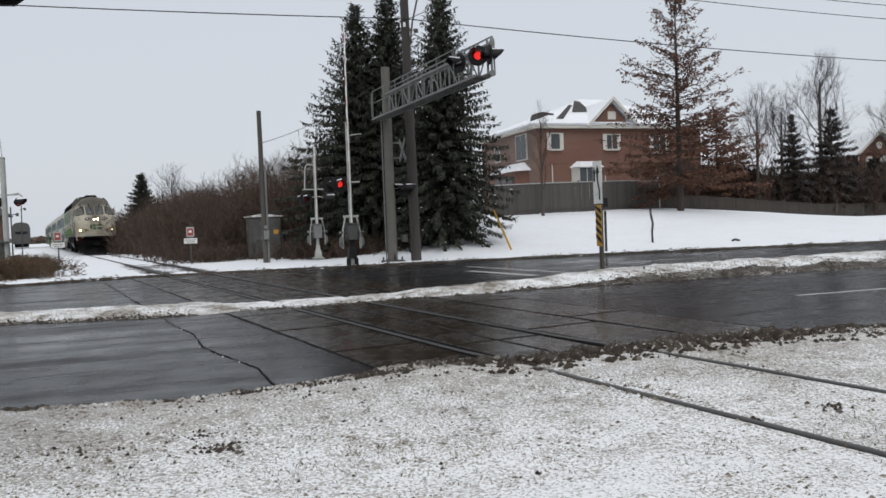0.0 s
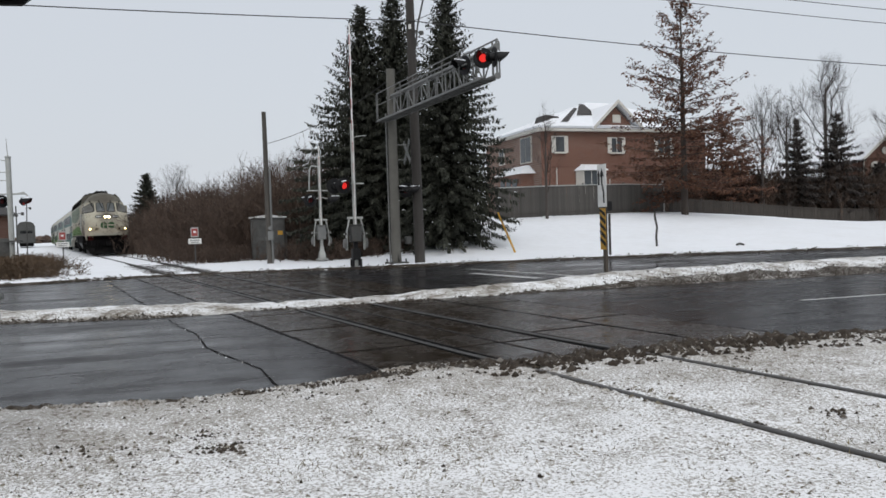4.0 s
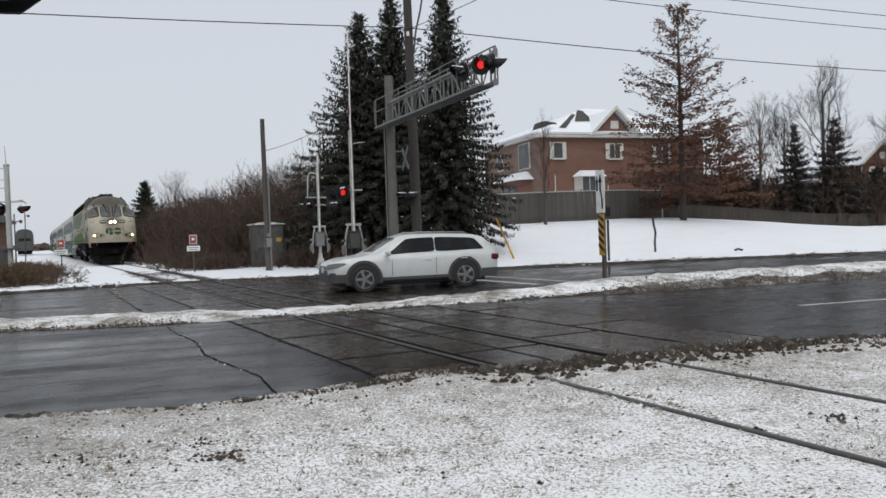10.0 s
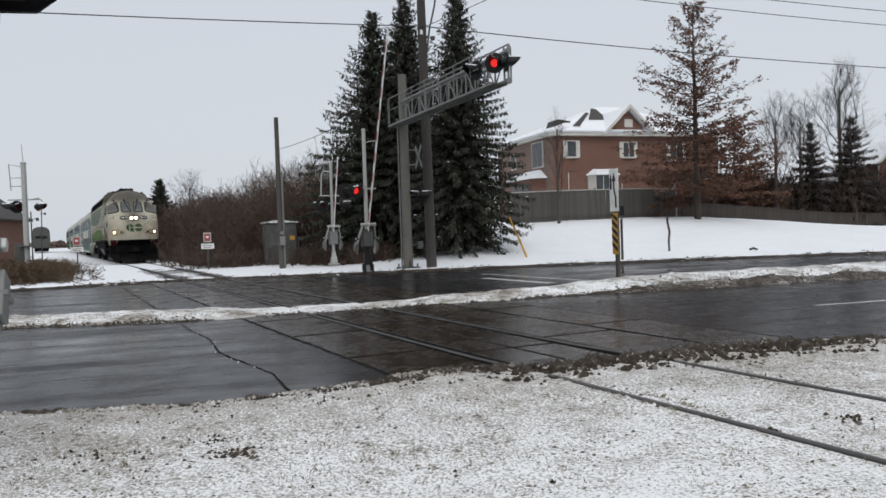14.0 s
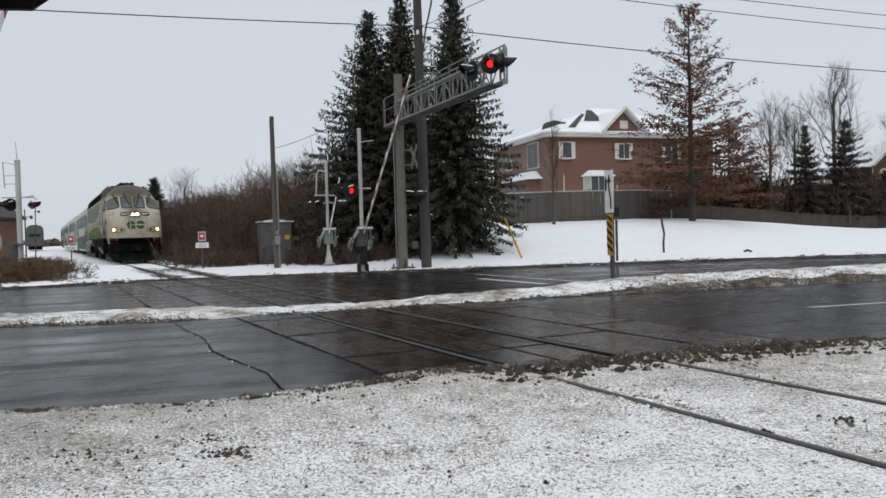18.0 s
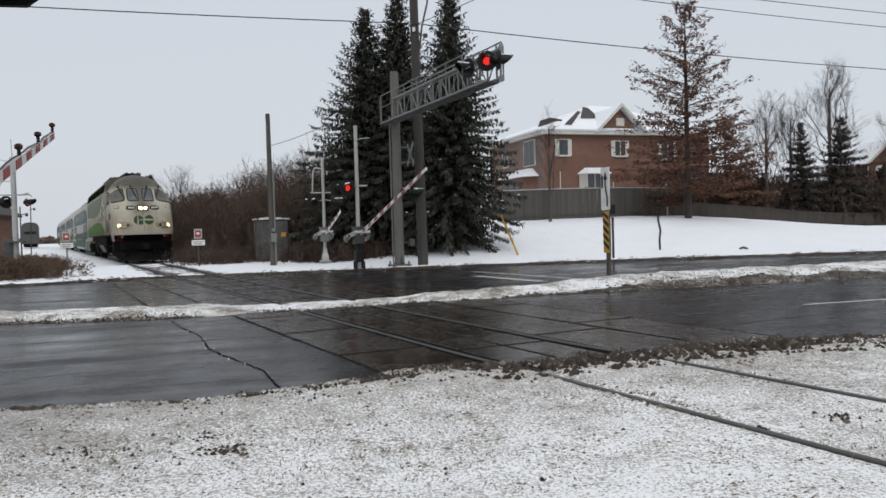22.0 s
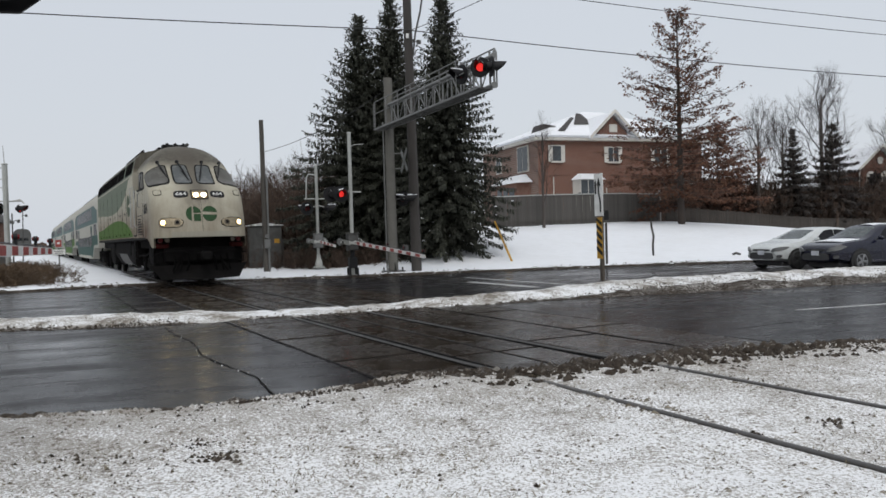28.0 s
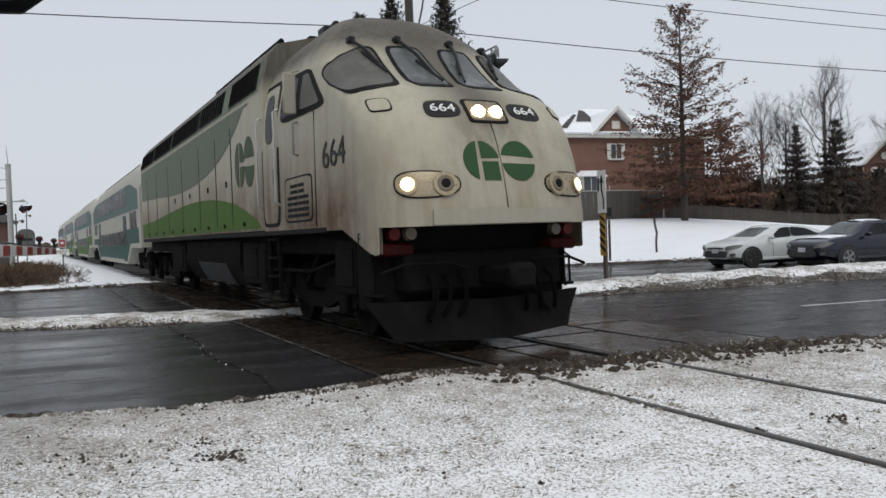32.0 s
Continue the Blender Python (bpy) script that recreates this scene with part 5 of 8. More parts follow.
part("gable_wall", Shape().prism([(gx - gw + 0.3, HE + 0.1), (gx + gw - 0.3, HE + 0.1), (gx, gz - 0.25)], 1, -0.25, 0.1), BRICK, house, "brick gable", False)
roof_slab(house, [(gx - gw - 0.1, -0.65, HE + 0.05), (gx, -0.65, gz), (gx, 4.2, gz), (gx - gw - 0.1, 0.6, HE + 0.05)], SNOW)
roof_slab(house, [(gx + gw + 0.1, -0.65, HE + 0.05), (gx, -0.65, gz), (gx, 4.2, gz), (gx + gw + 0.1, 0.6, HE + 0.05)], SNOW)
for sg in (-1, 1):
    a, b = Vector((gx + sg * (gw + 0.12), -0.68, HE + 0.0)), Vector((gx, -0.68, gz + 0.02))
    part("barge_board", Shape().prism([(a.x, a.z), (b.x, b.z), (b.x, b.z + 0.28), (a.x - sg * 0.0, a.z + 0.28)], 1, -0.74, -0.66), TRIM, house)
part("gable_vent", Shape().box((gx + 0.05, -0.28, HE + 0.95), (0.72, 0.08, 0.62), 0.02), TRIM, house, "cream gable vent")
part("bare_shingles", Shape().add([(4.2, 1.9, R0 + 2.4 * 0.473 + 0.22), (6.0, 2.0, R0 + 2.5 * 0.473 + 0.22), (6.5, 4.7, R0 + 5.2 * 0.473 + 0.22), (6.1, 4.9, R0 + 5.4 * 0.473 + 0.22)], [(0, 1, 2, 3)]), SHINGLE, house, "dark shingles where the snow slid off", False)
part("dormer", Shape().prism([(0.7, R0 + 0.1), (2.2, R0 + 0.1), (2.2, R0 + 1.1), (1.15, R0 + 1.25)], 1, 1.2, 3.0), SHINGLE, house, "small dark dormer", False)
part("bare_shingles", Shape().add([(1.9, 0.3, R0 + 0.8 * 0.473 + 0.22), (2.5, 0.25, R0 + 0.75 * 0.473 + 0.22), (5.2, 3.6, R0 + 4.1 * 0.473 + 0.22), (5.0, 3.8, R0 + 4.3 * 0.473 + 0.22)], [(0, 1, 2, 3)]), SHINGLE, house, "dark shingles along the roof valley", False)
part("belt_course", Shape().box((HX / 2, -0.015, 4.05), (HX, 0.03, 0.09), 0.004), BRICK, house, "projecting course of brick", False)
house_window(house, 1.60, 5.70, 0.72, 1.15, True, 0)
house_window(house, 6.6, 5.65, 0.9, 1.1, True, 1)
house_window(house, 11.0, 5.5, 1.1, 1.3, True, 1)
house_window(house, 13.4, 2.6, 1.1, 1.3, True, 1)
bay = part("bay_window", Shape().prism([(2.9, -0.05), (3.2, -0.75), (5.2, -0.75), (5.5, -0.05)], 2, 1.2, 3.65), TRIM, house, "cream bay window under a snowy hood", False)
for x in (3.55, 4.2, 4.85):
    part("pane", Shape().box((x, -0.76, 3.0), (0.58, 0.04, 1.2), 0.005), PANE, bay)
part("bay_roof", Shape().loft([[(2.75, 0.0, 3.65), (3.1, -0.95, 3.65), (5.3, -0.95, 3.65), (5.65, 0.0, 3.65)], [(3.4, 0.0, 4.15), (3.6, -0.3, 4.08), (4.8, -0.3, 4.08), (5.0, 0.0, 4.15)]], True, True), SNOW, bay, "snow on the bay roof", False)
# the side wall with its tall window and bay
side = part("side_bay", Shape().prism([(-0.9, 2.0), (-0.9, 6.3), (0.05, 6.9), (0.05, 1.4)], 2, -0.4, 3.6), BRICK, house, "brick side bay", False)
part("side_bay_roof", Shape().loft([[(-1.2, 1.5, 3.6), (-1.2, 6.9, 3.6), (0.0, 7.4, 3.6), (0.0, 1.0, 3.6)], [(-0.2, 2.4, 4.3), (-0.2, 6.0, 4.3), (0.0, 6.2, 4.3), (0.0, 2.2, 4.3)]], True, True), SNOW, side, "snow on the side bay roof", False)
for y0, z0, w, h in ((2.6, 5.5, 1.9, 1.9), (7.4, 5.4, 0.9, 1.2)):
    win = part("window", Shape().box((-0.03, y0, z0), (0.12, w + 0.16, h + 0.16), 0.01), TRIM, house, "cream-framed window")
    for k in range(2):
        part("pane", Shape().box((-0.09, y0 + (k - 0.5) * w / 2, z0), (0.03, w / 2 - 0.06, h), 0.004), PANE, win)
for y0 in (3.0, 4.2, 5.4):
    part("pane", Shape().box((-0.92, y0, 2.65), (0.05, 0.85, 1.2), 0.005), PANE, side)
wing = part("garage_wing", Shape().box((HX + 2.5, 4.5, 1.6), (5.0, 7.0, 4.2)), BRICK, house, "lower brick wing", False)
roof_slab(wing, [(HX - 0.2, 0.6, 3.65), (HX + 5.4, 0.6, 3.65), (HX + 5.4, 4.5, 5.6), (HX - 0.2, 4.5, 5.6)], SNOW, name="wing_roof")
for x, h in ((1.25, 3.9), (5.9, 3.0)):
    part("downpipe", Shape().rod((x, -0.06, 0), (x, -0.06, h), 0.04, 0.04, 6), TRIM, house)

far_house = thing("brick_house", "brick house with a gable and arched windows beyond the low fence", "house", at=pose(32.7, 62.0, 0.9, 0, 0, 10))
part("wall", Shape().box((5.45, 5, 2.2), (9.1, 10, 5.6)), BRICK, far_house, "", False)
part("gable_wall", Shape().prism([(0.9, 4.95), (4.3, 4.95), (2.6, 6.45)], 1, -0.15, 0.2), BRICK, far_house, "", False)
roof_slab(far_house, [(0.45, -0.5, 4.72), (2.6, -0.5, 6.62), (2.6, 8, 6.62), (0.45, 8, 4.72)], SNOW)
roof_slab(far_house, [(4.75, -0.5, 4.72), (2.6, -0.5, 6.62), (2.6, 8, 6.62), (4.75, 8, 4.72)], SNOW)
roof_slab(far_house, [(4.4, -0.4, 5.0), (10.4, -0.4, 5.0), (10.4, 5, 6.6), (4.4, 5, 6.6)], SNOW)
for sg in (-1, 1):
    part("barge_board", Shape().prism([(2.6 + sg * 2.17, 4.70), (2.6, 6.60), (2.6, 6.82), (2.6 + sg * 2.17, 4.92)], 1, -0.58, -0.50), TRIM, far_house)
for x in (1.75, 3.05):
    w = house_window(far_house, x, 3.7, 0.60, 1.1, False, 0, -0.15)
    part("arch", Shape().prism([(x + 0.38 * math.cos(radians(a)), 4.32 + 0.38 * math.sin(radians(a))) for a in range(0, 181, 20)], 1, -0.22, -0.12), TRIM, w)
part("round_vent", Shape().rod((2.6, -0.2, 5.55), (2.6, -0.12, 5.55), 0.28, 0.28, 16), TRIM, far_house)
part("garage_door", Shape().box((3.2, -0.05, 1.0), (3.6, 0.1, 2.2), 0.02), TRIM, far_house, "pale garage door")
part("porch_roof", Shape().prism([(-1.4, 2.5), (0.1, 2.5), (0.1, 3.2)], 0, 0.5, 6.0), SNOW, far_house, "snow on the porch roof", False)
low_wing = part("low_wing", Shape().box((-2.6, 6.0, 1.5), (6.8, 7.0, 4.2)), BRICK, far_house, "lower brick wing", False)
roof_slab(low_wing, [(-6.3, 2.2, 3.5), (0.86, 2.2, 3.5), (0.86, 6.0, 4.7), (-6.3, 6.0, 4.7)], SNOW, name="wing_roof")
part("downpipe", Shape().rod((0.8, -0.1, 0), (0.8, -0.1, 4.8), 0.05, 0.05, 6), TRIM, far_house)

shed = thing("brick_house", "brown brick building beyond the other side of the track", "house", at=pose(-37.2, 58.0, 0.0, 0, 0, 12))
part("wall", Shape().box((0, 4, 1.8), (5.0, 8.0, 3.8)), BRICK, shed, "", False)
part("gable_wall", Shape().prism([(-2.5, 3.7), (2.5, 3.7), (0, 5.6)], 1, 0.0, 8.0), BRICK, shed, "", False)
roof_slab(shed, [(-2.9, -0.3, 3.5), (0, -0.3, 5.7), (0, 8.3, 5.7), (-2.9, 8.3, 3.5)], SHINGLE)
roof_slab(shed, [(2.9, -0.3, 3.5), (0, -0.3, 5.7), (0, 8.3, 5.7), (2.9, 8.3, 3.5)], SHINGLE)
house_window(shed, 1.0, 2.2, 0.9, 1.1, False, 1)

# ---- trees ----
BARK = surf("dark_bark", (0.055, 0.043, 0.036), 0.9, 0, 0.3, 3, 24, 0.6, 0.01, stretch=(1, 1, 0.2))
BARK_GREY = surf("grey_bark", (0.085, 0.072, 0.065), 0.9, 0, 0.3, 3, 24, 0.6, 0.01, stretch=(1, 1, 0.2))


def leaf_mat(name, stops):
    m, nt, b, tc = node_mat(name)
    g = nt.nodes.new("ShaderNodeNewGeometry")
    n = noise_tex(nt, tc, 0.8, 4, 0.6)
    col = ramp(nt, g.outputs["Random Per Island"], stops)
    nt.links.new(mixc(nt, ramp(nt, n, [(0.35, 0.0), (0.7, 0.5)]), col, tuple(c * 0.5 for c in stops[0][1])), b.inputs["Base Color"])
    b.inputs["Roughness"].default_value = 0.75
    b.inputs["Specular IOR Level"].default_value = 0.2
    return m


NEEDLES = leaf_mat("spruce_needles", [(0.0, (0.030, 0.032, 0.025)), (0.6, (0.054, 0.058, 0.044)), (1.0, (0.098, 0.10, 0.078))])
# dull grey-brown needles, lightened so the colour carries the distance haze
NEEDLES_FAR = leaf_mat("hazed_far_needles", [(0.0, (0.046, 0.039, 0.036)), (0.8, (0.082, 0.071, 0.065)), (1.0, (0.125, 0.112, 0.10))])
OAK_LEAVES = leaf_mat("dry_oak_leaves", [(0.0, (0.060, 0.028, 0.019)), (0.6, (0.115, 0.054, 0.034)), (1.0, (0.18, 0.092, 0.056))])
TWIGS = leaf_mat("bare_twigs", [(0.0, (0.050, 0.034, 0.027)), (0.6, (0.098, 0.068, 0.052)), (1.0, (0.165, 0.120, 0.092))])
WEEDS = leaf_mat("dry_weeds", [(0.0, (0.065, 0.042, 0.027)), (0.6, (0.12, 0.08, 0.05)), (1.0, (0.19, 0.14, 0.09))])
DARK_TWIGS = leaf_mat("dark_bare_branches", [(0.0, (0.035, 0.029, 0.027)), (0.6, (0.055, 0.046, 0.042)), (1.0, (0.085, 0.072, 0.064))])


def spruce(at, h, r, seed, label, mat=NEEDLES, step=0.27, dens=1.0, lean=0.0, spray=1.0, flecks=0.0):
    """A spruce: trunk, and a crown of drooping boughs hung with short sprays."""
    rg = random.Random(seed)
    t = thing("spruce_tree", label, "tree", "spruces", at=at)
    part("trunk", Shape().rod((0, 0, -0.1), (lean, 0, h * 0.98), 0.02 * h, 0.02, 10), BARK, t)
    v, f = [], []
    white = Shape()

    def blade(p, d, L, w):
        sd = d.cross(Vector((rg.uniform(-0.5, 0.5), rg.uniform(-0.5, 0.5), 1))).normalized() * w
        k = len(v)
        v.extend([tuple(p), tuple(p + d * L * 0.45 + sd), tuple(p + d * L), tuple(p + d * L * 0.45 - sd)])
        f.append((k, k + 1, k + 2, k + 3))
    z = 0.6
    while z < h * 0.985:
        u = z / h
        prof = min(1.0, 1.42 * (1 - u) ** 1.08 + 0.02) * (0.78 + 0.22 * min(1, u * 5))
        n = max(4, int((6.0 + 9.0 * prof) * dens))
        turn = rg.uniform(0, 6.283)
        for i in range(2 * n):
            long = i < n
            a = turn + 6.283 * i / n + rg.gauss(0, 0.16)
            L = r * prof * (rg.uniform(0.84, 1.14) if long else rg.uniform(0.25, 0.68)) * (1 + 0.10 * math.sin(3 * a + seed)) + 0.07
            dx, dy = math.cos(a), math.sin(a)
            base = Vector((lean * u, 0, z + (rg.gauss(0, 0.05) if long else rg.uniform(-0.25, 0.25))))
            m = max(2, int(L / 0.16))
            up0 = 0.10 + 0.55 * u
            for k in range(1, m + 1):
                q = k / m
                droop = up0 * L * q - (0.72 - 0.40 * u) * L * q * q + 0.24 * L * q**4
                p = base + Vector((dx * L * q, dy * L * q, droop))
                out = Vector((dx, dy, 0.05 - 0.3 * q + 0.5 * u)).normalized()
                sz = spray * (0.19 + 0.10 * rg.random()) * (1.08 - 0.45 * u)
                thin = 1.15 - 0.55 * q
                for sg in (-1, 1):
                    d = (out * rg.uniform(0.5, 1.0) + Vector((-dy, dx, 0)) * sg * rg.uniform(0.4, 0.8) + Vector((0, 0, -rg.uniform(0.0, 0.45)))).normalized()
                    blade(p, d, sz * 1.25 * thin, 0.042 * spray)
                    blade(p + Vector((rg.gauss(0, 0.06), rg.gauss(0, 0.06), rg.gauss(0, 0.03))), (d + Vector((rg.gauss(0, 0.4), rg.gauss(0, 0.4), rg.gauss(-0.1, 0.2)))).normalized(), sz * 1.1 * thin, 0.036 * spray)
                    blade(p + Vector((rg.gauss(0, 0.05), rg.gauss(0, 0.05), -0.03)), (d * 0.6 + Vector((rg.gauss(0, 0.25), rg.gauss(0, 0.25), -rg.uniform(0.5, 1.1)))).normalized(), sz * 1.6 * thin, 0.046 * spray)
                if q < 0.6:
                    a2 = a + rg.gauss(0, 0.6)
                    blade(p + Vector((rg.gauss(0, 0.10), rg.gauss(0, 0.10), 0.03)), Vector((math.cos(a2), math.sin(a2), rg.uniform(-1.3, 0.1))).normalized(), sz * 1.6, 0.07 * spray)
                if flecks and z < 4.5 and rg.random() < flecks:
                    white.lump((p.x, p.y, p.z + 0.03), (rg.uniform(0.03, 0.11), rg.uniform(0.03, 0.09), 0.03), rg, 5)
                blade(p, Vector((rg.uniform(-0.2, 0.2), rg.uniform(-0.2, 0.2), -1)).normalized(), sz * 1.5 * thin, 0.042 * spray)
                blade(p + Vector((rg.gauss(0, 0.08), rg.gauss(0, 0.08), 0)), Vector((rg.uniform(-0.4, 0.4), rg.uniform(-0.4, 0.4), -1)).normalized(), sz * 1.3 * thin, 0.038 * spray)
            tip = base + Vector((dx * L, dy * L, (up0 - 0.72 + 0.40 * u + 0.24) * L))
            blade(tip, Vector((dx, dy, 0.30)).normalized(), 0.26 * spray, 0.04 * spray)
        z += step * rg.uniform(0.85, 1.15) * (1.05 + 0.50 * (1 - u))
    s = Shape()
    s.v, s.f = v, f
    me = bpy.data.meshes.new("crown")
    me.from_pydata(v, [], f)
    me.materials.append(mat)
    crown = part("crown", me, None, t)
    if flecks:
        tagged(part("bough_snow", white, SNOW, crown, "", False), "flecks of snow caught on the low boughs", kind="stuff")
    return t


spruce((-3.75, 40.4, 0.1), 12.8, 3.75, 3, "tall dark spruce with drooping boughs", lean=-0.1)
spruce((-2.2, 40.6, 0.1), 13.9, 3.5, 8, "tall dark spruce behind the signal mast")
spruce((0.35, 36.9, hill(0.35, 36.9) + 0.1), 12.3, 2.85, 14, "tall dark spruce with snow on its lowest boughs", lean=0.1, flecks=0.05)
sp_far = spruce((-31.5, 84, 0.0), 8.4, 2.4, 21, "dark conifer rising above the thicket", NEEDLES, 0.32, 1.0, spray=1.4)
spruce((26.4, 58.0, 1.2), 7.4, 1.9, 31, "dull grey-brown spruce behind the low fence", NEEDLES_FAR, 0.36, 0.6, spray=1.2)
spruce((29.6, 58.5, 1.1), 8.2, 2.6, 33, "dull grey-brown spruce behind the low fence", NEEDLES_FAR, 0.36, 0.6, spray=1.2)
spruce((24.2, 60.0, 1.3), 3.4, 1.7, 35, "small round conifer behind the low fence", NEEDLES_FAR, 0.3, 0.9, spray=1.6)
spruce((33.6, 60.0, 1.2), 4.2, 1.6, 36, "small conifer behind the low fence", NEEDLES_FAR, 0.3, 0.9, spray=1.6)
spruce((28.4, 60.0, 1.2), 3.0, 1.5, 37, "small conifer behind the low fence", NEEDLES_FAR, 0.3, 0.9, spray=1.6)


def limbs(s, p, d, L, r, depth, rg, tips, bend=0.25, split=3, up=0.12):
    """Grows one limb and its branches into s; collects the ends in tips."""
    q = p
    k = 3
    for i in range(k):
        d = (d + Vector((rg.uniform(-bend, bend), rg.uniform(-bend, bend), rg.uniform(-bend, bend) * 0.6 + up * 0.3))).normalized()
        e2 = q + d * L / k
        s.rod(q, e2, r * (1 - 0.22 * i), r * (1 - 0.22 * (i + 1)), 5 if r > 0.02 else 3, False)
        if depth > 0 and i > 0 or depth > 1:
            for b in range(split if i else max(1, split - 2)):
                side = d.orthogonal().normalized()
                side.rotate(Matrix.Rotation(rg.uniform(0, 6.283), 3, d))
                limbs(s, q.lerp(e2, rg.uniform(0.2, 1)), (d * rg.uniform(0.5, 0.9) + side * rg.uniform(0.5, 0.9) + Vector((0, 0, up))).normalized(), L * rg.uniform(0.42, 0.62), r * 0.42, depth - 1, rg, tips, bend, split, up)
        q = e2
    tips.append(q)


def bare_tree(at, h, spread, seed, label, bark=BARK_GREY, n=9, depth=3):
    rg = random.Random(seed)
    t = thing("bare_tree", label, "tree", "bare trees", at=at)
    s = Shape()
    s.rod((0, 0, -0.1), (0, 0, h * 0.55), 0.016 * h, 0.010 * h, 8, False).rod((0, 0, h * 0.55), (0.05, 0, h * 0.85), 0.010 * h, 0.004 * h, 6, False)
    part("trunk", s, bark, t)
    c = Shape()
    tips = []
    for i in range(n):
        z = h * (0.22 + 0.6 * i / n)
        a = 2.4 * i + rg.uniform(-0.4, 0.4)
        limbs(c, Vector((0.02, 0, z)), Vector((math.cos(a) * spread * 0.8, math.sin(a) * spread * 0.8, 1.0)).normalized(), h * (0.38 - 0.022 * i), 0.0042 * h, depth, rg, tips, 0.22, 3, 0.25)
    part("branchwork", c, DARK_TWIGS, t, "fine bare branches", False)
    return t


bare_tree((23.4, 57.0, 1.5), 8.8, 0.75, 41, "slender bare tree behind the low fence")
bare_tree((30.0, 61.0, 1.2), 12.2, 0.62, 42, "tall bare tree behind the low fence")
bare_tree((27.6, 62.5, 1.2), 9.5, 0.6, 43, "thin bare tree behind the low fence")
bare_tree((35.5, 61.0, 1.0), 9.0, 0.5, 44, "thin bare tree beside the far house")
bare_tree((6.2, 46.1, hill(6.2, 46.1)), 6.2, 0.30, 45, "slim bare sapling before the board fence", n=8, depth=2)
bare_tree((-31, 92, 0.0), 9.5, 0.7, 46, "bare tree above the thicket")
bare_tree((-12.5, 66, 0.0), 8.0, 0.9, 47, "bare tree above the thicket")
bare_tree((-8.0, 58, 0.0), 8.0, 0.9, 48, "bare tree above the thicket")
bare_tree((-5.6, 55, 0.0), 8.3, 0.9, 49, "bare tree above the thicket")
for i, (x, y, h) in enumerate(((-16.5, 69, 7.2), (-14.2, 63, 7.0), (-10.4, 60, 7.6), (-9.2, 63, 8.2), (-6.8, 57, 7.4))):
    bare_tree((x, y, 0.0), h, 0.85, 80 + i, "bare tree above the thicket")


def pin_oak(at, h, r, seed, label):
    """A pin oak: straight trunk, tiers of level limbs, and dry brown leaves still hanging."""
    rg = random.Random(seed)
    t = thing("oak_tree", label, "tree", at=at)
    part("trunk", Shape().rod((0, 0, -0.1), (0, 0, h * 0.5), 0.017 * h, 0.010 * h, 10, False).rod((0, 0, h * 0.5), (0, 0, h), 0.010 * h, 0.015, 8), BARK, t)
    c = Shape()
    lv, lf = [], []

    def leaf(p):
        d2 = Vector((rg.uniform(-1, 1), rg.uniform(-1, 1), rg.uniform(-0.9, 0.2))).normalized()
        e2 = d2.orthogonal().normalized() * rg.uniform(0.05, 0.085)
        L2 = rg.uniform(0.15, 0.27)
        k0 = len(lv)
        lv.extend([tuple(p), tuple(p + d2 * L2 * 0.5 + e2), tuple(p + d2 * L2), tuple(p + d2 * L2 * 0.5 - e2)])
        lf.append((k0, k0 + 1, k0 + 2, k0 + 3))
    z = h * 0.10
    while z < h * 0.985:
        u = z / h
        prof = min(1.0, 0.80 + u * 0.9) * (1 - max(0, (u - 0.20)) / 0.81) ** 0.66
        for i in range(6 if u < 0.7 else 5):
            a = rg.uniform(0, 6.283)
            L = r * prof * rg.uniform(0.55, 1.15) + 0.25
            rise = -0.18 + 0.95 * u * u + 0.22 * u + rg.uniform(-0.08, 0.08)
            m = max(3, int(L / 0.42))
            q = Vector((0, 0, z + rg.uniform(-0.12, 0.12)))
            d = Vector((math.cos(a), math.sin(a), rise)).normalized()
            for k in range(m):
                d = (d + Vector((rg.gauss(0, 0.10), rg.gauss(0, 0.10), rg.gauss(0.02, 0.05)))).normalized()
                e2 = q + d * L / m
                r0 = 0.034 * (L / r) * (1 - k / m) + 0.008
                c.rod(q, e2, r0, r0 * 0.8, 4, False)
                for sg in (-1, 1):
                    if k == 0 and L > 1 or rg.random() < 0.12:
                        continue
                    side = Vector((-d.y, d.x, 0)) * sg
                    w = (d * rg.uniform(0.5, 1.0) + side * rg.uniform(0.5, 1.0) + Vector((0, 0, rg.uniform(-0.15, 0.22)))).normalized()
                    ln = rg.uniform(0.25, 0.8) * (0.35 + 0.65 * L / r)
                    c.rod(q, q + w * ln, 0.011, 0.005, 3, False)
                    if rg.random() < 0.95 - 0.40 * u:
                        for j in range(rg.randint(4, 10)):
                            s0 = q + w * ln * rg.uniform(0.25, 1.1) + Vector((rg.gauss(0, 0.12), rg.gauss(0, 0.12), rg.gauss(-0.03, 0.07)))
                            leaf(s0)
                q = e2
            if rg.random() < 0.9 - 0.5 * u:
                for j in range(rg.randint(4, 9)):
                    leaf(q + Vector((rg.gauss(0, 0.12), rg.gauss(0, 0.12), rg.gauss(-0.03, 0.05))))
        z += h * 0.036 * rg.uniform(0.8, 1.2)
    part("limbwork", c, BARK, t, "level dark limbs", False)
    me = bpy.data.meshes.new("leaves")
    me.from_pydata(lv, [], lf)
    me.materials.append(OAK_LEAVES)
    part("leaves", me, None, t, "dry brown leaves still hanging")
    return t


pin_oak((14.75, 47.5, 1.75), 13.0, 4.7, 51, "pin oak with dry rust-brown leaves on level limbs")
pin_oak((20.8, 58.0, 1.7), 7.2, 3.9, 52, "young oak with dry rust-brown leaves by the low fence")


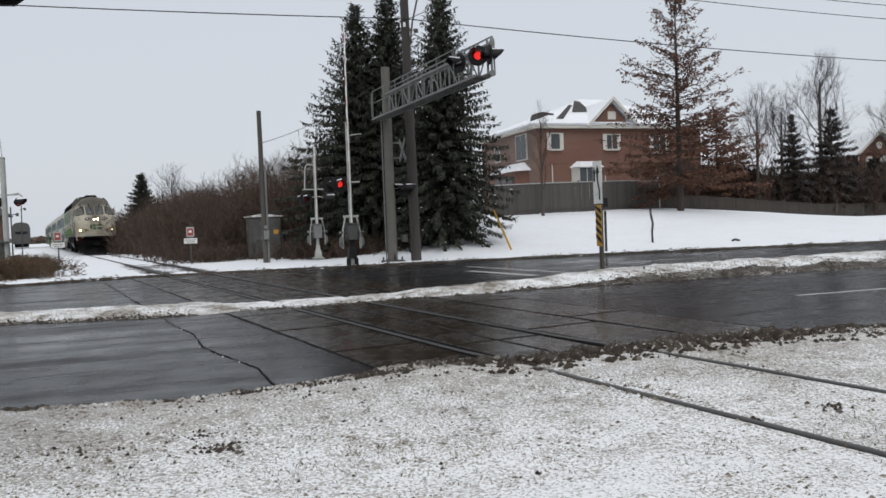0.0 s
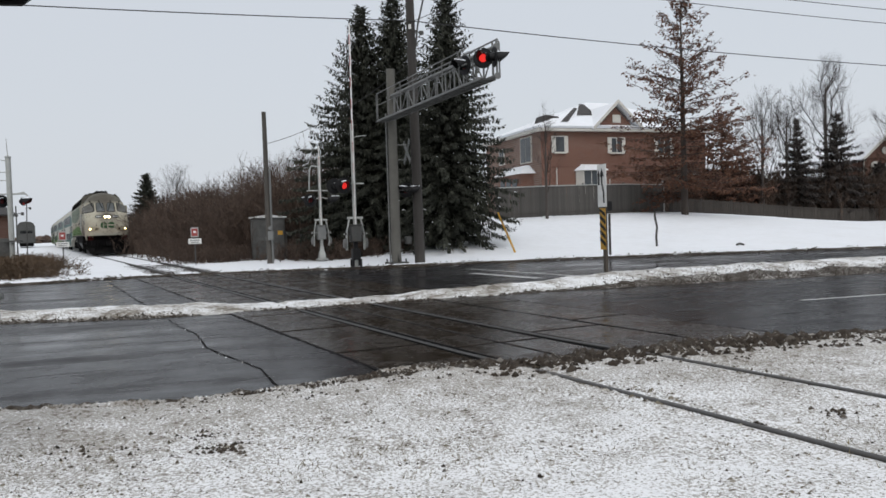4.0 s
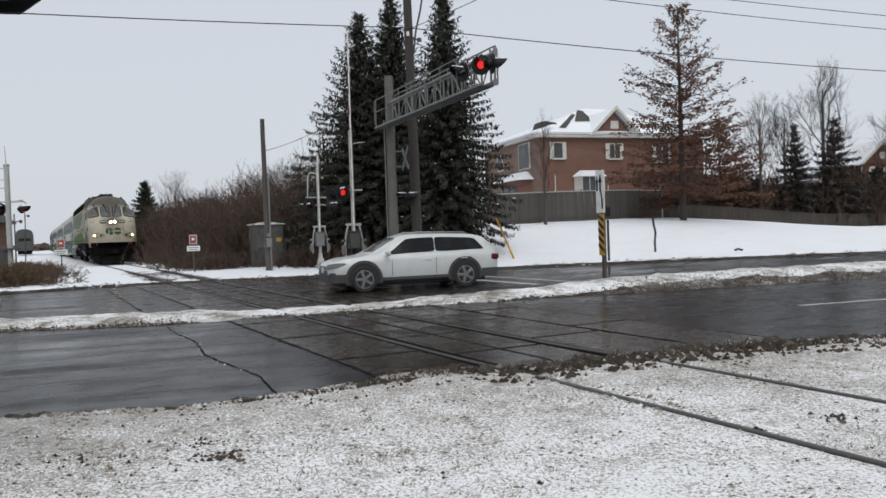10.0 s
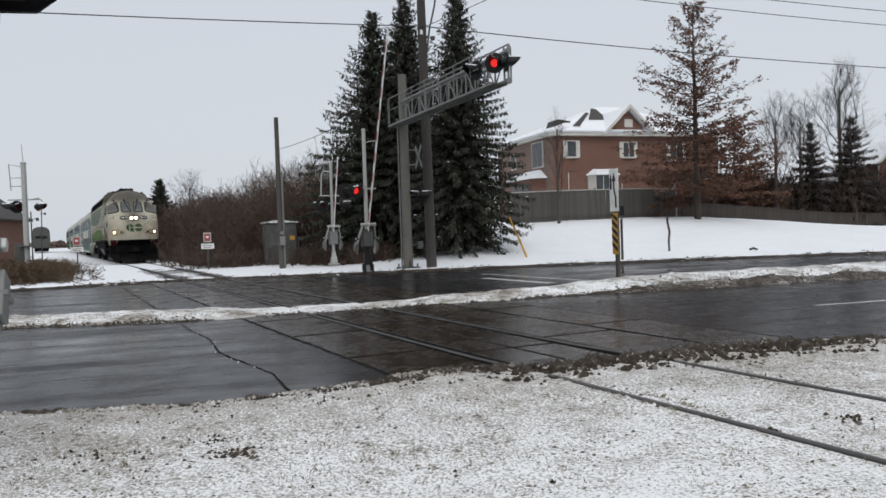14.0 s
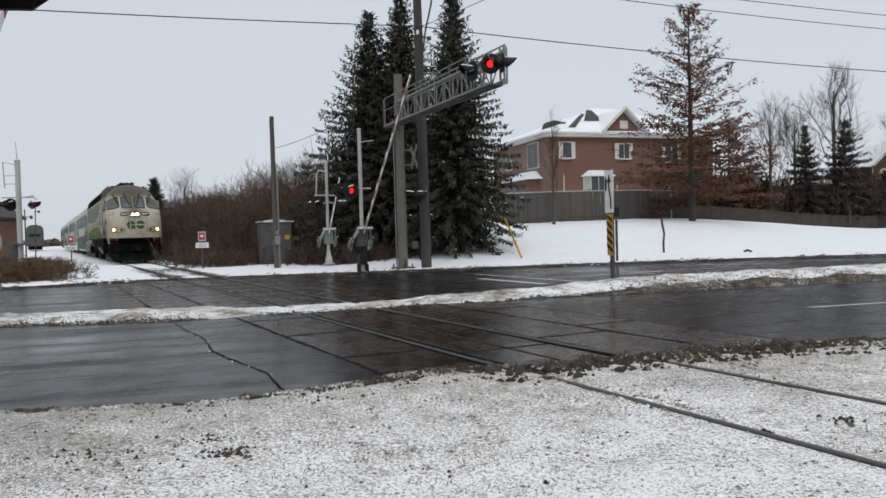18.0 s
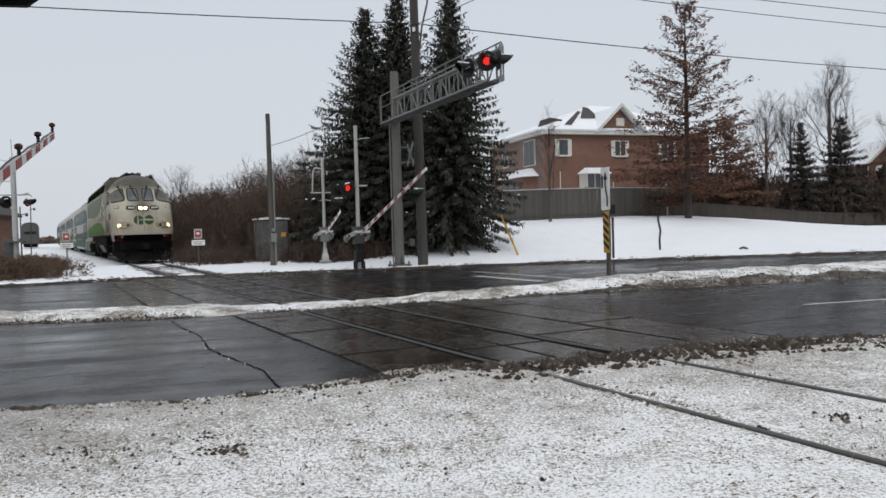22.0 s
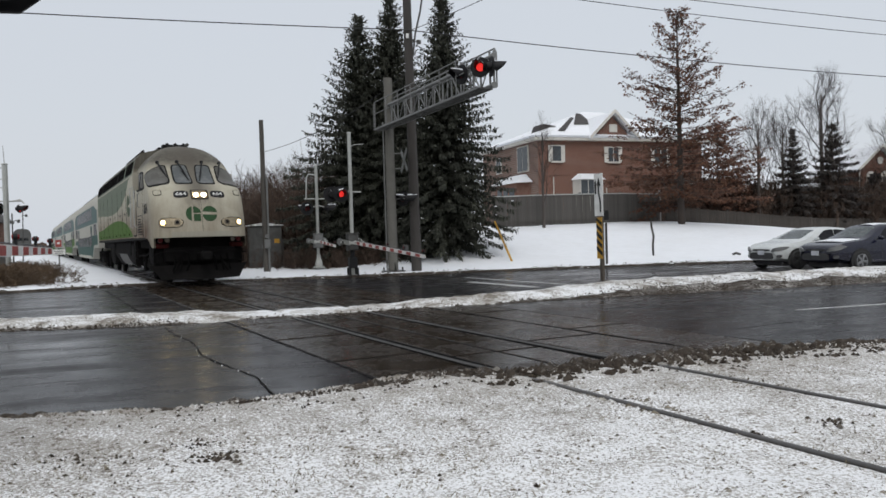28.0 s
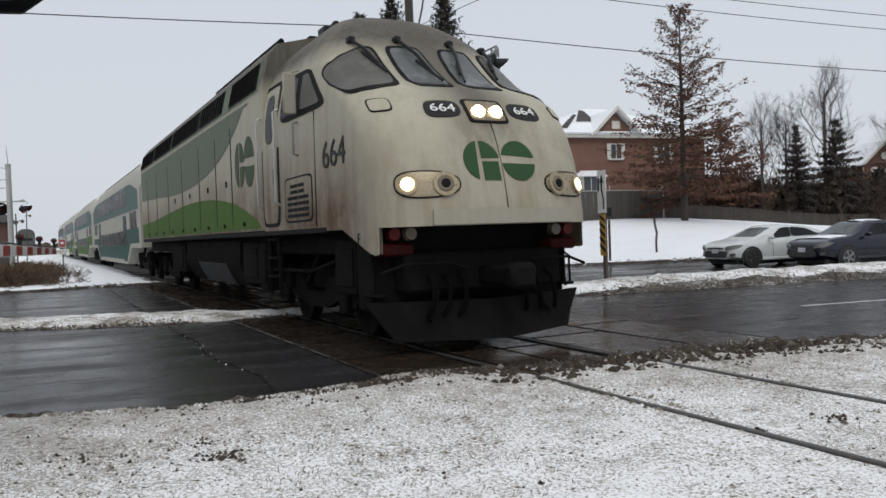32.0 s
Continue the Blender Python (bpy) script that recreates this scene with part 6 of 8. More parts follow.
# thicket: bare brush along the line
def brush_mesh(seed, h, w, n):
    rg = random.Random(seed)
    v, f = [], []

    def stick(p, q, r):
        d = (q - p).normalized()
        a = d.orthogonal().normalized()
        b = d.cross(a)
        k = len(v)
        for c, rr in ((p, r), (q, r * 0.5)):
            for j in range(3):
                v.append(tuple(c + (a * math.cos(2.094 * j) + b * math.sin(2.094 * j)) * rr))
        f.extend([(k, k + 1, k + 4, k + 3), (k + 1, k + 2, k + 5, k + 4), (k + 2, k, k + 3, k + 5)])
    for i in range(n):
        p = Vector((rg.gauss(0, w * 0.4), rg.gauss(0, w * 0.3), 0))
        d = Vector((rg.gauss(0, 0.25), rg.gauss(0, 0.25), 1)).normalized()
        L = h * rg.uniform(0.35, 1.0)
        segs = 5
        for k in range(segs):
            d = (d + Vector((rg.gauss(0, 0.16), rg.gauss(0, 0.16), rg.gauss(0, 0.05)))).normalized()
            q = p + d * L / segs
            stick(p, q, 0.022 * (1 - 0.17 * k))
            for b in range(4):
                d2 = (d * 0.8 + Vector((rg.gauss(0, 0.6), rg.gauss(0, 0.6), rg.gauss(0.1, 0.3)))).normalized()
                p2 = p.lerp(q, rg.random())
                e2 = p2 + d2 * L * rg.uniform(0.10, 0.26)
                stick(p2, e2, 0.010)
                d3 = (d2 + Vector((rg.gauss(0, 0.5), rg.gauss(0, 0.5), rg.gauss(0.1, 0.3)))).normalized()
                stick(p2.lerp(e2, 0.6), p2.lerp(e2, 0.6) + d3 * L * 0.10, 0.007)
            p = q
    me = bpy.data.meshes.new("shrub")
    me.from_pydata(v, [], f)
    me.materials.append(TWIGS)
    return me


BRUSH = [brush_mesh(60 + i, 5.0, 3.2, 95) for i in range(4)]
LOWBRUSH = [brush_mesh(70 + i, 1.7, 2.6, 90) for i in range(2)]
WEED = [me.copy() for me in LOWBRUSH]
for me in WEED:
    me.materials[0] = WEEDS
rg = random.Random(77)
for i in range(90):
    al = 41 + 1.15 * i + rg.uniform(-1, 1) if i < 60 else rg.uniform(43, 75)
    off = 3.2 + rg.uniform(0, 7) + 0.02 * al if i < 60 else rg.uniform(3.4, 12)
    p = on_track(TRACK_C + off, al)
    if (p - Vector((-9.3, 41.8, 0))).length < 2.6 or p.x > -3.2:
        continue
    sc = 1.0
    hgt = (0.75 + 0.48 * sstep(3.5, 10, off)) * rg.uniform(0.8, 1.1)
    ob = tagged(new("shrub", BRUSH[i % 4]), "tall bare brown brush beside the railway", "shrub", "thicket shrubs")
    ob.matrix_basis = pose(p.x, p.y, -0.05, 0, 0, rg.uniform(0, 360)) @ Matrix.Diagonal((1.0, 1.0, hgt, 1))
for i in range(84):
    al = rg.uniform(40, 80) if i < 30 else rg.uniform(33.5, 58)
    off = rg.uniform(2.6, 5.0) if i < 30 else -rg.uniform(5.1, 8.6)
    p = on_track(TRACK_C + off, al)
    ob = tagged(new("shrub", LOWBRUSH[i % 2] if i < 30 else WEED[i % 2]), "low dead brush beside the railway" if i < 30 else "dry brown weeds standing beside the railway", "shrub", "low brush")
    ob.matrix_basis = pose(p.x, p.y, -0.05, 0, 0, rg.uniform(0, 360)) @ Matrix.Diagonal((1.0, 1.0, rg.uniform(0.5, 1.0) * (1.0 if i < 30 else 0.55), 1))
for i in range(14):
    p = Vector((rg.uniform(-8.0, -1.5), rg.uniform(38.0, 44.0), 0))
    ob = tagged(new("shrub", LOWBRUSH[i % 2]), "low dead brush under the spruces", "shrub", "low brush")
    ob.matrix_basis = pose(p.x, p.y, -0.05, 0, 0, rg.uniform(0, 360)) @ Matrix.Diagonal((1.0, 1.0, rg.uniform(0.6, 1.0), 1))
for i in range(40):
    p = Vector((18.5 + i * 0.47 + rg.uniform(-0.5, 0.5), rg.uniform(59.0, 61.5), 0))
    ob = tagged(new("shrub", LOWBRUSH[i % 2]), "dense bare shrub behind the low fence", "shrub", "garden shrubs")
    ob.matrix_basis = pose(p.x, p.y, hill(p.x, p.y) - 0.05, 0, 0, rg.uniform(0, 360)) @ Matrix.Diagonal((1.5, 1.2, rg.uniform(1.5, 2.7), 1))
# far tree line that closes the horizon
s = Shape()
for i in range(150):
    x = -420 + 860 * i / 150
    y = 330 + 60 * ripple(i * 0.3, 1, 1)
    hh = (3.2 if -0.60 < x / y < -0.42 else 9) + 4 * ripple(i * 0.7, 4, 1)
    for k in range(10):
        s.lump((x + rg.uniform(-4, 4), y + rg.uniform(-6, 6), rg.uniform(0, hh * 0.5)), (rg.uniform(1.5, 3.0), 2, rg.uniform(2, hh * 0.5)), rg, 7)
solo("far_woods", s, TWIGS, "hazy bare woods on the horizon", "woods", kind="stuff")


# ---- the train ----
def grimy(name, base, grime, soot=0.0, rough=0.55, spec=0.03):
    """Weathered train paint: vertical runs of dirt, broad brown grime, soot on the roof."""
    m, nt, b, tc = node_mat(name)
    runs = noise_tex(nt, tc, 2.6, 6, 0.7, stretch=(1.6, 1.6, 0.12))
    big, fine = noise_tex(nt, tc, 0.8, 6, 0.7), noise_tex(nt, tc, 14.0, 5, 0.7)
    col = mixc(nt, ramp(nt, runs, [(0.45, 0.0), (0.75, 0.32)]), base, grime)
    col = mixc(nt, ramp(nt, big, [(0.50, 0.0), (0.78, 0.25)]), col, grime)
    col = mixc(nt, ramp(nt, fine, [(0.5, 0.0), (0.8, 0.10)]), col, tuple(c * 0.5 for c in grime))
    sp = nt.nodes.new("ShaderNodeSeparateXYZ")
    nt.links.new(tc.outputs["Object"], sp.inputs[0])
    if soot:
        mp = nt.nodes.new("ShaderNodeMapRange")
        mp.inputs["From Min"].default_value, mp.inputs["From Max"].default_value = 3.95, 4.3
        nt.links.new(sp.outputs["Z"], mp.inputs["Value"])
        f = nt.nodes.new("ShaderNodeMath")
        f.operation = "MULTIPLY"
        nt.links.new(mp.outputs[0], f.inputs[0])
        nt.links.new(ramp(nt, runs, [(0.25, soot * 0.75), (0.7, soot)]), f.inputs[1])
        col = mixc(nt, f.outputs[0], col, (0.055, 0.050, 0.043))
        ab = nt.nodes.new("ShaderNodeMath")
        ab.operation = "ABSOLUTE"
        nt.links.new(sp.outputs["Y"], ab.inputs[0])
        mid = ramp(nt, ab.outputs[0], [(0.1, 0.85), (0.85, 0.0)])
        zz = ramp(nt, madd(nt, sp.outputs["Z"], 0.25, madd(nt, runs, 0.25, -0.12)), [(0.56, 0.0), (0.75, 1.0)])
        col = mixc(nt, mixc(nt, 1.0, mid, zz, "MULTIPLY"), col, (0.085, 0.075, 0.062))
        lo = nt.nodes.new("ShaderNodeMapRange")
        lo.inputs["From Min"].default_value, lo.inputs["From Max"].default_value = 3.0, 1.85
        nt.links.new(sp.outputs["Z"], lo.inputs["Value"])
        f2 = nt.nodes.new("ShaderNodeMath")
        f2.operation = "MULTIPLY"
        nt.links.new(lo.outputs[0], f2.inputs[0])
        # low brown: real grime on the flanks, partly painted shade across the nose front
        flank = ramp(nt, madd(nt, sp.outputs["X"], 0.2, 0.6), [(0.30, 1.0), (0.46, 0.42)])
        nt.links.new(mixc(nt, 1.0, ramp(nt, mixc(nt, 0.4, big, runs), [(0.36, 0.40), (0.56, 1.0)]), flank, "MULTIPLY"), f2.inputs[1])
        col = mixc(nt, f2.outputs[0], col, (0.115, 0.070, 0.044))
    nt.links.new(col, b.inputs["Base Color"])
    nt.links.new(ramp(nt, fine, [(0.3, rough - 0.08), (0.7, rough + 0.15)]), b.inputs["Roughness"])
    b.inputs["Specular IOR Level"].default_value = spec
    bump(nt, b, fine, 0.04, 0.003)
    return m


LOCO_WHITE = grimy("cream_white_train_paint", (0.41, 0.388, 0.31), (0.18, 0.148, 0.10), 0.95, 0.55, 0.10)
COACH_WHITE = grimy("coach_white_paint", (0.40, 0.39, 0.345), (0.21, 0.19, 0.145), 0.0, 0.6, 0.08)
LOGO_GREEN = grimy("dark_green_paint", (0.036, 0.075, 0.037), (0.05, 0.065, 0.042))
DUSTY_GREEN = grimy("dusty_green_paint", (0.078, 0.105, 0.070), (0.10, 0.105, 0.08))
SIDE_GREEN = grimy("leaf_green_paint", (0.078, 0.145, 0.036), (0.075, 0.09, 0.042))
PALE_GREEN = grimy("pale_grey_green_paint", (0.155, 0.185, 0.140), (0.12, 0.125, 0.096))
TEAL = grimy("teal_green_paint", (0.050, 0.098, 0.086), (0.06, 0.075, 0.062), 0.0, 0.6, 0.08)
PALE_TEAL = grimy("pale_teal_paint", (0.105, 0.155, 0.15), (0.10, 0.115, 0.10), 0.0, 0.6, 0.08)
UNDER = surf("sooty_underframe", (0.011, 0.0105, 0.0105), 0.85, 0.0, 0.35, 1.5, 18, 0.3, dirt=(0.011, 0.009, 0.0075), spec=0.04)
COACH_GLASS = glass("dark_coach_glass", (0.012, 0.013, 0.014), 0.2, 0.15)
COACH_GLASS.node_tree.nodes["Principled BSDF"].inputs["Specular IOR Level"].default_value = 0.04
NOSE_BAR = grimy("grey_cream_bar", (0.31, 0.295, 0.245), (0.22, 0.19, 0.15))
TANK = surf("silver_tank_skirt", (0.036, 0.036, 0.036), 0.55, 0.3, 0.2, 1.2, 16, 0.1, dirt=(0.12, 0.10, 0.08))
CAB_GLASS = glass("grey_cab_glass", (0.095, 0.092, 0.083), 0.3, 0.2)
CAB_GLASS.node_tree.nodes["Principled BSDF"].inputs["Specular IOR Level"].default_value = 0.08
WINDSHIELD = glass("windshield_glass", (0.095, 0.103, 0.104), 0.12, 0.3)
WINDSHIELD.node_tree.nodes["Principled BSDF"].inputs["Specular IOR Level"].default_value = 0.12
GASKET = surf("black_gasket", (0.010, 0.010, 0.010), 0.7, 0, 0.25, 3, 20, 0.1, spec=0.1)
HEADLIGHT = glow("headlight_beam", (1.0, 0.80, 0.45), 12.0)
DITCHLIGHT = glow("ditch_light", (1.0, 0.74, 0.32), 6.0)
LAMP_GLASS = glass("unlit_lamp_glass", (0.14, 0.115, 0.08), 0.15)
REFLECTOR = surf("amber_reflector", (0.30, 0.25, 0.165), 0.3, 0.4, 0.2, 4, 20, 0.0)

NP, ND = 2.7, 0.88
xc_of = smooth_curve([(1.2, 0.0), (1.75, -0.01), (2.4, -0.17), (2.9, -0.42), (3.3, -0.85), (3.5, -1.32), (3.85, -1.78), (4.2, -2.15), (4.6, -2.7), (4.87, -3.3), (5.05, -4.4)])
w_of = smooth_curve([(0.0, 1.55), (3.0, 1.55), (3.4, 1.53), (3.7, 1.49), (4.0, 1.42), (4.25, 1.32), (4.5, 1.15), (4.76, 0.85), (4.945, 0.49), (5.05, 0.02)])


def nose(a, z, off=0.0):
    """A point of the nose: a from -1 (one flank) to 1 (the other)."""
    def raw(a, z):
        t = radians(90 * a)
        w = w_of(z)
        y = w * math.copysign(abs(math.sin(t)) ** (2 / NP), t)
        d = ND * (0.45 + 0.55 * w / 1.55)
        return Vector((xc_of(z) - d * (1 - abs(math.cos(t)) ** (2 / NP)), y, z))
    p = raw(a, z)
    if off:
        e = 1e-3
        a0, a1 = max(-1, a - e), min(1, a + e)
        n = (raw(a1, z) - raw(a0, z)).cross(raw(a, z + e) - raw(a, z - e)).normalized()
        if n.dot(Vector((1, 0.6 * math.copysign(1, a) * abs(a), 0.3))) < 0:
            n = -n
        p = p + n * off
    return p


def a_of(y, z):
    return math.copysign(math.degrees(math.asin(min(1, abs(y) / w_of(z)) ** (NP / 2))) / 90, y)


def on_nose(y, z, off=0.0):
    return nose(a_of(y, z), z, off)


def on_side(sign):
    return lambda x, z, off=0.0: Vector((x, sign * (w_of(z) + off), z))


def outline(corners, p=5.0, n=28):
    """A rounded four-cornered outline; corners run round it."""
    c = [Vector((*q, 0)) for q in corners]
    out = []
    for i in range(n):
        t = 2 * math.pi * i / n
        s, u = (math.copysign(abs(math.cos(t)) ** (2 / p), math.cos(t)) + 1) / 2, (math.copysign(abs(math.sin(t)) ** (2 / p), math.sin(t)) + 1) / 2
        q = c[0] * (1 - s) * (1 - u) + c[1] * s * (1 - u) + c[2] * s * u + c[3] * (1 - s) * u
        out.append((q.x, q.y))
    return out


def rect(u0, v0, u1, v1):
    return [(u0, v0), (u1, v0), (u1, v1), (u0, v1)]


def patch(fn, pts, off=0.01, depth=0.02, rings=4, shape=None):
    """A plate that lies on a surface fn(u, v, off), with the given outline."""
    cu, cv = sum(p[0] for p in pts) / len(pts), sum(p[1] for p in pts) / len(pts)
    n = len(pts)
    s = shape or Shape()
    v = [fn(cu, cv, off)]
    for k in range(1, rings + 1):
        v += [fn(cu + (u - cu) * k / rings, cv + (w - cv) * k / rings, off) for u, w in pts]
    v += [fn(u, w, off - depth) for u, w in pts]
    f = [(0, 1 + i, 1 + (i + 1) % n) for i in range(n)]
    for k in range(rings):
        f += [(1 + k * n + i, 1 + k * n + (i + 1) % n, 1 + (k + 1) * n + (i + 1) % n, 1 + (k + 1) * n + i) for i in range(n)]
    s.add(v, f)
    return s


def words(text, size, m, material, parent, name, label=""):
    """Raised lettering in the built-in font, in the xy plane of m."""
    cu = bpy.data.curves.new("words", "FONT")
    cu.body, cu.size, cu.align_x, cu.align_y, cu.extrude = text, size, "CENTER", "CENTER", 0.004
    ob = bpy.data.objects.new("words", cu)
    scene.collection.objects.link(ob)
    me = bpy.data.meshes.new_from_object(ob.evaluated_get(bpy.context.evaluated_depsgraph_get()))
    bpy.data.objects.remove(ob)
    me.transform(m)
    me.materials.clear()
    me.materials.append(material)
    o = new(name, me)
    o.parent = parent
    return tagged(o, label)


def wheel_set(parent, x, r=0.51):
    """Two wheels on their axle, turning as one piece."""
    w = Shape().rod((0, -0.7, 0), (0, 0.7, 0), 0.09, 0.09, 10)
    for sg in (-1, 1):
        w.rod((0, sg * 0.68, 0), (0, sg * 0.82, 0), r, r, 28)
        w.rod((0, sg * 0.66, 0), (0, sg * 0.69, 0), r + 0.028, r + 0.028, 28)
        w.rod((0, sg * 0.82, 0), (0, sg * 0.90, 0), 0.17, 0.14, 14)
        for k in range(6):
            q = radians(60 * k)
            w.box((0.32 * math.cos(q), sg * 0.825, 0.32 * math.sin(q)), (0.07, 0.03, 0.07), 0.01)
    ob = part("wheelset", w, UNDER, parent, "sooty steel wheels on an axle")
    ob.matrix_basis = pose(x, 0, r)
    return ob


def bogie(parent, x, base=2.7, axles=2):
    for sg in (-1, 1):
        prof = [(x - base / 2 - 0.55, 0.62), (x - base / 2 - 0.35, 0.82), (x - 0.7, 0.85), (x - 0.4, 0.60), (x + 0.4, 0.60), (x + 0.7, 0.85), (x + base / 2 + 0.35, 0.82), (x + base / 2 + 0.55, 0.62), (x + base / 2 + 0.3, 0.42), (x + base / 2 - 0.4, 0.50), (x + 0.5, 0.36), (x - 0.5, 0.36), (x - base / 2 + 0.4, 0.50), (x - base / 2 - 0.3, 0.42)]
        part("bogie_frame", Shape().prism(prof, 1, sg * 1.05 - 0.07, sg * 1.05 + 0.07), UNDER, parent, "black bogie side frame")
        for k in range(2):
            sx = x + (k - 0.5) * base
            part("axle_box", Shape().box((sx, sg * 1.13, 0.51), (0.34, 0.14, 0.34), 0.03), UNDER, parent)
            for dx in (-0.28, 0.28):
                part("spring", Shape().rod((sx + dx, sg * 1.12, 0.62), (sx + dx, sg * 1.12, 1.0), 0.09, 0.09, 10), UNDER, parent)
        part("damper", Shape().rod((x - 0.2, sg * 1.17, 0.75), (x + 0.5, sg * 1.17, 1.2), 0.05, 0.05, 8), UNDER, parent)
    part("bolster", Shape().box((x, 0, 0.8), (0.9, 2.0, 0.35), 0.04), UNDER, parent)
    for k in range(2):
        wheel_set(parent, x + (k - 0.5) * base)


LOCO_L = 22.6
loco = thing("locomotive", "cream and green diesel passenger locomotive with lit headlights", "locomotive")
# shell: nose and cab, then the long hood
zs = [1.55, 1.7, 1.9, 2.1, 2.3, 2.5, 2.7, 2.9, 3.05, 3.2, 3.35, 3.5, 3.65, 3.8, 3.95, 4.1, 4.25, 4.38, 4.5, 4.6, 4.7, 4.8, 4.88, 4.94, 4.99, 5.02, 5.043]
rings = []
for z in zs:
    w = w_of(z)
    rings.append([Vector((-5.4, -w, z))] + [nose(-1 + 2 * k / 44, z) for k in range(45)] + [Vector((-5.4, w, z))])
part("cab_shell", Shape().loft(rings, False), LOCO_WHITE, loco, "rounded cream cab shell stained by soot")
hood_sec = [(1.55, 1.62), (1.55, 3.98), (1.54, 4.04), (1.40, 4.64), (1.22, 4.86), (0.6, 5.01), (0.0, 5.05)]
sec = [(-y, z) for y, z in hood_sec] + [(y, z) for y, z in reversed(hood_sec[:-1])]
hood = Shape().loft([[(x, y, z) for y, z in sec] for x in (-5.35, -5.4, -9, -14, -19, -LOCO_L + 0.25)], True, True)
part("hood", hood, LOCO_WHITE, loco, "long cream engine hood")
part("frame_sill", Shape().box((-LOCO_L / 2 - 0.9, 0, 1.56), (LOCO_L - 2.6, 3.12, 0.10), 0.02), GASKET, loco, "dirty sill along the body")
part("rear_wall", Shape().box((-LOCO_L + 0.15, 0, 2.95), (0.22, 3.02, 2.75), 0.05), PALE_GREEN, loco)
# flank colours on both sides
for sg in (-1, 1):
    fn = lambda u, v, off=0.0, sg=sg: Vector((u, sg * (1.55 + off), v))
    n = 40
    low = [(-5.65 - k * (LOCO_L - 6.1) / n, 1.70 + 0.78 * (1 - math.exp(-k / 5.0)) * (1.0 - 0.45 * sstep(12, 40, k))) for k in range(n + 1)]
    s = Shape()
    v = [fn(u, w, 0.008) for u, w in low] + [fn(u, 1.66, 0.008) for u, w in low]
    s.add(v, [(i, i + 1, n + 2 + i, n + 1 + i) for i in range(n)])
    part("lower_green_wave", s, SIDE_GREEN, loco, "leaf-green wave along the lower hood")
    up = [(-6.3 - k * (LOCO_L - 6.8) / n, 3.93 - 1.2 * (1 - math.exp(-max(0, k - 1) / 5.5)) + 0.22 * sstep(16, 40, k)) for k in range(n + 1)]
    s = Shape()
    v = [fn(u, w, 0.008) for u, w in up] + [fn(u, 3.97, 0.008) for u, w in up]
    s.add(v, [(i, i + 1, n + 2 + i, n + 1 + i) for i in range(n)])
    part("upper_green_wave", s, PALE_GREEN, loco, "pale grey-green wave along the upper hood")
    slope = lambda u, q, off=0.0, sg=sg: Vector((u, sg * (1.54 - 0.14 * q + 0.97 * off), 4.04 + 0.60 * q + 0.23 * off))
    part("hood_shoulder", patch(slope, rect(-LOCO_L + 0.3, 0.02, -5.6, 0.98), 0.008, 0.02, 2), PALE_GREEN, loco)
    for x0, x1 in ((-7.9, -5.75), (-11.0, -8.6), (-15.2, -11.2), (-18.8, -15.5), (-22.2, -19.1)):
        lv = part("air_intake", patch(slope, rect(x0, 0.10, x1, 0.92), 0.02, 0.03, 2), GASKET, loco, "black louvred intake")
        k = 0
        while x0 + 0.12 + k * 0.14 < x1:
            part("louvre", patch(slope, rect(x0 + 0.08 + k * 0.14, 0.14, x0 + 0.11 + k * 0.14, 0.88), 0.045, 0.03, 1), UNDER, lv)
            k += 1 if x0 > -9 else 2
    for x in (-7.8, -9.3, -11.2, -13.6, -16.0, -18.4, -20.6):
        part("panel_seam", patch(fn, rect(x - 0.018, 1.75, x + 0.018, 3.68), 0.012, 0.02, 1), GASKET, loco)
    for x in (-8.3, -10.2, -12.5, -14.8):
        part("panel_latch", patch(fn, outline(rect(x - 0.05, 2.55, x + 0.05, 2.68), 3, 12), 0.02, 0.03, 1), GASKET, loco)
    for k in range(9):
        part("jack_pad", patch(fn, outline(rect(-6.9 - k * 1.7, 1.72, -6.76 - k * 1.7, 1.80), 3, 10), 0.03, 0.04, 1), UNDER, loco)
    # flank emblem: two green discs, one split upright, one level
    ez, er = 2.90, 0.43
    ring = lambda cx, a0, a1: [(cx + 0.8 * er * math.cos(radians(a)), ez + er * math.sin(radians(a))) for a in range(a0, a1 + 1, 8)]
    for pts in (ring(-7.10, 98, 262), [(-7.06, ez + 0.045)] + ring(-7.06, 6, 86), [(-7.06, ez - 0.045)] + ring(-7.06, 274, 354), [(p, q + 0.035) for p, q in ring(-6.34, 4, 176)], [(p, q - 0.035) for p, q in ring(-6.34, 184, 356)]):
        part("emblem_piece", patch(fn, pts, 0.014, 0.02, 1), DUSTY_GREEN, loco)
    # door recess, rails, steps
    sd = on_side(sg)
    part("door_frame", patch(sd, outline(rect(-5.44, 1.66, -4.40, 4.06), 9, 32), 0.006, 0.02, 5), GASKET, loco)
    door = part("cab_door", patch(sd, outline(rect(-5.34, 1.72, -4.50, 3.98), 9, 32), 0.016, 0.02, 5), LOCO_WHITE, loco, "cream side door")
    part("door_window", patch(sd, outline(rect(-5.14, 3.05, -4.68, 3.86), 3.2, 24), 0.026, 0.02, 5), COACH_GLASS, door)
    part("door_grip", Shape().rod((-4.6, sg * 1.6, 2.35), (-4.6, sg * 1.6, 2.6), 0.015, 0.015, 6), GALV, door)
    for x in (-5.46, -4.36):
        part("grab_rail", Shape().pipe([(x, sg * 1.56, 3.55), (x, sg * 1.64, 3.5), (x, sg * 1.64, 2.05), (x, sg * 1.56, 2.0)], 0.02), ALU, loco, "vertical grab rail")
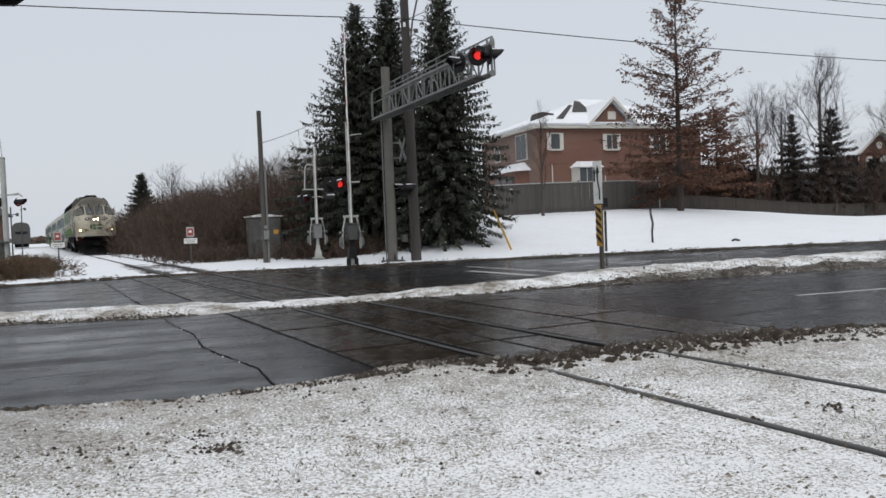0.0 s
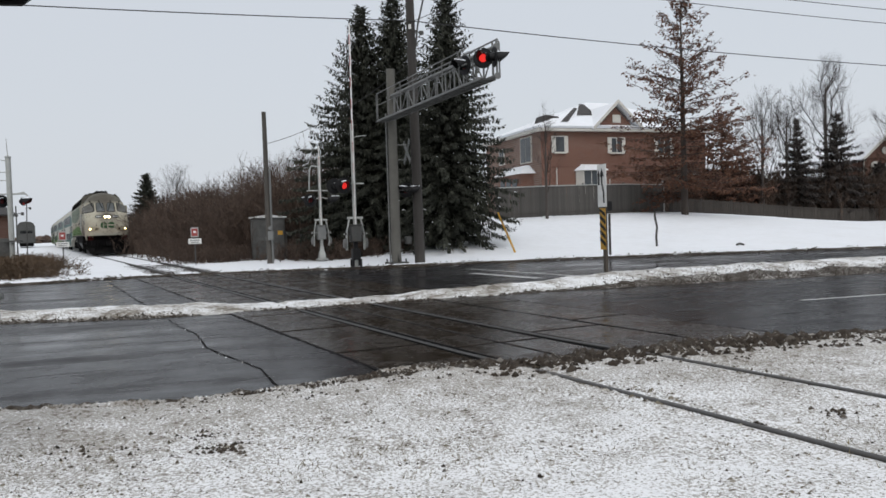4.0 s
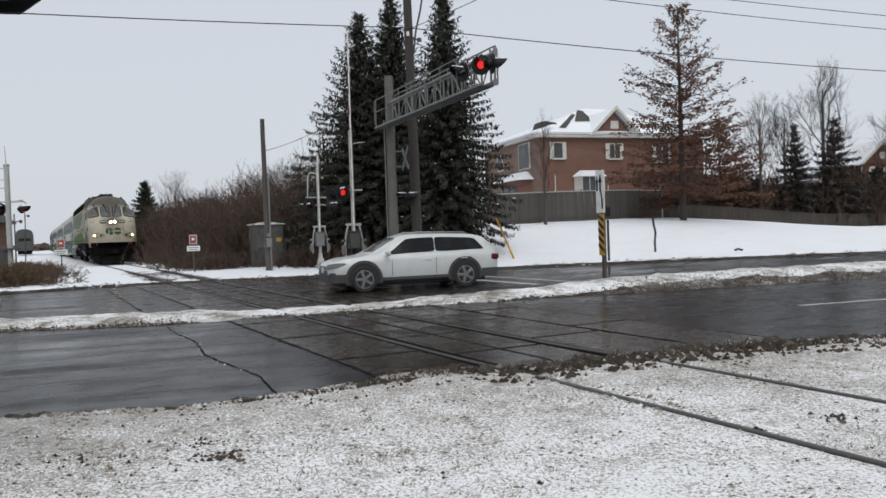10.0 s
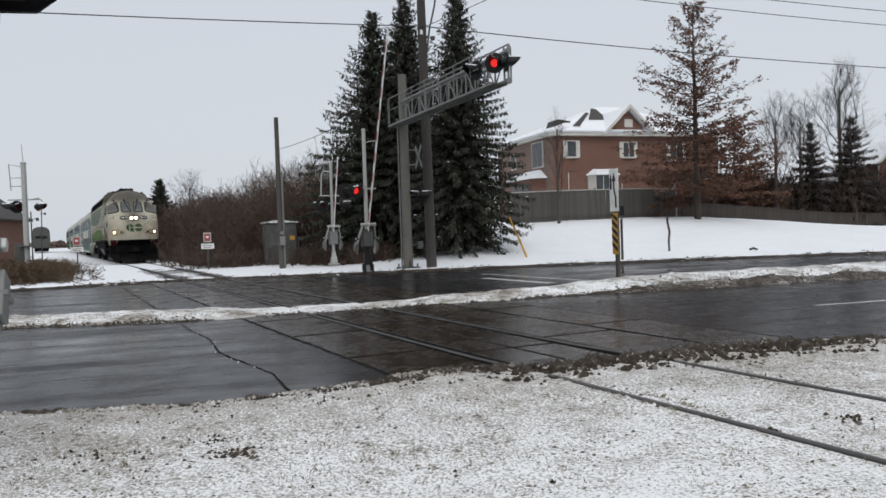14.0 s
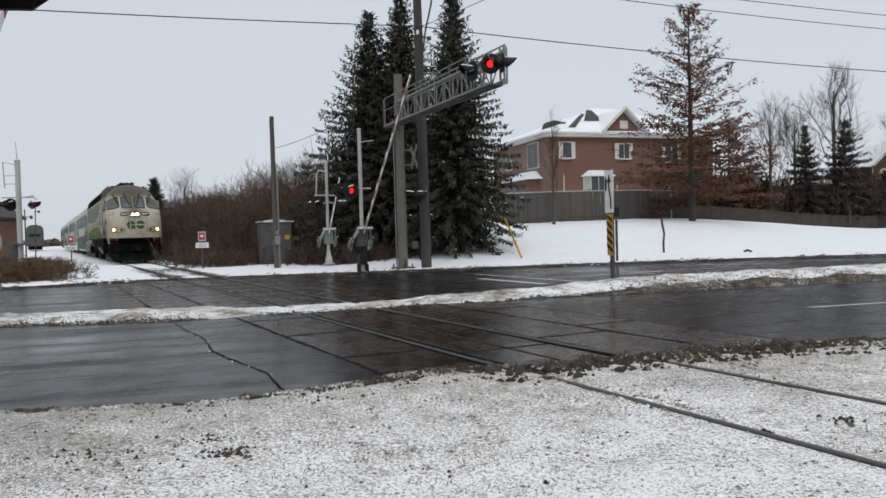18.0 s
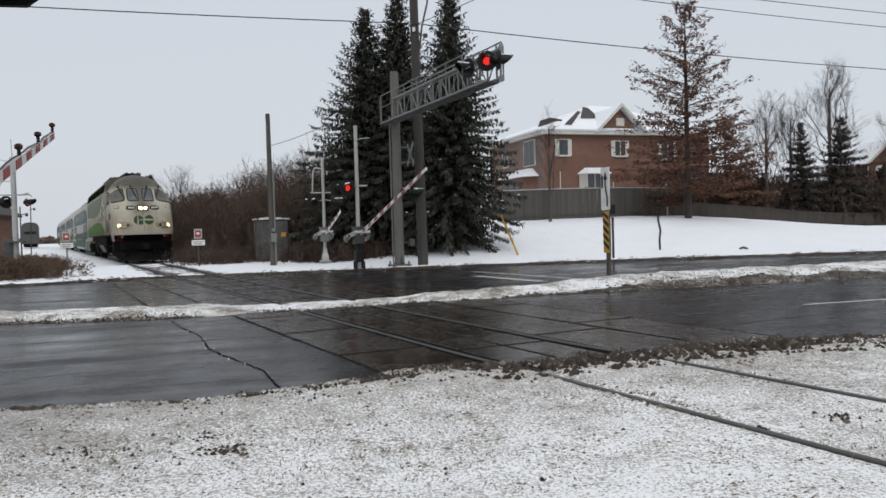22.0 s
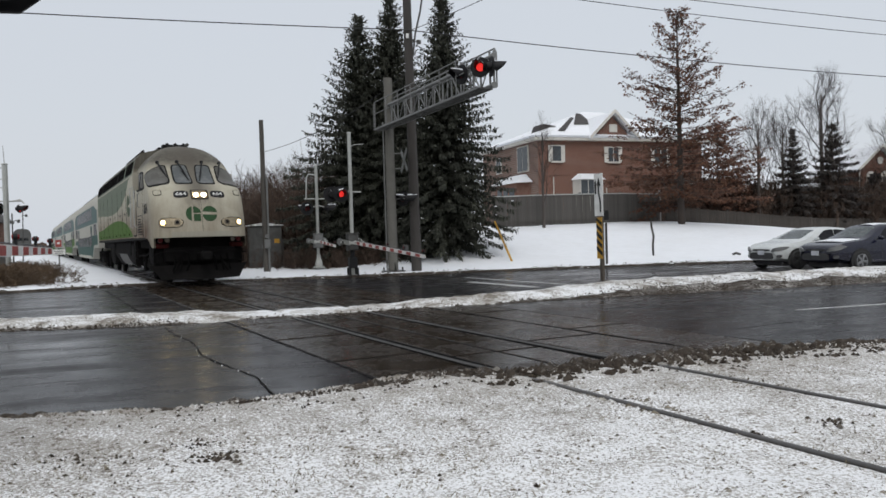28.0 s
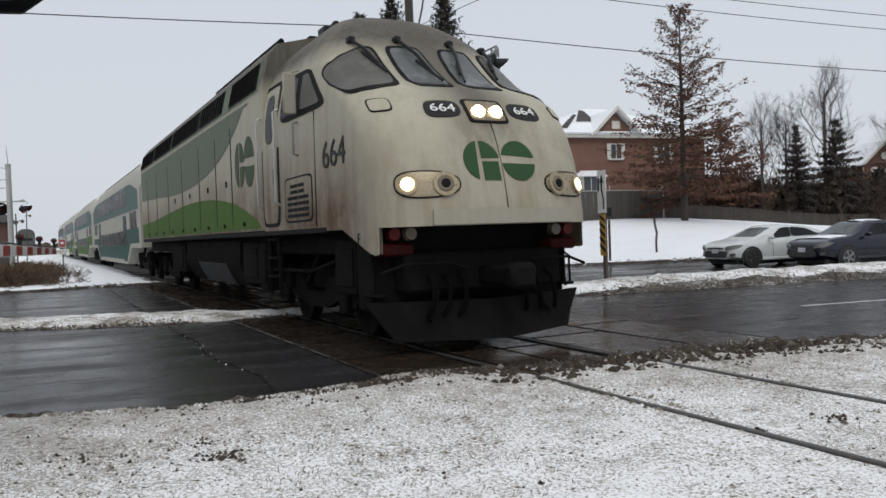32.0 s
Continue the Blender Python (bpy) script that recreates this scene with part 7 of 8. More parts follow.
    lad = part("step_ladder", Shape().box((-5.30, sg * 1.50, 1.05), (0.05, 0.06, 1.15), 0.008).box((-4.72, sg * 1.50, 1.05), (0.05, 0.06, 1.15), 0.008), UNDER, loco)
    for k in range(4):
        part("tread", Shape().box((-5.01, sg * 1.48, 0.52 + 0.31 * k), (0.56, 0.16, 0.035), 0.006), UNDER, lad)
    # cab side window, grille, number
    sf = on_side(sg)
    part("side_window_frame", patch(sf, outline([(-4.30, 3.28), (-2.05, 3.26), (-2.95, 3.95), (-4.30, 4.02)], 7), 0.010, 0.03), GASKET, loco)
    part("side_window", patch(sf, outline([(-3.24, 3.36), (-2.34, 3.34), (-3.0, 3.87), (-3.24, 3.89)], 9), 0.018, 0.02), CAB_GLASS, loco)
    part("side_window", patch(sf, outline([(-4.22, 3.36), (-3.46, 3.36), (-3.46, 3.90), (-4.22, 3.94)], 9), 0.018, 0.02), COACH_GLASS, loco)
    part("mirror", Shape().box((-3.35, sg * 1.66, 3.62), (0.05, 0.20, 0.62), 0.02).rod((-3.38, sg * 1.5, 3.98), (-3.36, sg * 1.68, 3.92), 0.015, 0.015, 6), NOSE_BAR, loco, "folding cab mirror")
    part("grab_rail", Shape().pipe([(-3.35, sg * 1.56, 3.20), (-3.35, sg * 1.63, 3.17), (-3.35, sg * 1.63, 2.72), (-3.35, sg * 1.56, 2.70)], 0.018), GALV, loco)
    part("cab_seam", patch(sf, rect(-2.62, 1.62, -2.59, 3.25), 0.008, 0.02, 1), GASKET, loco)
    gr = part("grille_frame", patch(fn, outline(rect(-4.2, 1.64, -2.62, 2.46), 9), 0.012, 0.02, 1), LOCO_WHITE, loco, "louvred cream access door")
    part("grille_gap", patch(fn, outline(rect(-4.1, 1.70, -2.72, 2.40), 9), 0.016, 0.02, 1), GASKET, gr)
    part("grille_door", patch(fn, outline(rect(-4.05, 1.73, -2.77, 2.37), 9), 0.022, 0.02, 1), LOCO_WHITE, gr)
    for k in range(6):
        for x0, x1 in (((-3.92, -3.44), (-3.38, -2.90)) if k < 4 else ((-3.75, -3.43), (-3.37, -3.1))):
            part("louvre", patch(fn, rect(x0, 1.78 + 0.09 * k, x1, 1.83 + 0.09 * k), 0.032, 0.02, 1), GASKET, gr)
    m = pose(-1.82, sg * 1.562, 2.56, 90, 0, 0 if sg < 0 else 180)
    words("664", 0.47, m @ Matrix.Diagonal((1.3, 1.1, 1, 1)), BLACK_PAINT, loco, "fleet_number", "black painted fleet number")
    # skirts at the nose corners
    skin = Shape()
    arc = [(nose(sg * a, 1.6), a) for a in (1.0, 0.93, 0.86, 0.80)]
    pts = [Vector((-1.6, sg * 1.55, 1.60)), *[p for p, a in arc]]
    low2 = [Vector((-1.6, sg * 1.55, 1.55)), Vector((arc[0][0].x - 0.15, sg * 1.55, 1.36)), Vector((arc[1][0].x, arc[1][0].y, 1.25)), Vector((arc[2][0].x, arc[2][0].y, 1.22)), Vector((arc[3][0].x, arc[3][0].y, 1.24))]
    inn = [p + Vector((-0.05, -0.06 * sg, 0)) for p in pts], [p + Vector((-0.05, -0.06 * sg, 0)) for p in low2]
    skin.loft([pts, low2, inn[1], inn[0]], False)
    part("nose_skirt", skin, LOCO_WHITE, loco, "cream corner skirt")
    words("F", 0.20, pose(-1.02, sg * 1.558, 1.42, 90, 0, 0 if sg < 0 else 180), BLACK_PAINT, loco, "end_letter")
# windshields: two in front, two quarter panes
for sg in (-1, 1):
    an = lambda a, z, off=0.0: nose(a, z, off)
    A = lambda y, z: (a_of(sg * y, z), z)
    part("windshield_frame", patch(an, outline([A(0.04, 3.37), A(0.68, 3.36), A(0.66, 4.12), A(0.13, 4.14)], 7), 0.010, 0.03, 5), GASKET, loco)
    part("windshield", patch(an, outline([A(0.085, 3.415), A(0.635, 3.405), A(0.615, 4.075), A(0.17, 4.095)], 7), 0.018, 0.02, 5), WINDSHIELD, loco, "grey windshield streaked with salt")
    a4 = [(sg * 0.285, 3.42), (sg * 0.83, 3.30), (sg * 0.945, 3.74), (sg * 0.345, 4.13)]
    grow = [(sg * 0.258, 3.375), (sg * 0.855, 3.25), (sg * 0.98, 3.775), (sg * 0.322, 4.175)]
    part("quarter_frame", patch(an, outline(grow, 5.5), 0.010, 0.03, 6), GASKET, loco)
    part("quarter_window", patch(an, outline(a4, 5.5), 0.018, 0.02, 6), CAB_GLASS, loco, "grey wrap-round quarter window")
    # wipers
    for y0, z0, y1, z1 in ((0.42, 4.20, 0.22, 3.62), (1.05, 4.18, 0.90, 3.75)):
        p, q = on_nose(sg * y0, z0, 0.05), on_nose(sg * y1, z1, 0.05)
        part("wiper_arm", Shape().pipe([p, p.lerp(q, 0.5) + Vector((0.04, 0, 0.02)), q], 0.026, 6), BLACK_PAINT, loco)
        b0, b1 = on_nose(sg * (y1 + 0.10), z1 + 0.22, 0.04), on_nose(sg * (y1 - 0.05), z1 - 0.14, 0.04)
        part("wiper_blade", Shape().rod(b0, b1, 0.022, 0.018, 6), BLACK_PAINT, loco)
        part("wiper_motor", Shape().box(on_nose(sg * y0, z0 + 0.02, 0.03), (0.14, 0.10, 0.10), 0.02), BLACK_PAINT, loco)
    # number boards
    nb = outline([A(0.36, 2.89), A(0.84, 2.87), A(0.82, 3.10), A(0.35, 3.12)], 3.2)
    board = part("number_board", patch(an, nb, 0.014, 0.03), BLACK_PAINT, loco, "black number board")
    c0, c1, c2 = on_nose(sg * 0.595, 2.995, 0.022), on_nose(sg * 0.615, 2.995, 0.022), on_nose(sg * 0.595, 3.05, 0.022)
    ex = (c1 - c0).normalized() * sg
    ez = (c2 - c0).normalized()
    ey = ex.cross(ez).normalized()
    ez = ey.cross(ex)
    m = Matrix(((ex.x, ez.x, ey.x, c0.x), (ex.y, ez.y, ey.y, c0.y), (ex.z, ez.z, ey.z, c0.z), (0, 0, 0, 1)))
    if ey.x < 0:
        m = m @ pose(0, 0, 0, 0, 180, 0)
    words("664", 0.20, m @ Matrix.Diagonal((1.15, 1, 1, 1)), WHITE_PAINT, board, "board_number", "white fleet number")
    # lamp clusters
    lc = outline([A(0.60, 1.88), A(1.35, 1.87), A(1.35, 2.21), A(0.60, 2.21)], 2.6)
    cl = part("lamp_pod", patch(an, lc, 0.010, 0.04), GASKET, loco, "oval twin-lamp cluster")
    part("pod_plate", patch(an, outline([A(0.62, 1.90), A(1.335, 1.89), A(1.335, 2.19), A(0.62, 2.19)], 2.6), 0.016, 0.02), REFLECTOR, cl)
    for y, mat, r, lab in ((1.215, DITCHLIGHT, 0.100, "lit ditch light"), (0.80, LAMP_GLASS, 0.125, "dark marker lamp")):
        c0 = on_nose(sg * y, 2.04, 0.02)
        nrm = (on_nose(sg * y, 2.04, 0.12) - c0).normalized()
        part("lamp_ring", Shape().rod(c0 - nrm * 0.03, c0 + nrm * 0.02, r + 0.025, r + 0.025, 20), REFLECTOR, cl)
        part("lamp", Shape().rod(c0, c0 + nrm * 0.035, r, r * 0.7, 20), mat, cl, lab)
        if y < 1:
            part("lamp_lens", Shape().rod(c0 + nrm * 0.03, c0 + nrm * 0.045, r * 0.5, r * 0.4, 16), GASKET, cl)
    # eyebrow plate beside the quarter window
    part("eyebrow_hatch", patch(an, outline([A(1.18, 2.97), A(1.42, 2.96), A(1.42, 3.15), A(1.18, 3.16)], 4), 0.010, 0.02), GASKET, loco)
    part("hatch_cover", patch(an, outline([A(1.195, 2.985), A(1.405, 2.975), A(1.405, 3.135), A(1.195, 3.145)], 4), 0.016, 0.02), LOCO_WHITE, loco)
# headlight box and emblem on the nose
an = lambda y, z, off=0.0: on_nose(y, z, off)
hb = part("headlight_box", patch(an, outline(rect(-0.29, 2.82, 0.29, 3.15), 9), 0.012, 0.03), GASKET, loco, "headlight box between the number boards")
part("headlight_plate", patch(an, outline(rect(-0.25, 2.845, 0.25, 3.12), 9), 0.018, 0.02), LAMP_GLASS, hb)
for y in (-0.125, 0.125):
    c0 = on_nose(y, 2.95, 0.03)
    nrm = Vector((0.9, 0, 0.25)).normalized()
    part("headlight", Shape().rod(c0 - nrm * 0.04, c0 + nrm * 0.03, 0.088, 0.08, 22), HEADLIGHT, hb, "lit headlight")
EM = 2.33
cx = -0.27
left = [(cx + 0.245 * math.cos(radians(a)), EM + 0.245 * math.sin(radians(a))) for a in range(100, 262, 9)]
part("emblem_piece", patch(an, left, 0.012, 0.02), LOGO_GREEN, loco, "green half-disc emblem")
tr = [(cx + 0.0, EM + 0.03)] + [(cx + 0.245 * math.cos(radians(a)), EM + 0.245 * math.sin(radians(a))) for a in range(8, 90, 9)]
part("emblem_piece", patch(an, tr, 0.012, 0.02), LOGO_GREEN, loco)
part("emblem_piece", patch(an, rect(cx + 0.0, EM - 0.245, cx + 0.225, EM - 0.015), 0.012, 0.02), LOGO_GREEN, loco)
cx = 0.255
for lo, hi, sh in ((6, 176, 0.018), (184, 356, -0.018)):
    part("emblem_piece", patch(an, [(cx + 0.24 * math.cos(radians(a)), EM + sh + 0.235 * math.sin(radians(a))) for a in range(lo, hi, 10)], 0.012, 0.02), LOGO_GREEN, loco)
part("nose_seam", patch(an, rect(-0.006, 1.75, 0.006, 2.9), 0.006, 0.02, 6), GASKET, loco)
part("nose_bar", Shape().loft([[nose(a, z, o) for z, o in ((1.56, 0.0), (1.56, 0.06), (1.735, 0.05), (1.74, 0.0))] for a in [-0.36 + 0.72 * k / 12 for k in range(13)]], True, True), NOSE_BAR, loco, "grey bar under the nose")
# front end below the nose
part("front_cavity", Shape().box((-1.15, 0, 1.05), (0.5, 2.9, 1.1), 0.04), UNDER, loco)
part("buffer_beam", Shape().box((-0.75, 0, 0.98), (0.4, 2.3, 0.5), 0.05), UNDER, loco)
for sg in (-1, 1):
    part("marker_box", Shape().box((-0.72, sg * 1.22, 1.28), (0.3, 0.42, 0.16), 0.03), DULL_RED, loco, "dull red step box")
    part("marker_lamp", Shape().rod((-0.65, sg * 1.28, 1.47), (-0.54, sg * 1.28, 1.47), 0.085, 0.075, 14), RED_DARK, loco)
    part("marker_lamp", Shape().rod((-0.62, sg * 1.07, 1.47), (-0.52, sg * 1.07, 1.47), 0.085, 0.075, 14), LAMP_GLASS, loco)
    part("uncoupling_lever", Shape().pipe([(-0.5, sg * 0.35, 1.02), (-0.42, sg * 0.6, 1.1), (-0.45, sg * 1.2, 1.1), (-0.5, sg * 1.5, 1.0)], 0.02), UNDER, loco)
    for k in range(3):
        part("air_hose", Shape().pipe([(-0.52, sg * (0.42 + 0.22 * k), 0.95), (-0.36, sg * (0.42 + 0.22 * k), 0.85), (-0.33, sg * (0.45 + 0.22 * k), 0.6), (-0.42, sg * (0.50 + 0.22 * k), 0.45)], 0.03), BLACK_RUBBER, loco)
    part("corner_step", Shape().box((-0.9, sg * 1.40, 0.72), (0.40, 0.16, 0.04), 0.01).box((-0.9, sg * 1.44, 1.0), (0.06, 0.05, 0.6), 0.01), UNDER, loco)
    part("corner_rail", Shape().pipe([(-0.85, sg * 1.42, 1.15), (-0.80, sg * 1.47, 1.1), (-0.80, sg * 1.48, 0.75), (-0.85, sg * 1.42, 0.68)], 0.016), UNDER, loco)
part("coupler", Shape().box((-0.3, 0, 0.92), (0.9, 0.26, 0.24), 0.04).box((0.12, 0.05, 0.92), (0.28, 0.36, 0.32), 0.06), UNDER, loco, "black knuckle coupler")
plow = Shape()
rows = []
for z, fx, w in ((0.14, 0.10, 1.28), (0.35, -0.02, 1.42), (0.62, -0.10, 1.60)):
    rows.append([Vector((-0.28 + fx - 0.42 * abs(t) ** 1.2, w * t, z + 0.02 * abs(t))) for t in [-1 + k / 6 for k in range(13)]])
back_rows = [[p + Vector((-0.05, 0, 0)) for p in r] for r in reversed(rows)]
plow.loft(rows + back_rows + [rows[0]], False)
part("snow_plough", plow, UNDER, loco, "black V-shaped pilot plough")
for sg in (-1, 1):
    part("plough_brace", Shape().rod((-0.6, sg * 0.7, 0.75), (-0.45, sg * 0.9, 0.4), 0.04, 0.04, 8), UNDER, loco)
# running gear
bogie(loco, -4.1, 2.9)
bogie(loco, -LOCO_L + 4.2, 2.9)
tank = Shape().loft([[(x, y, z) for y, z in ((-1.38, 1.45), (-1.42, 0.95), (-1.18, 0.50), (-0.6, 0.38), (0.6, 0.38), (1.18, 0.50), (1.42, 0.95), (1.38, 1.45))] for x in (-8.0, -14.2)], True, True)
part("fuel_tank", tank, UNDER, loco, "black fuel tank")
for sg in (-1, 1):
    part("tank_skirt", Shape().loft([[(x, sg * y, z) for y, z in ((1.43, 0.97), (1.32, 0.72), (1.19, 0.50))] for x in (-9.2, -12.4)], False), TANK, loco, "silver-grey skirt on the fuel tank")
part("underframe", Shape().box((-LOCO_L / 2 - 0.6, 0, 1.36), (LOCO_L - 1.6, 2.5, 0.34), 0.03), UNDER, loco)
for x, w in ((-6.6, 0.7), (-7.5, 0.5), (-15.1, 0.9), (-16.4, 0.7)):
    for sg in (-1, 1):
        part("reservoir", Shape().rod((x - w / 2, sg * 1.15, 1.0), (x + w / 2, sg * 1.15, 1.0), 0.2, 0.2, 14), UNDER, loco)
for x, w, hgt in ((-7.1, 1.3, 0.8), (-1.95, 0.8, 0.75), (-15.6, 2.2, 0.8), (-6.2, 0.5, 0.9)):
    for sg in (-1, 1):
        part("equipment_box", Shape().box((x, sg * 1.22, 1.42 - hgt / 2), (w, 0.36, hgt), 0.03).box((x, sg * 1.41, 1.42 - hgt / 2), (w * 0.8, 0.03, hgt * 0.7), 0.008), UNDER, loco, "sooty equipment box under the sill")
part("brake_pipe", Shape().pipe([(-2.0, -1.3, 1.2), (-3.5, -1.36, 0.95), (-6.0, -1.36, 0.92), (-7.8, -1.3, 1.1)], 0.03), UNDER, loco)
# roof gear
part("exhaust_stack", Shape().box((-9.3, 0, 5.10), (1.3, 1.5, 0.26), 0.05), UNDER, loco, "black exhaust housing")
for y in (-0.3, 0.0, 0.3):
    part("air_horn", Shape().rod((-5.3, y, 5.15), (-4.9, y, 5.16), 0.04, 0.07, 12), BLACK_PAINT, loco)
part("horn_base", Shape().box((-5.3, 0, 5.08), (0.35, 0.9, 0.24), 0.03), BLACK_PAINT, loco)
for x in (-12.5, -15.0, -17.5):
    part("roof_fan", Shape().rod((x, 0, 4.93), (x, 0, 5.12), 0.85, 0.80, 26), GALV_DARK, loco)
for sg in (-1, 1):
    part("roof_rail", Shape().box((-8.2, sg * 1.10, 4.93), (5.4, 0.10, 0.14), 0.03), UNDER, loco)
part("roof_hatch", Shape().box((-6.2, 0, 5.04), (1.0, 1.1, 0.22), 0.05), UNDER, loco, "black roof housing behind the horns")
part("aerial", Shape().box((-4.6, 0.35, 5.11), (0.5, 0.12, 0.12), 0.03), GALV_DARK, loco)


# ---- double-deck coaches ----
def coach_section(x, L):
    """Half-section of the body: the floor drops between the bogies, the roof dips at the ends."""
    e2 = min(x, L - x)
    zb = 1.22 - 0.72 * sstep(3.2, 5.2, e2)
    top = 4.86 - 0.40 * (1 - sstep(0.0, 3.6, e2))
    return [(1.50, zb), (1.50, top - 1.75), (1.50, top - 1.0), (1.28, top - 0.42), (0.95, top - 0.15), (0.5, top - 0.03), (0.0, top)]


CL = 25.6
coach = thing("passenger_coach", "white and green double-deck passenger coach with snow on its roof", "coach", "train coaches")
rings = []
for x in (0.0, 0.05, 1.8, 3.2, 3.6, 4.4, 5.2, 10, 15, CL - 5.2, CL - 4.4, CL - 3.6, CL - 3.2, CL - 1.8, CL - 0.05, CL):
    h = coach_section(x, CL)
    rings.append([(-x, -y, z) for y, z in h] + [(-x, y, z) for y, z in reversed(h[:-1])])
part("body", Shape().loft(rings, True, True), COACH_WHITE, coach, "white coach body")
for sg in (-1, 1):
    fn = lambda u, v, off=0.0, sg=sg: Vector((u, sg * (1.50 + off), v))
    n = 60
    pts = [(-0.62 - k * (CL - 1.24) / n) for k in range(n + 1)]
    zb = [1.40 - 0.70 * sstep(3.3, 5.3, min(-u, CL + u)) for u in pts]
    s = Shape()
    s.add([fn(u, z, 0.008) for u, z in zip(pts, zb)] + [fn(u, 2.0 - 0.25 * sstep(3, 20, -u), 0.008) for u in pts], [(i, i + 1, n + 2 + i, n + 1 + i) for i in range(n)])
    part("lower_band", s, TEAL, coach, "teal-green lower band")
    s = Shape()
    s.add([fn(u, 2.72, 0.008) for u in pts] + [fn(u, coach_section(-u, CL)[2][1] - 0.02, 0.008) for u in pts], [(i, i + 1, n + 2 + i, n + 1 + i) for i in range(n)])
    part("upper_band", s, PALE_TEAL, coach, "pale teal upper band")
    for k in range(20):
        x = -4.8 - 0.82 * k
        part("upper_window", patch(fn, outline(rect(x - 0.70, 3.02, x, 3.74), 10), 0.016, 0.03, 1), COACH_GLASS, coach)
    for k in range(9):
        x = -6.4 - 1.52 * k
        part("lower_window", patch(fn, outline(rect(x - 1.2, 1.28, x, 1.95), 10), 0.016, 0.03, 1), COACH_GLASS, coach)
    for x in (-1.3, -2.55, -CL + 3.6, -CL + 2.35):
        part("end_window", patch(fn, outline(rect(x - 1.0, 1.98, x, 2.68), 10), 0.016, 0.03, 1), COACH_GLASS, coach)
    for x in (-5.0, -CL + 6.3):
        d = part("door", patch(fn, outline(rect(x - 1.35, 0.62, x, 2.62), 16), 0.014, 0.03, 1), TEAL, coach, "dark double door")
        for k in range(2):
            part("door_window", patch(fn, outline(rect(x - 0.58 - 0.66 * k, 1.35, x - 0.12 - 0.66 * k, 2.4), 8), 0.022, 0.03, 1), COACH_GLASS, d)
part("roof_snow", Shape().loft([[(-x, y, z) for y, z in ((-0.98, coach_section(x, CL)[4][1] + 0.02), (-0.5, coach_section(x, CL)[6][1] + 0.03), (0, coach_section(x, CL)[6][1] + 0.06), (0.5, coach_section(x, CL)[6][1] + 0.03), (0.98, coach_section(x, CL)[4][1] + 0.02))] for x in (0.3, 2, 4, 8, 13, 18, CL - 4, CL - 2, CL - 0.3)], False), SNOW, coach, "thin snow on the coach roof")
part("end_door", Shape().box((0.02, 0, 2.3), (0.08, 0.9, 2.1), 0.02), PALE_GREEN, coach)
part("gangway", Shape().box((0.2, 0, 2.25), (0.35, 1.2, 2.3), 0.05), BLACK_RUBBER, coach)
bogie(coach, -2.1, 2.5)
bogie(coach, -CL + 2.1, 2.5)
part("coupler", Shape().box((0.4, 0, 0.9), (1.0, 0.25, 0.25), 0.04), UNDER, coach)
COACHES = [coach] + [copy_thing(coach, Matrix()) for k in range(3)]
for c in COACHES[1:]:
    for ch in c.children:
        if ch.name.startswith("lower_band"):
            ch.data = ch.data.copy()
            ch.data.materials[0] = SIDE_GREEN
            tagged(ch, "leaf-green lower band")
YAW_T = -90 + 27.6
# a coach standing far off on the other line
parked = thing("passenger_coach", "dark coach standing on a far siding", "coach", at=pose(*on_track(-1.0, 165, 0.1), 0, 0, YAW_T))
rings = [[(-x, -y, z) for y, z in coach_section(4 + x * 0.2, CL)[1:]] + [(-x, y, z) for y, z in reversed(coach_section(4 + x * 0.2, CL)[1:-1])] for x in (0.0, 8.0, 24.0)]
part("upper_body", Shape().loft(rings, True, True), GALV_DARK, parked)
part("lower_body", Shape().box((-12.0, 0, 2.0), (24.0, 3.0, 2.3), 0.05), GALV_DARK, parked)
part("end_window", Shape().box((0.03, 0.0, 2.9), (0.08, 2.0, 0.5), 0.02), COACH_GLASS, parked)
part("underframe", Shape().box((-12.0, 0, 0.6), (23.0, 2.4, 0.8), 0.05), UNDER, parked)


# ---- cars ----
CAR_WHITE = surf("white_car_paint", (0.56, 0.585, 0.585), 0.22, 0, 0.06, 1.5, 14, 0.0, dirt=(0.38, 0.36, 0.33), dirt_amt=0.3)
CAR_NAVY = surf("navy_car_paint", (0.008, 0.009, 0.022), 0.16, 0.0, 0.15, 1.5, 14, 0.0, dirt=(0.05, 0.05, 0.055), dirt_amt=0.25)
CLADDING = surf("dark_plastic", (0.05, 0.05, 0.052), 0.6, 0, 0.2, 3, 20, 0.1)
CAR_GLASS = glass("tinted_car_glass", (0.012, 0.013, 0.015), 0.05, 0.05)
CAR_GLASS.node_tree.nodes["Principled BSDF"].inputs["Specular IOR Level"].default_value = 0.15
CAR_SCREEN = glass("car_windshield", (0.035, 0.046, 0.046), 0.05, 0.2)
TYRE = surf("tyre_rubber", (0.02, 0.02, 0.02), 0.75, 0, 0.25, 6, 30, 0.2)
RIM = surf("alloy_rim", (0.24, 0.245, 0.25), 0.35, 0.7, 0.15, 4, 20, 0.0)
RIM_DARK = surf("black_steel_rim", (0.03, 0.03, 0.03), 0.5, 0.3, 0.2, 4, 20, 0.0)
CAR_LAMP = glass("car_headlamp", (0.17, 0.175, 0.175), 0.04, 0.1)
PLATE = surf("plate_white", (0.6, 0.62, 0.66), 0.5, 0, 0.1, 4, 20, 0.0)


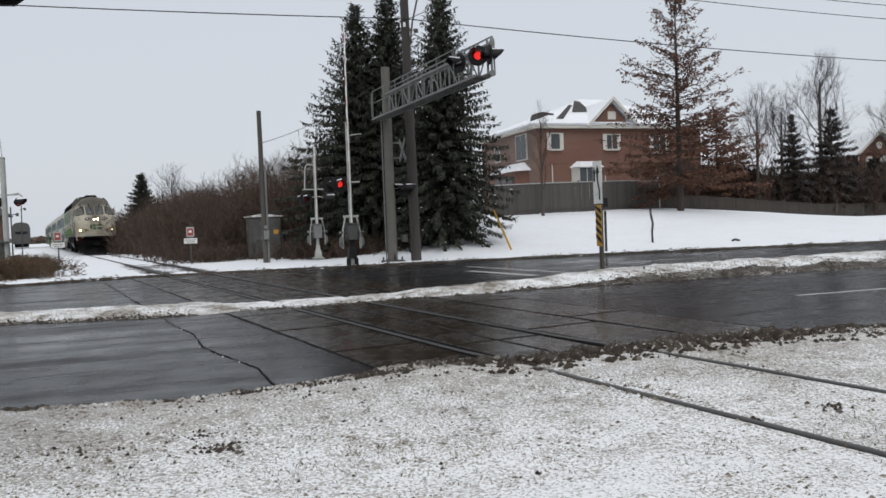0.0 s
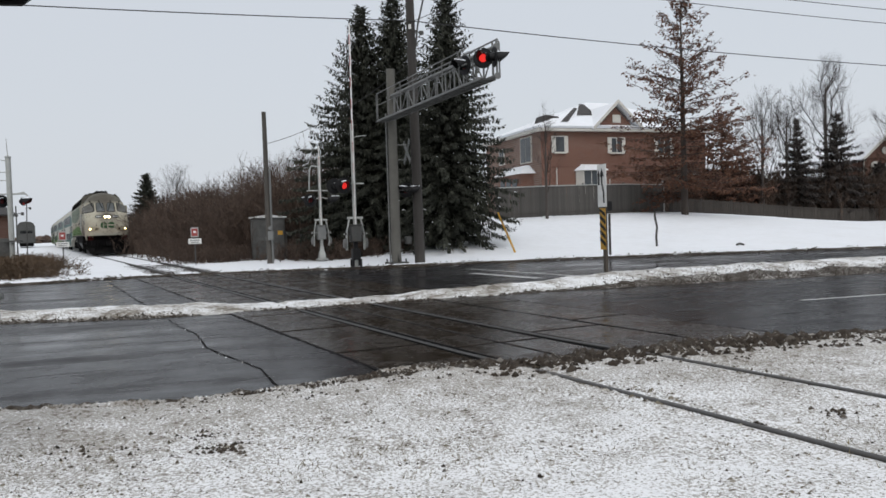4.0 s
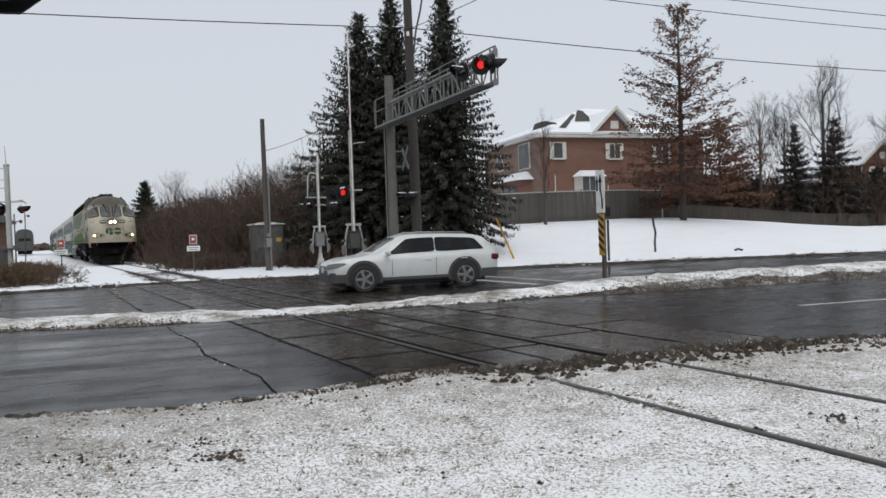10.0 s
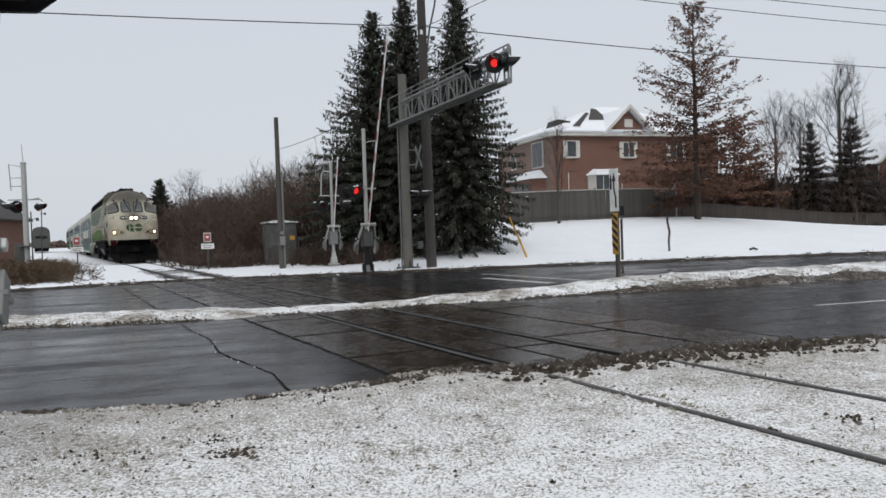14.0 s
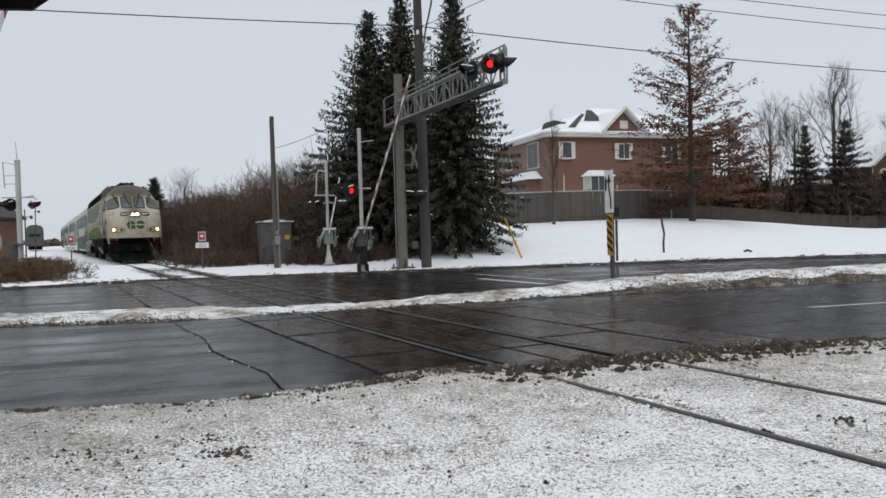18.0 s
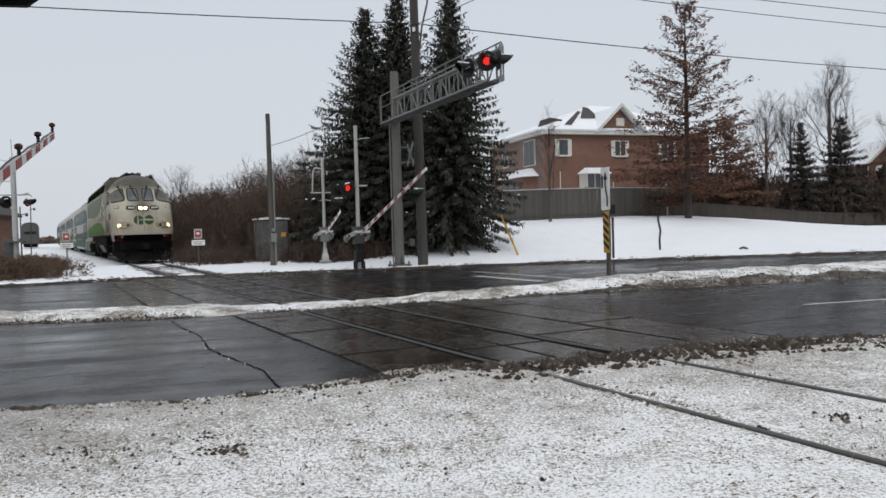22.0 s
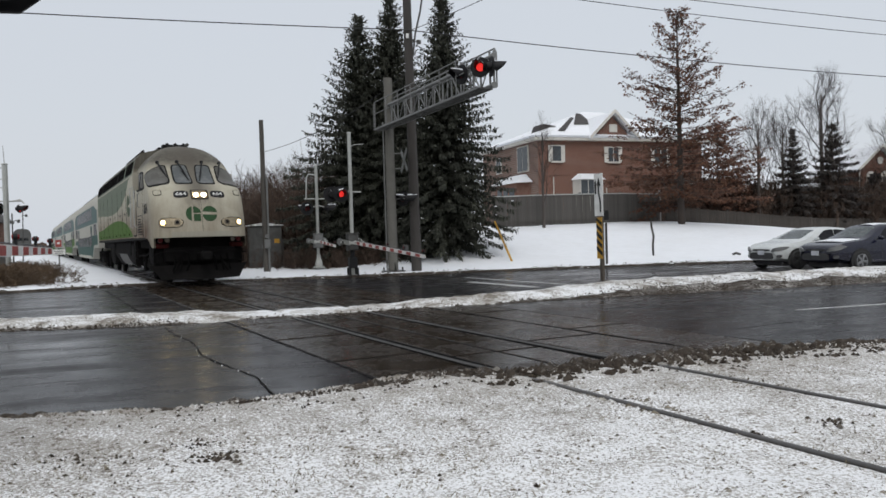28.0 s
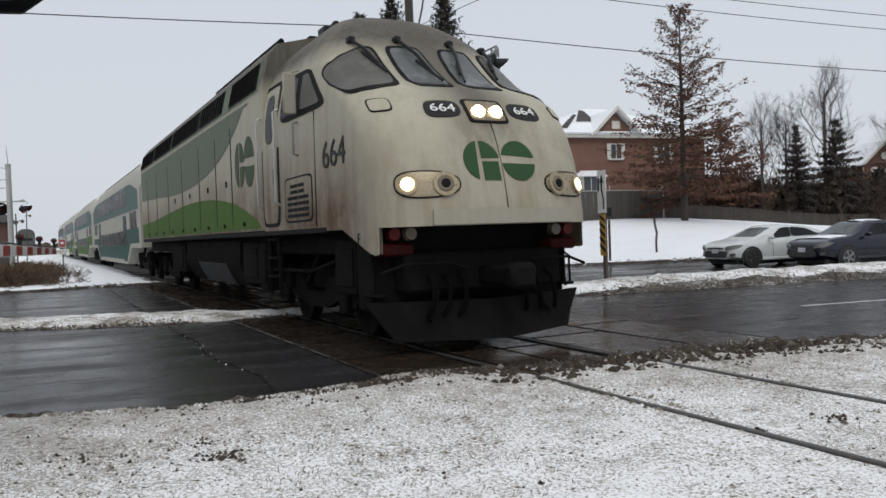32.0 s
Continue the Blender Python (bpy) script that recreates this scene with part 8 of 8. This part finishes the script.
def car(name, label, L, W, wb, top, shoulder, sill, cabin, roof_w, paint, rim, arches=None, wheel_r=0.33, front_axle=0.92, snow=False, rails=False, wagon=False):
    """A car facing +x, origin on the ground under its middle. top, shoulder: height along x from nose to tail; cabin: x of windshield foot, roof front, roof rear, rear-glass foot."""
    c = thing(name, label, "car", "cars")
    hw = W / 2
    x0 = L / 2
    topf, shf = smooth_curve(top), smooth_curve(shoulder)
    taper = smooth_curve([(-x0, 0.86), (-x0 + 0.35, 0.96), (-x0 + 1.0, 1.0), (x0 - 1.2, 1.0), (x0 - 0.5, 0.965), (x0 - 0.2, 0.895), (x0 - 0.06, 0.80), (x0, 0.70)])

    def nose_x(u):
        """Where the front end is u wide."""
        lo, hi = x0 - 1.2, x0
        for _ in range(24):
            m2 = (lo + hi) / 2
            lo, hi = (m2, hi) if taper(m2) > abs(u) else (lo, m2)
        return lo
    ca, cb, cc, cd = cabin
    axles = (x0 - front_axle, x0 - front_axle - wb)
    rings = []
    for x in spaced((-x0, -x0 + 0.5, 0.05), (-x0 + 0.5, x0 - 0.5, 0.1), (x0 - 0.5, x0, 0.04)):
        w = hw * taper(x)
        sh, tp = shf(x), topf(x)
        k = sstep(cd, cc, x) * (1 - sstep(cb, ca, x))
        zb = sill + 0.10 * sstep(x0 - 0.7, x0, x) + 0.14 * (1 - sstep(-x0, -x0 + 0.7, x))
        rise = tp - sh
        ring = [(0.80 * w, zb), (0.97 * w, zb + 0.08), (w, zb + 0.25), (w, sh - 0.16), (0.965 * w, sh - 0.03), (0.93 * w, sh)]
        rw = roof_w * k + 0.90 * (1 - k)
        ring += [((0.93 + (rw - 0.93) * 0.82) * w, sh + rise * 0.80), (rw * 0.93 * w, sh + rise * 0.95), (rw * 0.55 * w, sh + rise * 0.995), (0.0, tp)]
        rings.append([(x, y, z) for y, z in ring] + [(x, -y, z) for y, z in reversed(ring[:-1])])
    part("body", Shape().loft(rings, True, True), paint, c, "")
    part("underside", Shape().box((0, 0, sill - 0.02), (L * 0.86, W * 0.72, 0.16), 0.03), CLADDING, c)

    def flank(sg, lift=0.0):
        def fn(u, q, off=0.0):
            w = hw * taper(u)
            sh, tp = shf(u), topf(u)
            k = sstep(cd, cc, u) * (1 - sstep(cb, ca, u))
            rw = roof_w * k + 0.90 * (1 - k)
            y = (0.93 + (rw - 0.93) * 0.82 * q) * w + off
            return Vector((u, sg * y, sh + (tp - sh) * 0.80 * q))
        return fn
    for sg in (-1, 1):
        fn = flank(sg)
        mid = (cb + cc) / 2 + 0.15
        sw = part("side_glass", patch(fn, outline([(mid + 0.008, 0.08), (ca - 0.36, 0.08), (cb - 0.10, 0.95), (mid + 0.008, 1.0)], 9), 0.008, 0.02, 3), CAR_GLASS, c)
        part("side_glass", patch(fn, outline([(cd + (0.30 if wagon else 0.42), 0.12), (mid - 0.008, 0.08), (mid - 0.008, 1.0), (cc + 0.05, 0.95)], 9), 0.008, 0.02, 3), CAR_GLASS, c)
        side = lambda u, v, off=0.0, sg=sg: Vector((u, sg * (hw * taper(u) + off), v))
        for ax in axles:
            rr = wheel_r + 0.075
            if arches:
                part("wheel_arch", patch(side, [(ax + (rr + 0.07) * math.cos(radians(a)), wheel_r + (rr + 0.07) * math.sin(radians(a))) for a in range(-14, 195, 8)], 0.012, 0.03, 1), arches, c)
            part("wheel_well", patch(side, [(ax + rr * math.cos(radians(a)), wheel_r + rr * math.sin(radians(a))) for a in range(-22, 203, 9)], 0.018, 0.03, 1), TYRE, c)
            tyre = Shape()
            tyre.loft([[(r * math.cos(6.283 * k / 30), y, r * math.sin(6.283 * k / 30)) for k in range(30)] for y, r in ((-0.10, wheel_r * 0.66), (-0.105, wheel_r * 0.92), (-0.08, wheel_r), (0.08, wheel_r), (0.105, wheel_r * 0.92), (0.10, wheel_r * 0.66))], True, True)
            wh = part("wheel", tyre, TYRE, c)
            wh.matrix_basis = pose(ax, sg * (hw - 0.075), wheel_r)
            rimm = Shape().rod((0, sg * 0.085, 0), (0, sg * 0.105, 0), 0.07, 0.06, 12)
            for k in range(5):
                a = radians(72 * k + 18)
                rimm.box((0.13 * math.cos(a), sg * 0.10, 0.13 * math.sin(a)), (0.22 * wheel_r / 0.33, 0.03, 0.075), 0.012, Matrix.Rotation(-a, 3, "Y"))
            rimm.loft([[(r * math.cos(6.283 * k / 26), sg * y, r * math.sin(6.283 * k / 26)) for k in range(26)] for r, y in ((wheel_r * 0.69, 0.09), (wheel_r * 0.69, 0.108), (wheel_r * 0.62, 0.108), (wheel_r * 0.62, 0.09))], True)
            part("rim", rimm, rim, wh)
        for u in (mid, ca - 0.55, cd + 0.75):
            part("door_gap", patch(side, rect(u - 0.006, sill + 0.16, u + 0.006, shf(u) - 0.12), 0.004, 0.02, 1), CLADDING, c)
        for u in (mid + 0.22, cd + 0.95):
            part("door_handle", Shape().box((u, sg * (hw + 0.015), shf(u) - 0.17), (0.19, 0.03, 0.035), 0.01), paint, c)
        part("sill_trim", Shape().box(((axles[0] + axles[1]) / 2, sg * (hw - 0.02), sill + 0.07), (wb - 2 * wheel_r - 0.1, 0.06, 0.10), 0.02), CLADDING if arches else paint, c)
        part("mirror", Shape().box((ca - 0.42, sg * (hw + 0.09), shf(ca - 0.4) + 0.07), (0.12, 0.20, 0.13), 0.04), paint, c)
        front = lambda u, v, off=0.0, sg=sg: Vector((nose_x(u) + off, sg * u * hw * (1 + 0.4 * off), v))
        zl = shf(x0 - 0.3) - 0.13
        part("headlamp", patch(front, outline([(0.50, zl - 0.07), (0.90, zl - 0.03), (0.975, zl + 0.13), (0.62, zl + 0.06)], 4), 0.02, 0.05, 5), CAR_LAMP, c, "clear headlamp")
        part("fog_lamp", patch(front, outline([(0.76, sill + 0.18), (0.88, sill + 0.19), (0.88, sill + 0.29), (0.76, sill + 0.28)], 3), 0.012, 0.05, 3), CLADDING, c)
        part("tail_lamp", Shape().box((-x0 + 0.10, sg * (hw * 0.84), shf(-x0 + 0.2) - 0.16), (0.26, 0.18, 0.16), 0.04), RED_DARK, c)
    if arches:
        for ex in (x0 - 0.24, -x0 + 0.26):
            part("bumper_trim", Shape().loft([[Vector((ex + dx, t * hw * taper(max(-x0, min(x0, ex + dx))) * 1.008, z)) for t in (-1, 1) for z in ((sill + 0.02, sill + 0.24) if t < 0 else (sill + 0.24, sill + 0.02))] for dx in (-0.24, -0.1, 0.05, 0.15, 0.22, 0.248)], True, True), CLADDING, c, "dark plastic bumper trim")
    nosef = lambda u, v, off=0.0: Vector((nose_x(u) + off, u * hw, v))
    part("grille", patch(nosef, outline([(-0.66, sill + 0.13), (0.66, sill + 0.13), (0.58, sill + 0.36), (-0.58, sill + 0.36)], 5), 0.015, 0.05, 5), CLADDING, c, "dark lower grille")
    part("upper_grille", patch(nosef, outline(rect(-0.46, shf(x0 - 0.2) - 0.15, 0.46, shf(x0 - 0.2) - 0.08), 4), 0.012, 0.04, 4), CLADDING, c)
    part("licence_plate", patch(nosef, rect(-0.17, sill + 0.28, 0.17, sill + 0.42), 0.03, 0.03, 1), PLATE, c, "blank licence plate")

    def lid(xa, xb, qa, qb):
        """Glass across the car from (xa) foot to (xb) roof edge."""
        def fn(s, t, off=0.0):
            x = xa + (xb - xa) * t
            w = hw * taper(x) * (0.86 * (1 - t) + (roof_w * 0.84) * t)
            return Vector((x, s * w, topf(x) + off + 0.004 - 0.035 * s * s))
        return fn
    part("windshield", patch(lid(ca - 0.06, cb + 0.04, 0, 0), outline(rect(-0.96, 0.06, 0.96, 0.92), 9), 0.012, 0.03, 4), CAR_SCREEN, c)
    part("rear_glass", patch(lid(cd + 0.05, cc - 0.04, 0, 0), outline(rect(-0.92, 0.08, 0.92, 0.9), 9), 0.012, 0.03, 4), CAR_GLASS, c)
    if rails:
        for sg in (-1, 1):
            part("roof_rail", Shape().pipe([(cb - 0.25, sg * hw * roof_w * 0.86, topf(cb - 0.25) - 0.04), (cb - 0.45, sg * hw * roof_w * 0.88, topf(cb - 0.5) + 0.03), (cc + 0.3, sg * hw * roof_w * 0.88, topf(cc + 0.3) + 0.03), (cc + 0.1, sg * hw * roof_w * 0.86, topf(cc + 0.1) - 0.05)], 0.02), RIM, c, "bright roof rail")
    if snow:
        for xa, xb, w2, nm in ((ca + 0.1, x0 - 0.5, 0.72, "bonnet_snow"), (cc + 0.1, cb - 0.05, 0.55, "roof_snow")):
            s = Shape()
            s.loft([[Vector((x, t * hw * w2 * (1 + 0.12 * ripple(x * 3, t, 1.0, 3)), topf(x) + 0.022 * (1 - t * t) + 0.010 - 0.05 * t * t * (w2 < 0.6))) for t in [-1 + k / 5 for k in range(11)]] for x in [xa + (xb - xa) * k / 10 for k in range(11)]], False)
            part(nm, s, SNOW, c, "patchy snow on the car")
    return c


WAGON = car("estate_car", "white estate car with dark wheel arches and roof rails", 4.72, 1.84, 2.81,
            [(-2.36, 0.80), (-2.32, 1.0), (-2.08, 1.27), (-1.85, 1.41), (-1.3, 1.47), (-0.3, 1.50), (0.35, 1.46), (1.25, 1.0), (1.9, 0.90), (2.2, 0.82), (2.31, 0.75), (2.36, 0.68)],
            [(-2.36, 0.78), (-2.2, 0.95), (-1.0, 0.97), (0.8, 0.94), (1.8, 0.85), (2.2, 0.78), (2.31, 0.72), (2.36, 0.66)], 0.26, (1.25, 0.40, -1.75, -2.28), 0.76, CAR_WHITE, RIM, CLADDING, 0.35, 0.90, rails=True, wagon=True)
COUPE = car("hatchback_car", "white hatchback stopped before the lowered gate", 4.50, 1.78, 2.70,
            [(-2.25, 0.78), (-2.2, 0.98), (-1.9, 1.04), (-1.0, 1.31), (-0.2, 1.40), (0.3, 1.35), (1.2, 0.98), (1.8, 0.88), (2.1, 0.80), (2.2, 0.74), (2.25, 0.66)],
            [(-2.25, 0.76), (-2.1, 0.96), (-1.0, 0.97), (0.7, 0.92), (1.7, 0.83), (2.1, 0.76), (2.2, 0.71), (2.25, 0.64)], 0.22, (1.2, 0.32, -1.0, -1.95), 0.74, CAR_WHITE, RIM_DARK, None, 0.32, 0.76)
SEDAN = car("sedan_car", "dark navy sedan with patches of snow stopped before the lowered gate", 4.58, 1.74, 2.62,
            [(-2.29, 0.84), (-2.2, 0.98), (-1.7, 1.02), (-0.95, 1.38), (-0.2, 1.45), (0.25, 1.40), (1.05, 1.01), (1.8, 0.91), (2.14, 0.83), (2.24, 0.77), (2.29, 0.68)],
            [(-2.29, 0.80), (-2.1, 0.97), (-1.0, 0.97), (0.7, 0.95), (1.7, 0.86), (2.14, 0.79), (2.24, 0.74), (2.29, 0.66)], 0.23, (1.05, 0.25, -0.95, -1.70), 0.74, CAR_NAVY, RIM, None, 0.32, 0.95, snow=True)


# ---- everything that moves ----
def motions():
    # the train: seconds, metres still to go
    run = [(0, 63.2), (1, 61.4), (2, 59.7), (3, 58.2), (3.5, 57.5), (5.5, 55.3), (6, 54.8), (7, 54.0), (8, 53.1), (9, 52.0), (10, 50.8), (11, 49.8), (12, 48.7), (13, 47.6), (14, 46.7), (14.5, 46.2), (16.5, 44.1), (17, 43.55), (18, 42.4), (19, 40.95), (20, 39.5), (21, 38.05), (22, 36.35), (23, 34.15), (24, 31.75), (25, 29.0), (25.5, 27.55), (27.5, 20.5), (28, 18.6), (28.5, 16.6), (29, 14.5), (29.5, 12.25), (30, 9.95), (30.5, 7.55), (31, 5.1), (31.5, 2.6), (32, 0.0)]
    ts, ss = zip(*run)
    go = smooth_curve(run)
    NOSE = 8.05
    units = [(loco, 0.0)] + [(c, LOCO_L + 0.75 + k * (CL + 0.9)) for k, c in enumerate(COACHES)]
    for ob, back in units:
        walk(ob, [(t, Matrix.Translation(on_track(TRACK_C, NOSE + back + s, rail_top(NOSE + back + s + 8) + 0.004)) @ pose(0, 0, 0, 0, 0, YAW_T)) for t, s in run])
        for ch in ob.children:
            if ch.name.startswith("wheelset"):
                x, y, z = ch.matrix_basis.translation
                walk(ch, [(k / 10, Matrix.Translation((x, y, z)) @ Matrix.Rotation((63.2 - go(k / 10)) / 0.51, 4, "Y")) for k in range(321)])

    # gates: seconds, degrees the arm stands above level
    swing = [(0, 89), (11.2, 89), (12, 80), (13, 71), (14, 63), (14.5, 59.5), (16.5, 46), (17.5, 41), (18.5, 36.5), (19, 33.5), (20, 27.5), (21, 21), (22, 14), (23, 7.6), (24, 1.4), (25, -2.6), (25.5, -3.2), (32, -3.2)]
    swing_near = [(0, 89), (11.4, 89), (12.2, 80), (13, 70), (14, 61), (15, 53), (16.5, 43), (17.5, 37), (18.5, 30.5), (19, 28), (20, 20.4), (21, 14.4), (22, 9.9), (23, 6.0), (24, 2), (25, -2.0), (25.5, -2.5), (32, -2.5)]
    for arm, rows, z in ((ARM_FAR, swing, 1.30), (ARM_SIDE, swing, 1.25), (ARM_NEAR, swing_near, 1.46)):
        walk(arm, [(t, pose(0, 0, z, 0, -a - (1.9 if rows is swing_near and a < 80 else 0), 0)) for t, a in rows])

    # cars: seconds, metres behind the halting place
    lanes = ((WAGON, (5.30, 23.85), 0.35, [(0, 157), (8.0, 26.8), (9.0, 10.6), (9.5, 2.0), (10.0, -6.6), (10.5, -15.0), (11.5, -31.5), (13.0, -56), (32, -56.5)], (8.4, 11.2)),
             (COUPE, (11.27, 26.96), 0.32, [(0, 62), (15, 22), (20, 11.6), (22, 8.2), (23, 6.95), (24, 5.7), (25, 4.65), (25.5, 4.06), (27.5, 2.36), (28, 2.05), (28.5, 1.6), (29, 1.04), (29.5, 0.46), (30, 0.13), (30.5, 0.01), (32, 0)], (20, 31)),
             (SEDAN, (13.4, 25.2), 0.32, [(0, 75), (18, 27), (22, 15), (24, 8.6), (25, 5.6), (25.5, 4.3), (27.5, 1.04), (28, 0.68), (28.5, 0.40), (29, 0.19), (29.5, 0.08), (30, 0.03), (31, 0), (32, 0)], (22, 31)))
    fwd = Vector((-math.cos(ROAD), -math.sin(ROAD), 0))
    for ob, (x, y), r, rows, (t0, t1) in lanes:
        walk(ob, [(t, Matrix.Translation(Vector((x, y, 0.0)) - fwd * s) @ pose(0, 0, 0, 0, 0, 199)) for t, s in rows])
        way = smooth_curve(rows)
        for ch in ob.children:
            if ch.name.startswith("wheel") and not ch.name.startswith("wheel_"):
                loc = Matrix.Translation(ch.matrix_basis.translation)
                k0, k1 = round(t0 * FPS), round(t1 * FPS)
                step = 1 if ob == WAGON else 4
                turn = [(k / FPS, loc @ Matrix.Rotation((way(t0) - way(k / FPS)) / r, 4, "Y")) for k in range(k0, k1 + 1, step)]
                walk(ch, [(0.0, turn[0][1]), *turn, (32.0, turn[-1][1])])


motions()
